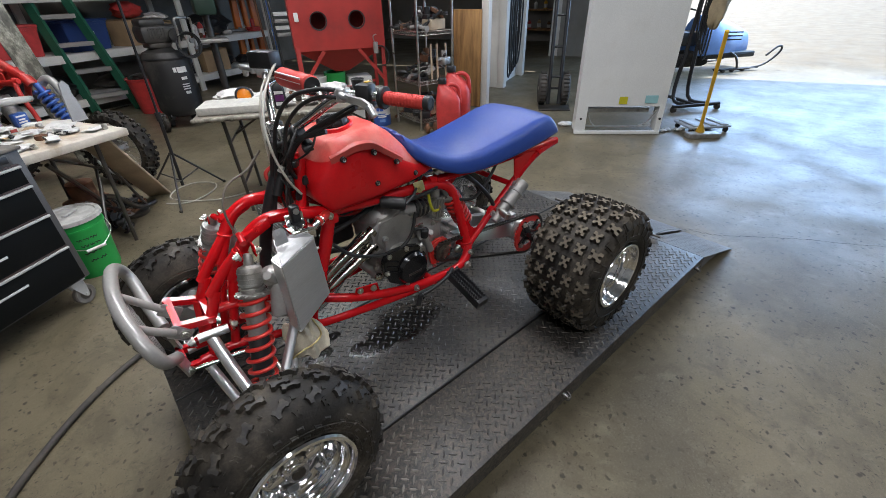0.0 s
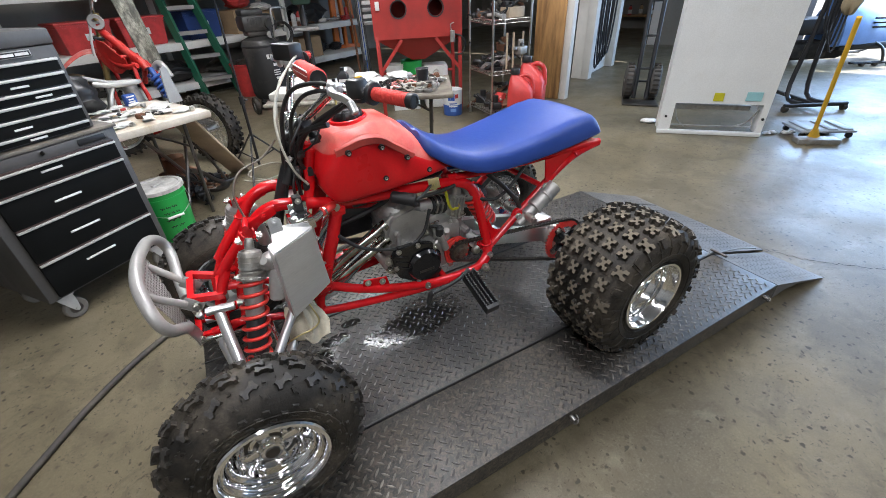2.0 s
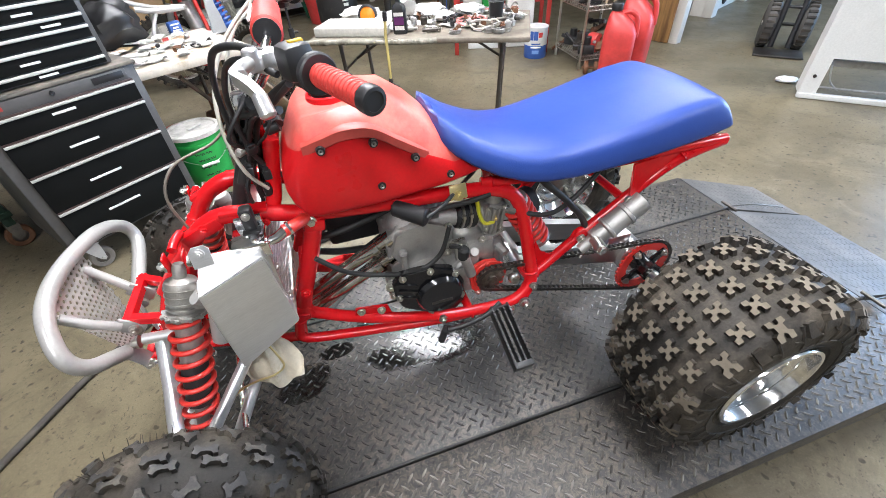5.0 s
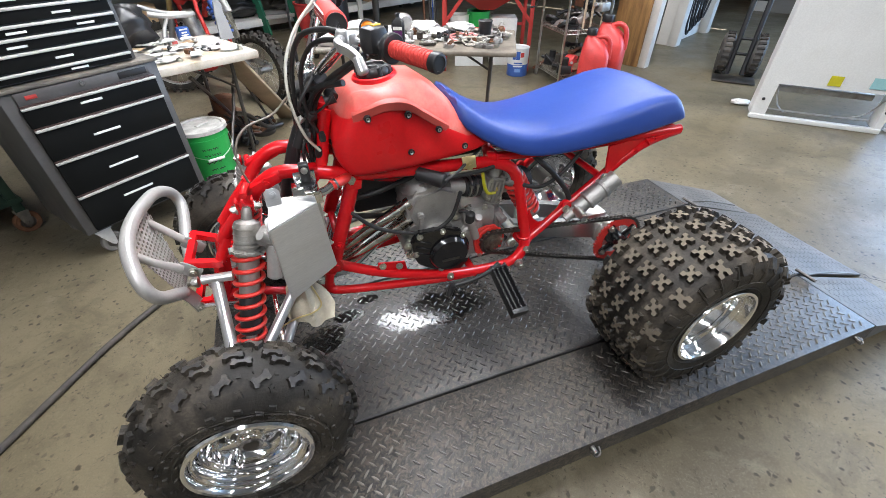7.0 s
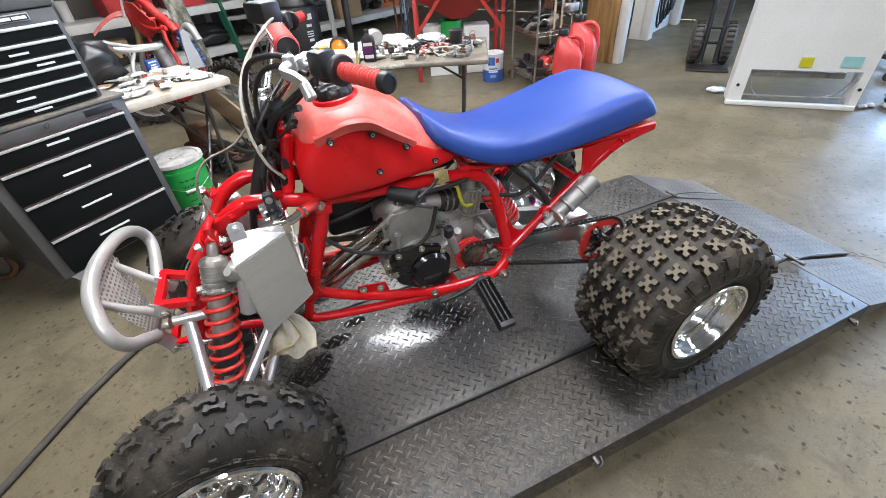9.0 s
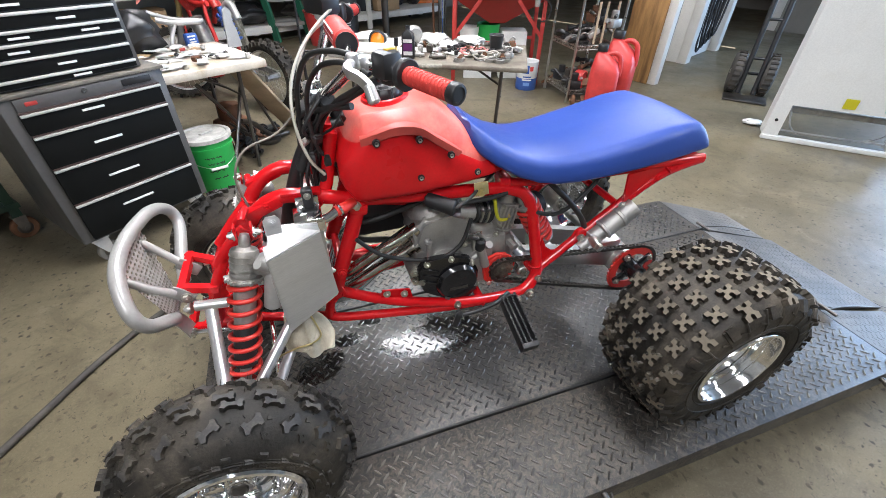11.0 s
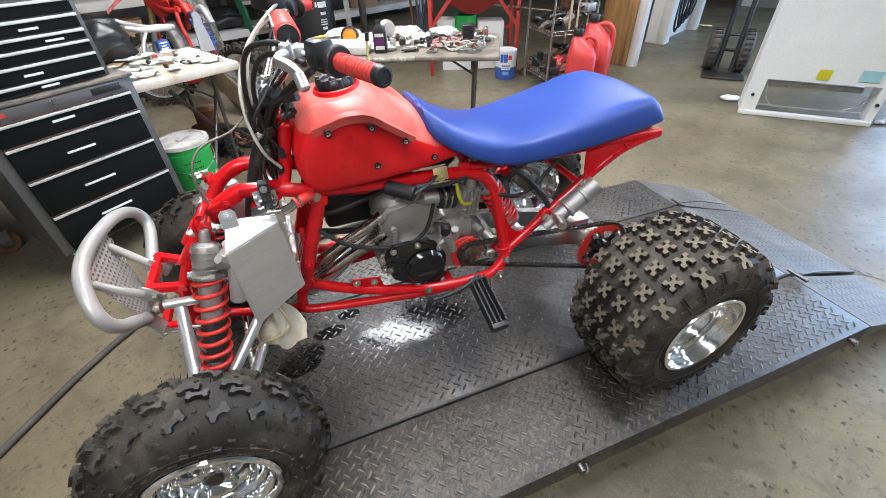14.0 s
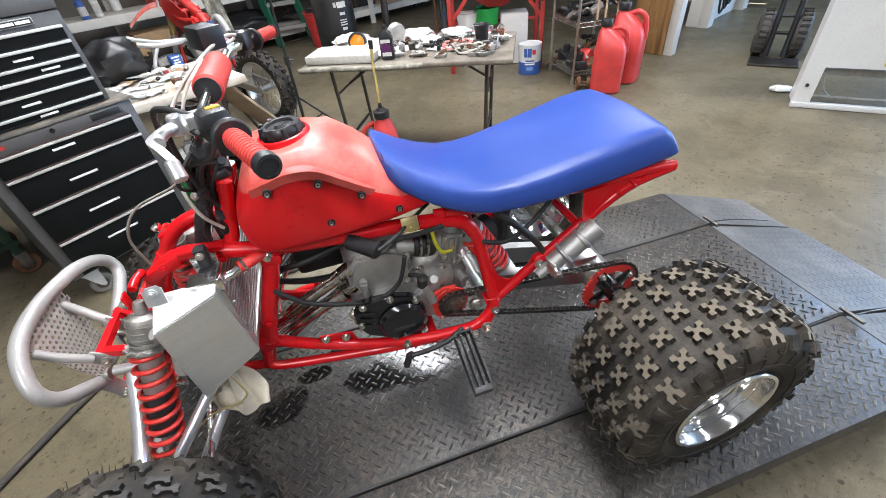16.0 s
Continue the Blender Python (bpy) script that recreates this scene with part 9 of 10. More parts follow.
def bike_wheel(x, zc, r, w, lab):
    c = bike(x, 0, zc)
    b = B()
    lathe(b, [(r - 0.075, -w * 0.42), (r - 0.045, -w * 0.52), (r - 0.018, -w * 0.42), (r - 0.012, 0), (r - 0.018, w * 0.42), (r - 0.045, w * 0.52), (r - 0.075, w * 0.42)], c, BN, 48, closed=True)
    ty = part("tyre", b, RUBBER, bk, lab)
    b = B()
    n = 36
    for i in range(n):
        a = 2 * math.pi * i / n
        rad_ = BD * math.cos(a) + Vector((0, 0, math.sin(a)))
        tan = BN.cross(rad_)
        for off in ((-0.30, 0.30) if i % 2 else (-0.05,)):
            m = Matrix((rad_, tan, BN)).transposed().to_4x4()
            m.translation = c + rad_ * (r - 0.004) + BN * (off * w)
            box(b, (0, 0, 0), (0.026, 0.022, 0.030), m)
        for off in (-0.46, 0.46):
            m = Matrix((rad_, tan, BN)).transposed().to_4x4()
            m.translation = c + rad_ * (r - 0.022) + BN * (off * w)
            box(b, (0, 0, 0), (0.028, 0.024, 0.022), m)
    tagged(part("tread_knob", b, RUBBER, ty), "rubber tread knobs", kind="stuff")
    b = B()
    lathe(b, [(r - 0.076, -w * 0.40), (r - 0.088, -w * 0.36), (r - 0.096, 0), (r - 0.088, w * 0.36), (r - 0.076, w * 0.40)], c, BN, 48, closed=True)
    rm = part("rim", b, ALU, ty)
    b = B()
    cyl(b, c - BN * 0.07, c + BN * 0.07, 0.032, seg=18)
    part("hub", b, CAST, ty)
    b = B()
    for i in range(28):
        a = 2 * math.pi * i / 28
        p = c + (BD * math.cos(a) + Vector((0, 0, math.sin(a)))) * (r - 0.09)
        a2 = a + (0.5 if i % 2 else -0.5)
        q = c + (BD * math.cos(a2) + Vector((0, 0, math.sin(a2)))) * 0.034 + BN * (0.05 if i % 4 < 2 else -0.05)
        cyl(b, p, q, 0.0020, seg=5)
    tagged(part("spoke", b, STEEL, ty), "wire spokes", kind="stuff")


bike_wheel(0.0, 0.315, 0.315, 0.135, "knobbly rear tyre")
# the fork stands turned to the side
KEEP = BW, BD, BN
SN = Vector((-0.14, 0.99, 0)).normalized()
SD = Vector((-SN.y, SN.x, 0))
FORK = bike(1.02, 0, 0)


def steer(x, y, z):
    """x: ahead of the fork, y: across it, z: up from the floor."""
    return FORK + SD * x + SN * y + Vector((0, 0, z))


_front = steer(0.17, 0, 0)
BW, BD, BN = Vector((_front.x, _front.y, 0)), SD, SN
bike_wheel(0.0, 0.335, 0.335, 0.085, "knobbly front tyre")
BW, BD, BN = KEEP
b = B()
for y in (-0.09, 0.09):
    tube(b, [bike(0, y, 0.32), bike(0.3, y, 0.37), bike(0.52, y, 0.40)], 0, flat=(0.03, 0.055), step=1)
part("swingarm", b, ALU, bk)
b = B()
for y in (-0.10, 0.10):
    tube(b, [bike(0.60, y * 0.6, 0.90), bike(0.56, y, 0.78), bike(0.52, y, 0.60), bike(0.50, y, 0.38), bike(0.62, y, 0.27), bike(0.95, y, 0.28), bike(1.03, y * 0.5, 0.70), bike(1.05, y * 0.3, 1.02)], 0.018, 10, 4)
tube(b, [bike(0.93, 0, 1.16), bike(0.84, 0, 1.10), bike(0.735, 0, 1.014), bike(0.64, 0, 0.945), bike(0.566, 0, 0.89), bike(0.53, 0, 0.84)], 0.034, 14)
tube(b, [bike(0.96, 0.05, 1.05), bike(0.88, 0.07, 0.96), bike(0.78, 0.08, 0.89), bike(0.66, 0.08, 0.87), bike(0.56, 0.06, 0.88)], 0.022, 12)
tube(b, [bike(0.60, -0.05, 0.90), bike(0.66, -0.07, 0.82), bike(0.735, -0.08, 0.70)], 0.024, 12)
cyl(b, bike(0.97, 0, 1.00), bike(0.90, 0, 1.22), 0.038, seg=16)
box(b, (0, 0, 0), (0.12, 0.05, 0.08), Matrix.Translation(bike(0.62, 0, 0.90)) @ rotz(-49), 0.01)
for x, z in ((0.70, 0.95), (0.80, 0.93), (0.66, 0.86)):
    cyl(b, bike(x, -0.09, z), bike(x, 0.09, z), 0.016, seg=10)
part("frame", b, BIKERED, bk, "scuffed red steel frame")
b = B()
SHROUD = [(0.90, 1.10), (0.81, 1.07), (0.74, 0.99), (0.66, 0.93), (0.67, 0.86), (0.76, 0.81), (0.85, 0.82), (0.93, 0.89), (0.98, 0.97)]
for sy in (-0.075, 0.075):
    vs = [b.verts.new(bike(x, sy + oy + 0.02 * math.sin(9 * x), z)) for oy in (-0.005, 0.005) for x, z in SHROUD]
    b.faces.new(vs[:9]), b.faces.new(vs[9:][::-1])
    for i in range(9):
        b.faces.new((vs[i], vs[(i + 1) % 9], vs[9 + (i + 1) % 9], vs[9 + i]))
part("shroud", b, BIKERED, bk, "scuffed red side shroud")
b = B()
cyl(b, bike(0.37, -0.02, 0.54), bike(0.49, 0, 0.85), 0.024, seg=14)
coil(b, bike(0.385, -0.02, 0.58), bike(0.475, 0, 0.80), 0.050, 0.012, 6)
shk = part("rear_shock", b, BLUEPAINT, bk, "blue rear shock and spring", angle=60)
b = B()
tube(b, [bike(0.49, -0.05, 0.84), bike(0.44, -0.06, 0.875), bike(0.39, -0.06, 0.85), bike(0.345, -0.06, 0.76)], 0.032, 14)
part("shock_reservoir", b, SILVER, shk, "pale grey reservoir and hose elbow", angle=60)
b = B()
for y in (-0.09, 0.09):
    cyl(b, steer(0.17, y, 0.335), steer(0.055, y, 0.75), 0.028, seg=16)
part("fork_lower", b, ALU, bk)
b = B()
for y in (-0.09, 0.09):
    cyl(b, steer(0.065, y, 0.72), steer(-0.075, y, 1.30), 0.024, seg=16)
part("fork_tube", b, FORKGOLD, bk, "dull gold fork tube")
for x, z in ((-0.015, 1.10), (-0.045, 1.225)):
    b = B()
    box(b, (0, 0, 0), (0.085, 0.25, 0.034), Matrix.Translation(steer(x, 0, z)) @ Matrix(((SD.x, SN.x, 0, 0), (SD.y, SN.y, 0, 0), (0, 0, 1, 0), (0, 0, 0, 1))), 0.008)
    part("fork_clamp", b, BLACK if z < 1.2 else CAST, bk)
b = B()
lathe(b, [(0.030, -0.012), (0.058, -0.014), (0.064, 0.0), (0.058, 0.014), (0.030, 0.012)], steer(-0.045, -0.15, 1.235), SN, 26, closed=True)
part("clamp_ring", b, SILVER, bk, "pale ring on the fork's head")
b = B()
tube(b, [steer(-0.10, -0.40, 1.40), steer(-0.09, -0.22, 1.42), steer(-0.055, -0.08, 1.31), steer(-0.055, 0.08, 1.31), steer(-0.09, 0.22, 1.42), steer(-0.10, 0.40, 1.40)], 0.014, 10)
part("handlebar", b, CHROME, bk)
b = B()
tube(b, [steer(0.0, -0.14, 1.26), steer(0.02, -0.14, 1.175), steer(0.055, -0.14, 1.065), steer(0.075, -0.13, 0.965)], 0.010, 10)
part("brake_hose", b, PLASTICWHITE, bk, "pale hose along the fork")
b = B()
rows_ = []
for i in range(15):
    t = i / 14
    x, z = -0.10 + 0.47 * t, 1.005 + 0.016 * math.sin(t * 3.1) - 0.125 * max(0.0, t - 0.45) ** 1.5 / 0.41
    wv = 0.085 * (1 - 0.4 * abs(t - 0.4))
    rows_.append([steer(x, y * wv, z + dz - 0.35 * wv * y * y) for y, dz in ((-1, 0), (-0.5, 0.0), (0, 0.0), (0.5, 0), (1, 0), (1, -0.006), (0.5, -0.006), (0, -0.006), (-0.5, -0.006), (-1, -0.006))])
loft(b, rows_)
part("front_fender", b, FENDER, bk, "sun-faded red front fender")
b = B()
box(b, (0, 0, 0), (0.26, 0.16, 0.24), Matrix.Translation(bike(0.78, 0, 0.42)) @ rotz(-35), 0.04)
cyl(b, bike(0.82, 0, 0.52), bike(0.90, 0, 0.74), 0.065, seg=20)
part("engine", b, CAST, bk)
# bare plank and the timber below the table
b = B()
box(b, (0, 0, 0), (0.16, 0.022, 1.02), None, 0.003)
pk = solid("plank", b, RAMPWOOD, "pale worn plank leaning against the white table", "plank")
p0, p1 = Vector((0.40, 3.56, 0.012)), Vector((0.14, 2.88, 0.66))
zax = (p1 - p0).normalized()
xax = Vector((0.88, -0.34, 0)).cross(zax).cross(zax).normalized()
place(pk, Matrix.Translation((p0 + p1) / 2) @ Matrix((xax, zax.cross(xax), zax)).transposed().to_4x4())
b = B()
box(b, (0, 0, 0), (0.165, 0.03, 1.46), None, 0.004)
pb = solid("painted_panel", b, material("streaked_grey_panel", (0.085, 0.082, 0.062), 0.6, var=0.45, scale=13, second=(0.36, 0.345, 0.28), patch=0.53, bump=0.3, stretch=(2.2, 2.2, 1)), "streaked grey-green board propped behind the dirt bike", "board")
place(pb, Matrix.Translation((-0.02, 5.0, 0.736)) @ rotz(10) @ Matrix.Rotation(radians(-6), 4, "Y"))

# ---- tiller tines by the bucket ----
for k, (x, y, s_) in enumerate(((0.03, 3.10, 1.0), (0.10, 2.95, 0.8))):
    b = B()
    for i in range(7):
        a = 2 * math.pi * i / 7 + k
        tube(b, [(0, 0, 0.10), (0.07 * s_ * math.cos(a), 0, 0.10 + 0.07 * s_ * math.sin(a)), (0.11 * s_ * math.cos(a + 0.35), 0.01, 0.11 + 0.11 * s_ * math.sin(a + 0.35)), (0.12 * s_ * math.cos(a + 0.7), 0.03, 0.115 + 0.115 * s_ * math.sin(a + 0.7))], 0.009, 6, 3)
    cyl(b, (0, -0.03, 0.10), (0, 0.05, 0.10), 0.03, seg=14)
    place(solid("tiller_tine", b, BLACK, "black star-shaped tiller tine wheel on the floor", "tine wheel", group="tine wheels", angle=60), at(x, y, -0.001, 40 + 50 * k))
b = B()
tube(b, [(0.05, 2.95, 0.30), (0.12, 3.10, 0.22), (0.22, 3.25, 0.06), (0.34, 3.36, 0.03)], 0.018, 10)
tube(b, [(-0.12, 2.75, 0.62), (-0.02, 2.88, 0.40), (0.06, 3.0, 0.20)], 0.014, 8)
solid("iron_frame", b, DARKSTEEL, "dark bent iron bar below the white table", "iron bar")
place(solid("engine_block", (lambda bb: (box(bb, (0, 0, 0.12), (0.24, 0.20, 0.22), None, 0.03), cyl(bb, (0, 0, 0.2), (0, 0, 0.34), 0.08, seg=18), bb)[2])(B()), RUST, "rusty engine block below the white table", "engine block"), at(-0.05, 3.25, 0, 30))
place(solid("dust_sheet", crumple(0.26, 0.2, 0.26, 14), DULLRED, "dull red covers heaped below the white table", "cover", angle=70), at(-0.30, 2.95, 0))

# ---- hoses and cords on the floor ----
b = B()
tube(b, [(-1.30, -0.15, 0.014), (-1.0, 0.30, 0.014), (-0.73, 0.735, 0.014), (-0.61, 0.93, 0.014), (-0.475, 1.14, 0.014), (-0.30, 1.345, 0.014), (-0.10, 1.50, 0.014), (0.10, 1.56, 0.014), (0.40, 1.62, 0.014), (0.9, 1.75, 0.014)], 0.0135, 10, 6)
solid("air_hose", b, material("dusty_hose_rubber", (0.050, 0.045, 0.039), 0.8, var=0.3, scale=12, bump=0.3, second=(0.085, 0.075, 0.060), patch=0.54), "dusty dark rubber hose lying across the floor", "hose", angle=60)
b = B()
tube(b, [(0.40, 3.30, 0.007), (0.48, 3.22, 0.007), (0.60, 3.20, 0.007), (0.75, 3.30, 0.007), (0.82, 3.45, 0.007), (0.70, 3.60, 0.007), (0.52, 3.55, 0.007), (0.46, 3.35, 0.007), (0.70, 3.10, 0.007), (1.0, 3.05, 0.007)], 0.006, 8, 6)
solid("extension_cord", b, CABLEGREY, "pale extension cord in loose loops on the floor", "cord", angle=60)

# ---- dark green cart behind the tool cabinet ----
gc = thing("service_cart", "dark green steel service cart on dusty casters", "cart")
for x in (0, 0.55):
    for y in (0, 0.45):
        b = B()
        box(b, (x, y, 0.55), (0.045, 0.045, 0.86), bevel=0.004)
        part("leg", b, DARKGREEN, gc)
        b = B()
        lathe(b, [(0.036, -0.017), (0.056, -0.018), (0.062, -0.012), (0.062, 0.012), (0.056, 0.018), (0.036, 0.017)], (x, y, 0.062), (0, 1, 0), 28, closed=True)
        cs = part("caster", b, RUST, gc, "dusty brown caster wheel")
        b = B()
        cyl(b, (x, y - 0.012, 0.062), (x, y + 0.012, 0.062), 0.040, seg=22)
        part("caster_disc", b, DARKSTEEL, cs, "dark wheel disc")
        b = B()
        for s_ in (-0.026, 0.022):
            prism(b, [(-0.030, 0.135), (0.030, 0.135), (0.020, 0.060), (0.008, 0.046), (-0.008, 0.046), (-0.020, 0.060)], 0.004, Matrix(((1, 0, 0, x), (0, 0, 1, y + s_), (0, 1, 0, 0), (0, 0, 0, 1))))
        cyl(b, (x, y - 0.030, 0.062), (x, y + 0.030, 0.062), 0.008, seg=10)
        part("caster_fork", b, LEDGE, cs, "dusty steel caster fork")
for z in (0.20, 0.96):
    b = B()
    box(b, (0.275, 0.225, z), (0.62, 0.52, 0.03), bevel=0.004)
    part("tray", b, DARKGREEN, gc)
place(gc, at(-1.12, 2.27, 0, 38) @ pose(-0.55, 0, 0))


# ---- scrap and a folded chair frame below the white table ----
for i in range(12):
    o = machine_part(i + 160, [RUST, DARKSTEEL, BLACK, RUST], 1.2)
    place(o, at(-0.35 + 0.62 * rng.random(), 2.85 + 0.75 * rng.random(), 0.0, 30 * i))
for k in range(1):
    b = B()
    tube(b, [(-0.05 + 0.22 * k, 2.62 + 0.10 * k, 0.012), (0.05 + 0.22 * k, 2.90, 0.34), (0.12 + 0.2 * k, 3.15, 0.50), (0.28 + 0.18 * k, 3.30, 0.02)], 0.011, 8)
    solid("chair_frame", b, DARKSTEEL, "bent grey tube chair frame below the table", "chair frame", group="chair frames", angle=60)

# ---- beyond the cooler cabinet ----
fj = thing("floor_creeper", "low grey shop dolly with casters on the floor", "dolly")
b = B()
box(b, (0, 0, 0.085), (0.62, 0.40, 0.03), bevel=0.01)
for x in (-0.2, 0.05, 0.22):
    box(b, (x, 0, 0.108), (0.10, 0.36, 0.018), bevel=0.006)
part("deck", b, material("grey_blue_enamel", (0.30, 0.34, 0.38), 0.5), fj)
for x in (-0.26, 0.26):
    for y in (-0.16, 0.16):
        b = B()
        cyl(b, (x, y - 0.014, 0.035), (x, y + 0.014, 0.035), 0.035, seg=16)
        part("caster", b, BLACK, fj)
place(fj, at(5.38, 1.14, 0, -35) @ Matrix.Scale(0.78, 4))
mp = thing("push_broom", "yellow-handled floor broom standing upright on its head", "broom")
b = B()
cyl(b, (5.07, 1.05, 0.10), (4.60, 0.93, 1.06), 0.017, seg=12)
part("handle", b, YELLOW, mp)
b = B()
cyl(b, (5.13, 1.06, 0.03), (5.06, 1.045, 0.13), 0.05, 0.022, 14)
part("socket", b, YELLOW, mp)
b = B()
box(b, (0, 0, 0.025), (0.34, 0.12, 0.05), at(5.10, 1.02, 0, -40), 0.01)
part("head", b, CAST, mp)
b = B()
rr = random.Random(8)
for k in range(160):
    x, y = rr.uniform(-0.16, 0.16), rr.uniform(-0.055, 0.055)
    p = at(5.10, 1.02, 0, -40) @ Vector((x, y, 0.03))
    cyl(b, p, p + Vector((rr.uniform(-0.01, 0.01), rr.uniform(-0.01, 0.01), -0.029)), 0.003, seg=3)
tagged(part("bristle", b, YELLOW, mp), "yellow bristles", kind="stuff")
# engine stand with straps
es = thing("engine_stand", "black steel stand hung with straps and cables", "stand")
for x in (-0.14, 0.14):
    b = B()
    tube(b, [(x, -0.3, 0.08), (x * 0.8, 0, 0.12), (x * 0.5, 0.02, 0.7), (x * 0.4, 0.0, 1.45)], 0.024, 8)
    part("upright", b, BLACK, es)
b = B()
tube(b, [(-0.34, -0.32, 0.07), (0.34, -0.32, 0.07)], 0.022, 8)
tube(b, [(0, -0.32, 0.07), (0, 0.45, 0.07)], 0.022, 8)
part("base", b, BLACK, es)
for x, y in ((-0.32, -0.32), (0.32, -0.32), (0, 0.45)):
    b = B()
    cyl(b, (x - 0.02, y, 0.035), (x + 0.02, y, 0.035), 0.035, seg=16)
    part("caster", b, DARKSTEEL, es)
for k in range(4):
    b = B()
    tube(b, [(-0.06 + 0.04 * k, -0.03, 1.35), (-0.10 + 0.05 * k, -0.08, 1.0 - 0.1 * k), (-0.02 + 0.05 * k, -0.08, 0.75 - 0.05 * k), (0.04 + 0.03 * k, -0.05, 1.1), (0.02, -0.03, 1.38)], 0.010, 8)
    part("strap", b, BLACK, es)
place(es, at(6.35, 1.80, 0, -30))
b = crumple(0.16, 0.10, 0.62, 21)
place(solid("work_jacket", b, material("tan_canvas", (0.42, 0.33, 0.20), 0.85, var=0.2, scale=8, bump=0.3), "tan canvas work jacket hanging on the stand", "jacket", angle=70), at(6.42, 1.66, 0.92, 20))
# small scraps near the cooler
for k in range(7):
    b = crumple(0.035, 0.03, 0.03, 30 + k, 8)
    place(solid("scrap_paper", b, PAPER, "small pale scrap lying on the floor", "scrap", group="scraps on the floor", angle=70), at(5.02 + 0.07 * k, 1.40 - 0.05 * k + 0.03 * (k % 2), 0.0, 50 * k))
place(solid("foam_block", crumple(0.075, 0.05, 0.05, 41, 10), PLASTICWHITE, "small white foam piece on the floor", "foam", angle=70), at(4.47, 2.32, 0, -40))

# ---- snowmobile at the door ----
sm = thing("snowmobile", "pale blue snowmobile with front skis by the open door", "snowmobile")
b = B()
rows_ = []
for i in range(12):
    t = i / 11
    x = -0.55 + 1.1 * t
    wv, hz = 0.36 * (1 - 0.55 * t ** 2), 0.62 - 0.30 * t ** 1.6
    rows_.append([(x, wv * c, 0.30 + (hz - 0.0) * max(s_, 0) + 0.05 * min(s_, 0)) for c, s_ in ((math.cos(a), math.sin(a)) for a in (2 * math.pi * k / 24 for k in range(24)))])
loft(b, rows_)
part("hood", b, PALEBLUE, sm, "pale blue hood")
b = B()
box(b, (0.05, 0, 0.26), (1.1, 0.66, 0.10), bevel=0.03)
part("belly_pan", b, BLACK, sm)
for y in (-0.46, 0.46):
    b = B()
    tube(b, [(-0.35, y, 0.05), (0.4, y, 0.04), (0.75, y, 0.10), (0.98, y, 0.26), (1.02, y, 0.36), (0.92, y, 0.38), (0.72, y, 0.24)], 0.018, 8)
    box(b, (0.12, y, 0.045), (0.9, 0.11, 0.014), bevel=0.004)
    sk = part("ski", b, BLACK, sm)
    b = B()
    tube(b, [(0.15, y, 0.06), (0.10, y * 0.9, 0.24), (0.05, y * 0.5, 0.32)], 0.020, 8)
    part("spindle", b, DARKSTEEL, sk)
    for x in (-0.15, 0.05, 0.28):
        b = B()
        cyl(b, (x, y - 0.03, 0.025), (x, y + 0.03, 0.025), 0.028, seg=14)
        part("dolly_wheel", b, DARKSTEEL, sk)
for k in range(3):
    b = B()
    box(b, (0.10, -0.30, 0.52 + 0.06 * k), (0.26, 0.03, 0.022), rotz(-12))
    part("louver", b, BLACK, sm)
b = B()
box(b, (-1.0, 0, 0.55), (0.9, 0.34, 0.24), bevel=0.06)
part("seat", b, BLACK, sm)
b = B()
box(b, (-1.0, 0, 0.20), (1.5, 0.40, 0.26), bevel=0.08)
part("track", b, RUBBER, sm)
b = B()
tube(b, [(-0.5, -0.32, 1.0), (-0.42, 0, 0.95), (-0.5, 0.32, 1.0)], 0.014, 8)
part("handlebar", b, BLACK, sm)
place(sm, at(9.7, 2.62, 0, -28))

# ---- far shelf in the passage ----
fs_ = thing("far_shelf", "dark shelf of boxes and bottles at the passage's end", "shelving")
for z in (0.35, 0.85, 1.35):
    b = B()
    box(b, (0, 0, z), (0.4, 2.2, 0.04), bevel=0.004)
    part("shelf_board", b, WOOD, fs_)
for y in (-1.08, 1.08):
    b = B()
    box(b, (0, y, 0.8), (0.4, 0.05, 1.6), bevel=0.004)
    part("side", b, WOOD, fs_)
place(fs_, rbox(13.6, 2.75))
for k in range(14):
    o = bottle((CARD, PLASTICWHITE, CANRED, RUST, YELLOW)[k % 5], "small container on the far shelf", 0.05, 0.20 + 0.03 * (k % 3))
    place(o, rbox(13.52, 1.75 + 0.14 * k, 0.37 if k % 2 else 0.87))
place(carton(0.36, 0.30, 0.30, "brown cardboard box on the far shelf"), rbox(13.6, 3.1, 0.87))

# ---- clutter on the back table ----
ZT = 0.741
b = B()
box(b, (0, 0, 0.026), (0.46, 0.26, 0.052), None, 0.010)
place(solid("foam_slab", b, GLASS_FOAM, "scuffed white foam slab lying on the table's corner", "foam slab"), BT @ pose(0.26, 0.17, ZT, 0, 0, -2))
b = B()
tube(b, [(0.0, -0.012, 0.0), (0.25, -0.016, 0.004), (0.55, -0.012, -0.002), (0.72, -0.010, 0.003), (0.80, 0.004, 0.004)], 0.015, 8, 6)
for k in range(40):
    ball(b, (0.012 + k * 0.0195, -0.020 + 0.003 * (k % 3), 0.002 * (k % 2)), 0.0135 + 0.003 * (k * 7 % 5) / 4, (1, 0.8, 0.9), 8)
place(solid("foam_trim", b, EDGEFOAM, "lumpy grey foam sheet along the table's edge", "foam sheet", angle=80), BT @ pose(0.0, 0.0, ZT - 0.016))
lens = thing("signal_lamp", "round amber signal lamp with a black rim", "lamp")
b = B()
lathe(b, [(0.048, -0.02), (0.060, -0.018), (0.064, 0.0), (0.060, 0.016), (0.050, 0.018)], (0, 0, 0), (0, 1, 0), 28, closed=True)
cyl(b, (0, 0.012, 0), (0, 0.05, 0), 0.045, 0.02, 20)
part("rim", b, BLACK, lens)
b = B()
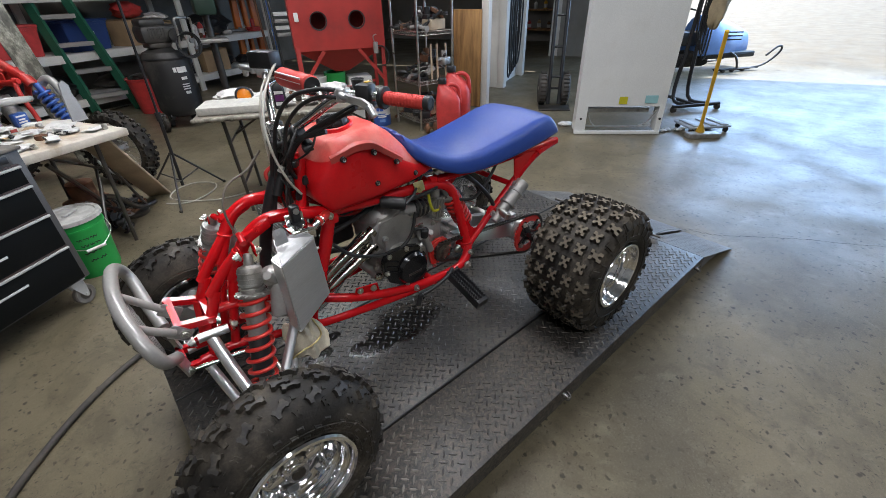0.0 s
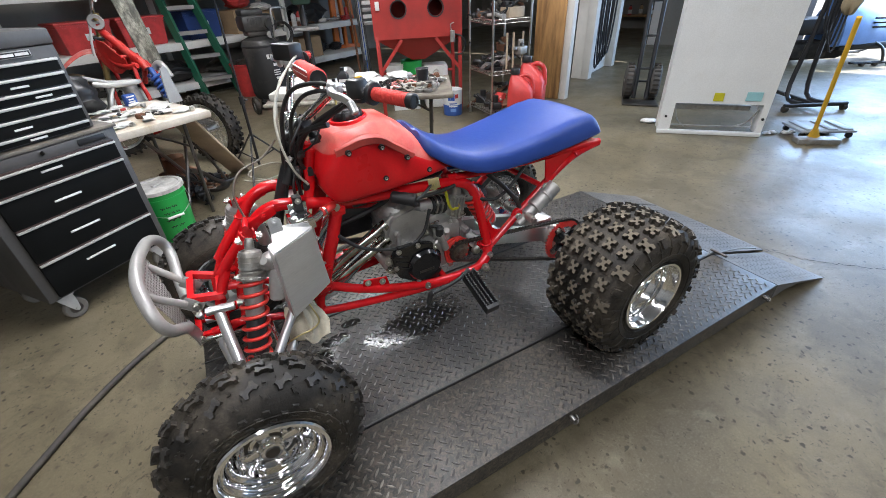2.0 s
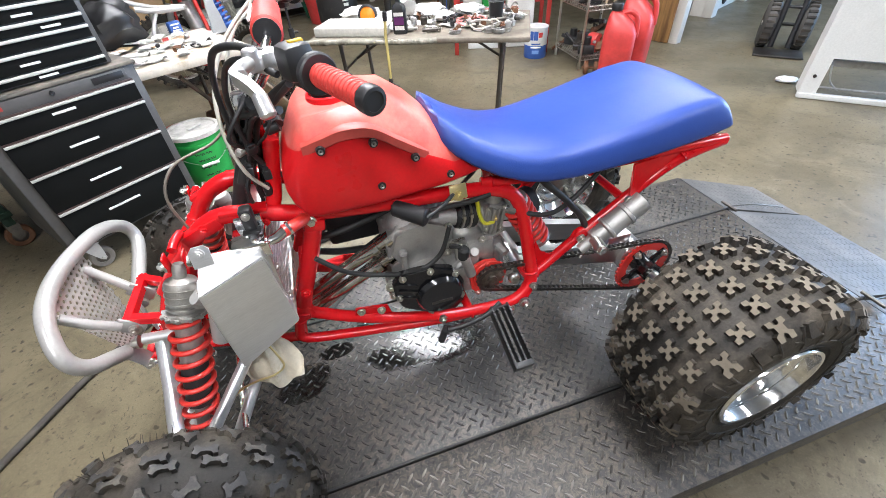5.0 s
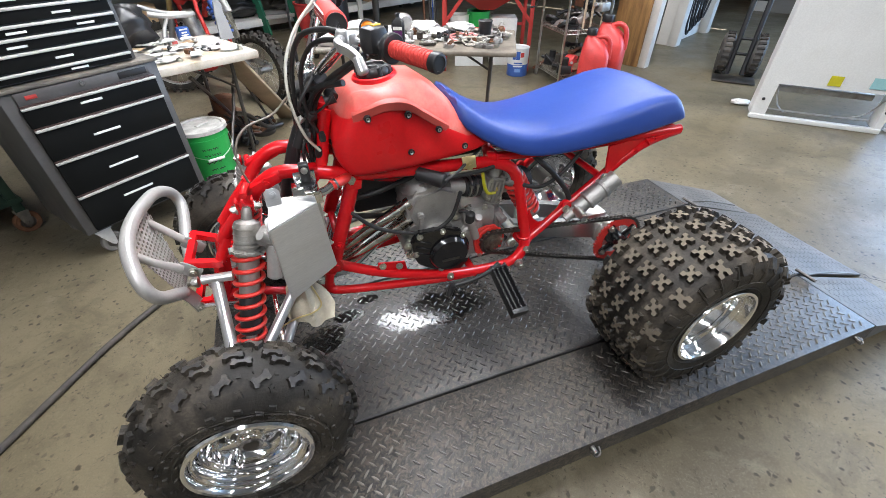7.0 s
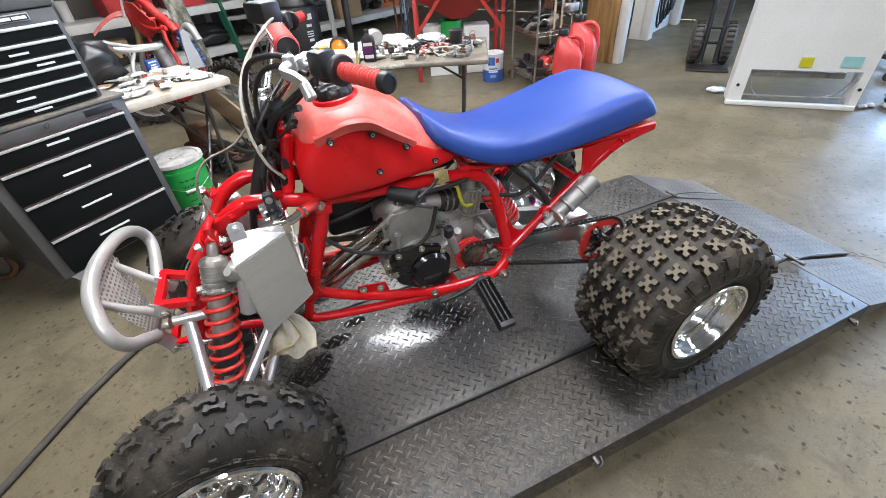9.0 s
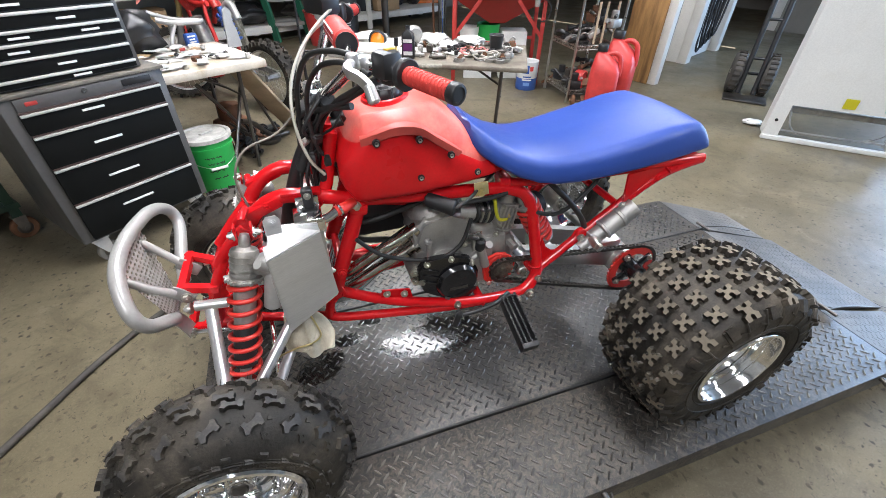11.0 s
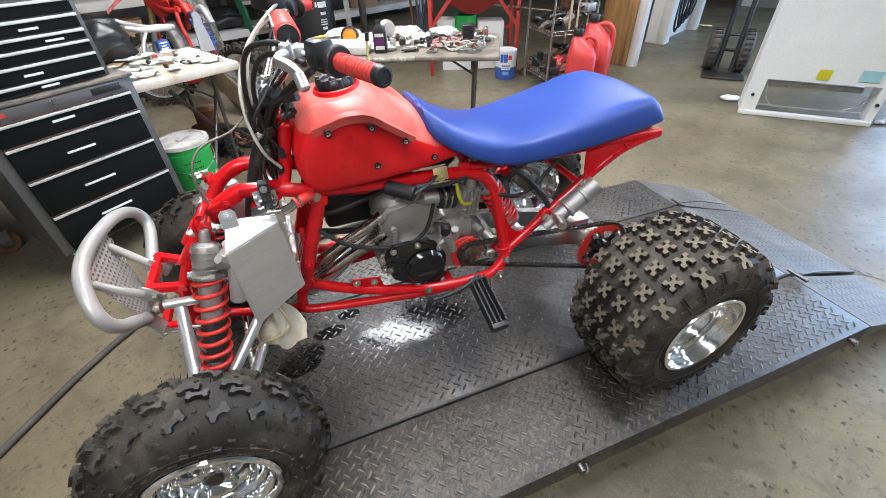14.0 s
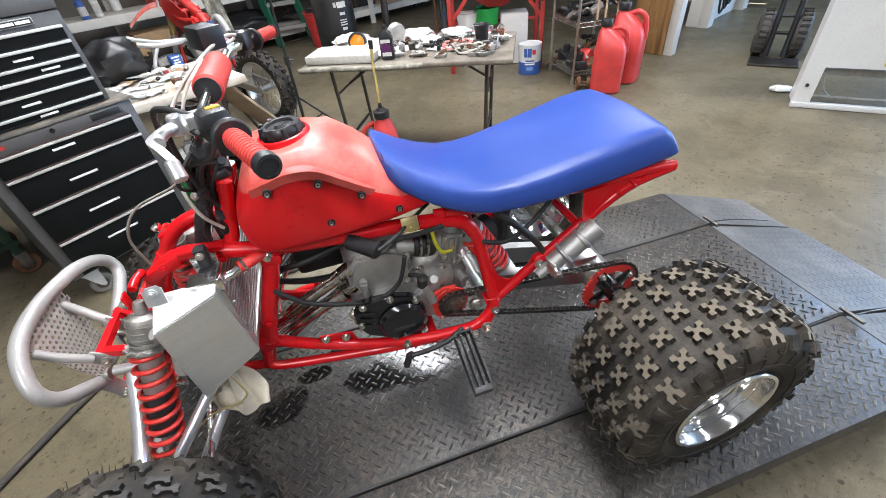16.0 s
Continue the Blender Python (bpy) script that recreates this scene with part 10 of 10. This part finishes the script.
lathe(b, [(0.0, -0.020), (0.030, -0.018), (0.049, -0.010), (0.049, 0.0), (0.0, 0.0)], (0, 0, 0), (0, 1, 0), 28)
part("lens", b, AMBER, lens, "amber lens")
place(lens, BT @ pose(0.30, 0.315, ZT + 0.064, -12, 0, 8))
oil = thing("oil_bottle", "black plastic oil bottle with a white and purple label", "bottle")
b = B()
loft(b, [[(sx * w, sy * d, z) for sx, sy in ((-1, -0.6), (-0.7, -1), (0.7, -1), (1, -0.6), (1, 0.6), (0.7, 1), (-0.7, 1), (-1, 0.6))] for z, w, d in ((0, 0.050, 0.032), (0.01, 0.053, 0.035), (0.155, 0.053, 0.035), (0.19, 0.046, 0.031), (0.212, 0.018, 0.018), (0.222, 0.017, 0.017))])
part("body", b, BLACK, oil)
b = B()
cyl(b, (0, 0, 0.220), (0, 0, 0.248), 0.020, seg=18, lip=0.002)
part("cap", b, BLACK, oil)
for z0, z1, m_ in ((0.125, 0.150, PAPER), (0.065, 0.118, material("purple_label", (0.10, 0.02, 0.10), 0.4)), (0.030, 0.058, PAPER)):
    b = B()
    box(b, (0, -0.0355, (z0 + z1) / 2), (0.074, 0.003, z1 - z0))
    part("label", b, m_, oil, "printed label band")
place(oil, BT @ pose(0.56, 0.12, ZT, 0, 0, 4) @ Matrix.Scale(0.78, 4))
cup = thing("cup", "black plastic cup standing on the table", "cup")
b = B()
lathe(b, [(0.0, 0.0), (0.038, 0.0), (0.050, 0.105), (0.053, 0.107), (0.050, 0.110), (0.046, 0.105), (0.035, 0.006), (0.0, 0.006)], (0, 0, 0), (0, 0, 1), 26)
part("cup_body", b, BLACK, cup)
place(cup, BT @ pose(1.12, 0.42, ZT))
b = B()
lathe(b, [(0.0, 0.004), (0.050, 0.003), (0.060, 0.008), (0.060, 0.014), (0.0, 0.012)], (0, 0, 0), (0, 0, 1), 26)
place(solid("lid", b, DARKSTEEL, "dark brown round lid on the table", "lid"), BT @ pose(1.16, 0.26, ZT))
for i, (x, y, s_) in enumerate(((0.20, 0.46, 1.5), (0.42, 0.36, 1.2), (0.66, 0.52, 1.4), (0.78, 0.42, 1.0), (0.50, 0.20, 0.8), (0.93, 0.56, 1.2))):
    place(solid("plastic_bag", crumple(0.085 * s_, 0.07 * s_, 0.06 * s_, 50 + i), PAPER, "crumpled white plastic bag on the table", "bag", group="bags on the tables", angle=70), BT @ pose(x, y, ZT, 0, 0, 40 * i))
for i, (x, y, w, d, a) in enumerate(((0.60, 0.36, 0.20, 0.14, 20), (0.90, 0.30, 0.22, 0.15, -15), (1.05, 0.15, 0.10, 0.05, 8), (0.75, 0.60, 0.26, 0.18, 5), (1.2, 0.52, 0.2, 0.14, 30), (0.98, 0.42, 0.16, 0.1, 60))):
    b = B()
    loft(b, [[(-w / 2 + w * k / 6, sy * d / 2, 0.006 + 0.006 * math.sin(k * 1.3 + i) + dz) for sy, dz in ((-1, 0), (1, 0), (1, 0.0012), (-1, 0.0012))] for k in range(7)])
    place(solid("paper_sheet", b, PAPER, "curled sheet of white paper lying on the table", "paper", group="papers on the tables"), BT @ pose(x, y, ZT + 0.001 * i, 0, 0, a))
for i in range(72):
    o = machine_part(i + 80, [CAST, DARKSTEEL, STEEL, RUST, CAST, BLACK], 0.55)
    o.scale = (0.62, 0.62, 0.62)
    x, y = 0.30 + 0.98 * rng.random(), 0.08 + 0.56 * rng.random()
    o.matrix_basis = BT @ pose(x, y, ZT + 0.002, 0, 0, rng.uniform(0, 360)) @ Matrix.Diagonal((0.62, 0.62, 0.62, 1))
for i, (m_, lab) in enumerate(((HOSE, "black looped cable on the table"), (material("pink_tubing", (0.62, 0.22, 0.20), 0.4), "loops of pink tubing on the table"), (CABLEGREY, "loops of grey cable on the table"))):
    b = B()
    cx, cy = 0.86 + 0.09 * i, 0.40 - 0.10 * i
    tube(b, [(cx + (0.10 + 0.02 * math.sin(k)) * math.cos(k * 0.9), cy + (0.07 + 0.02 * math.cos(k * 1.7)) * math.sin(k * 0.9), 0.012 + 0.012 * (k % 3)) for k in range(17)], 0.0055, 7, 4)
    place(solid("cable_coil", b, m_, lab, "cable", angle=60), BT @ pose(0, 0, ZT))
tape = B()
lathe(tape, [(0.030, 0.0), (0.052, 0.0), (0.052, 0.03), (0.030, 0.03)], (0, 0, 0), (0, 0, 1), 26, closed=True)
place(solid("tape_roll", tape, BLACK, "black roll of tape on the table", "tape"), BT @ pose(0.80, 0.56, ZT))
b = B()
lathe(b, [(0.0, -0.05), (0.05, -0.04), (0.068, 0.0), (0.05, 0.04), (0.0, 0.05)], (0, 0, 0.068), (0, 1, 0), 20)
cyl(b, (0.03, 0, 0.05), (0.13, 0.02, 0.03), 0.03, 0.018, 14)
place(solid("headlamp_shell", b, CAST, "grey round lamp shell lying on the table", "lamp shell"), BT @ pose(0.52, 0.50, ZT, 0, 0, 30))
# long rods at the table's back
for k in range(2):
    b = B()
    cyl(b, (0.70, 0.63 + 0.025 * k, 0.012), (1.26, 0.60 + 0.03 * k, 0.012), 0.011, seg=10)
    place(solid("metal_rod", b, GRIP if k else STEEL, "metal rod lying along the table", "rod", group="rods on the table"), BT @ pose(0, 0, ZT))

# red bottle with a clear filling tube, on the floor before the table
fb = thing("filler_bottle", "red plastic filler bottle with a clear tube and a black cap", "bottle")
b = B()
lathe(b, [(0.0, 0.0), (0.080, 0.0), (0.086, 0.008), (0.086, 0.30), (0.078, 0.36), (0.060, 0.41), (0.044, 0.44), (0.044, 0.46)], (0, 0, 0), (0, 0, 1), 28)
part("body", b, CANRED, fb)
b = B()
tube(b, [(0.080, 0, 0.26), (0.13, 0, 0.30), (0.135, 0, 0.37), (0.06, 0, 0.42)], 0.014, 10)
part("handle", b, CANRED, fb)
b = B()
lathe(b, [(0, 0.452), (0.050, 0.452), (0.050, 0.492), (0.030, 0.497), (0.024, 0.51), (0.012, 0.515), (0.012, 0.545), (0, 0.545)], (0, 0, 0), (0, 0, 1), 24)
part("cap", b, BLACK, fb, "black ribbed cap")
clear = bpy.data.materials.new("clear_amber_tube")
clear.use_nodes = True
_p = clear.node_tree.nodes["Principled BSDF"]
_p.inputs["Base Color"].default_value, _p.inputs["Roughness"].default_value = (0.85, 0.72, 0.30, 1), 0.15
_p.inputs["Transmission Weight"].default_value = 0.55
b = B()
tube(b, [(0, 0, 0.54), (-0.004, 0.002, 0.64), (-0.002, -0.004, 0.76), (-0.010, 0, 0.86)], 0.0085, 10)
part("tube", b, clear, fb, "clear yellowed tube")
b = B()
cyl(b, (-0.010, 0, 0.855), (-0.013, 0, 0.90), 0.013, seg=12)
part("tube_tip", b, BLACK, fb)
place(fb, at(1.085, 2.36, 0, 160))

# ---- clutter on the white table ----
ZW = 0.737
WTM = WT @ pose(0, 0, ZW)


def on_white(x, y, a=0.0):
    """x from the near right corner along the near edge, y back from the edge."""
    return WTM @ pose(x, 0.76 - y, 0, 0, 0, a)


pk_ = thing("parts_packet", "blue and white shiny parts packet on the white table", "packet")
b = B()
box(b, (0, 0, 0.042), (0.085, 0.045, 0.084), None, 0.012)
part("pouch", b, BLUEPAINT, pk_)
b = B()
for z, w in ((0.066, 0.060), (0.046, 0.040), (0.030, 0.052)):
    box(b, (0.004, 0.0235, z), (w, 0.003, 0.009), None, 0.001)
part("print", b, PLASTICWHITE, pk_, "white printed bars")
place(pk_, on_white(0.195, 0.70, 12))
bagm = crumple(0.19, 0.15, 0.26, 62)
place(solid("tool_bag", bagm, BLACK, "crumpled black bag on the white table", "bag", angle=70), on_white(0.56, 0.66, 20))
for i, (x, y, s_) in enumerate(((0.20, 0.22, 0.7), (0.30, 0.42, 0.8), (0.52, 0.12, 0.7), (0.60, 0.30, 0.8), (0.15, 0.40, 0.6), (0.70, 0.42, 1.0), (0.35, 0.12, 0.5), (0.95, 0.52, 1.5))):
    place(solid("plastic_bag", crumple(0.075 * s_, 0.06 * s_, 0.035 * s_, 70 + i), PAPER, "crumpled clear parts bag on the white table", "bag", group="bags on the tables", angle=70), on_white(x, y, 33 * i))
for i, (x, y, w, d, a) in enumerate(((0.22, 0.30, 0.20, 0.14, 12), (0.45, 0.40, 0.16, 0.22, -20), (0.12, 0.14, 0.12, 0.08, 35), (0.62, 0.18, 0.20, 0.15, 5), (0.08, 0.50, 0.24, 0.16, 50))):
    b = B()
    loft(b, [[(-w / 2 + w * k / 6, sy * d / 2, 0.004 + 0.004 * math.sin(k * 1.1 + i) + dz) for sy, dz in ((-1, 0), (1, 0), (1, 0.0012), (-1, 0.0012))] for k in range(7)])
    place(solid("paper_sheet", b, PAPER, "curled sheet of paper lying on the white table", "paper", group="papers on the tables"), on_white(x, y, a))
b = B()
box(b, (0, 0, 0.015), (0.06, 0.04, 0.03), None, 0.004)
ct_ = solid("small_carton", b, PAPER, "small white and pink parts carton on the table", "carton")
b = B()
box(b, (0, 0.0205, 0.015), (0.040, 0.003, 0.018), None, 0.001)
box(b, (0, 0, 0.0305), (0.036, 0.022, 0.003), None, 0.001)
part("print", b, RIDGE, ct_, "pink printed panels")
place(ct_, on_white(0.32, 0.575, 15))
b = B()
lathe(b, [(0.0, 0.0), (0.03, 0.0), (0.034, 0.012), (0.03, 0.026), (0.0, 0.026)], (0, 0, 0), (0, 0, 1), 18)
place(solid("rubber_bung", b, RUST, "brown rubber bung on the white table", "bung"), on_white(0.34, 0.24))
b = B()
tube(b, [(0.10, -0.69, 0.150), (0.15, -0.675, 0.152), (0.28, -0.66, 0.160), (0.38, -0.68, 0.185)], 0.017, 12)
tube(b, [(0.085, -0.72, 0.150), (0.16, -0.72, 0.158), (0.26, -0.715, 0.172), (0.37, -0.70, 0.212), (0.42, -0.69, 0.235)], 0.015, 12)
tube(b, [(0.10, -0.69, 0.150), (0.082, -0.705, 0.150), (0.085, -0.72, 0.150)], 0.016, 12)
tube(b, [(0.27, -0.665, 0.155), (0.32, -0.63, 0.10), (0.352, -0.60, 0.05), (0.360, -0.59, 0.006)], 0.012, 12)
tube(b, [(0.30, -0.70, 0.17), (0.30, -0.72, 0.08), (0.30, -0.73, 0.006)], 0.012, 12)
place(solid("handlebar_tube", b, SILVER, "silver bent tube frame standing on the white table", "tube", angle=60), on_white(0, 0))
b = B()
prism(b, [(-0.05, 0.0), (0.055, 0.0), (0.045, 0.10), (0.03, 0.17), (0.035, 0.22), (0.01, 0.25), (-0.02, 0.235), (-0.035, 0.16)], 0.012, Matrix.Rotation(radians(88), 4, "X"))
place(solid("bracket_plate", b, SILVER, "pale grey bracket plate standing on the white table", "bracket"), on_white(-0.005, 0.47, 190))
b = B()
lathe(b, [(0.0, 0), (0.045, 0), (0.052, 0.12), (0.048, 0.12), (0.042, 0.01), (0, 0.01)], (0, 0, 0), (0, 0, 1), 22)
place(solid("paper_cup", b, PAPER, "white paper cup on the white table", "cup"), on_white(0.86, 0.48))
for i in range(26):
    w, d = rng.uniform(0.05, 0.14), rng.uniform(0.04, 0.10)
    if i % 3 == 0:
        o = solid("parts_bag", crumple(w * 0.5, d * 0.5, 0.022, 200 + i), PAPER, "small crumpled parts bag on the white table", "bag", group="bags on the tables", angle=70)
    else:
        b = B()
        loft(b, [[(-w / 2 + w * k / 5, sy * d / 2, 0.004 + 0.003 * math.sin(k * 1.4 + i) + dz) for sy, dz in ((-1, 0), (1, 0), (1, 0.001), (-1, 0.001))] for k in range(6)])
        o = solid("leaflet", b, (PAPER, PAPER, CARD, PLASTICWHITE)[i % 4], "small folded leaflet lying on the white table", "paper", group="papers on the tables")
    place(o, on_white(0.06 + 0.75 * rng.random(), 0.06 + 0.50 * rng.random(), rng.uniform(0, 360)) @ pose(0, 0, 0.0012 * i))
for i in range(14):
    o = machine_part(i + 120, [STEEL, DARKSTEEL, CAST, BLACK], 0.5)
    o.matrix_basis = on_white(0.08 + 0.055 * i, 0.08 + 0.075 * (i * 3 % 7), 40 * i) @ Matrix.Diagonal((0.45, 0.45, 0.45, 1))
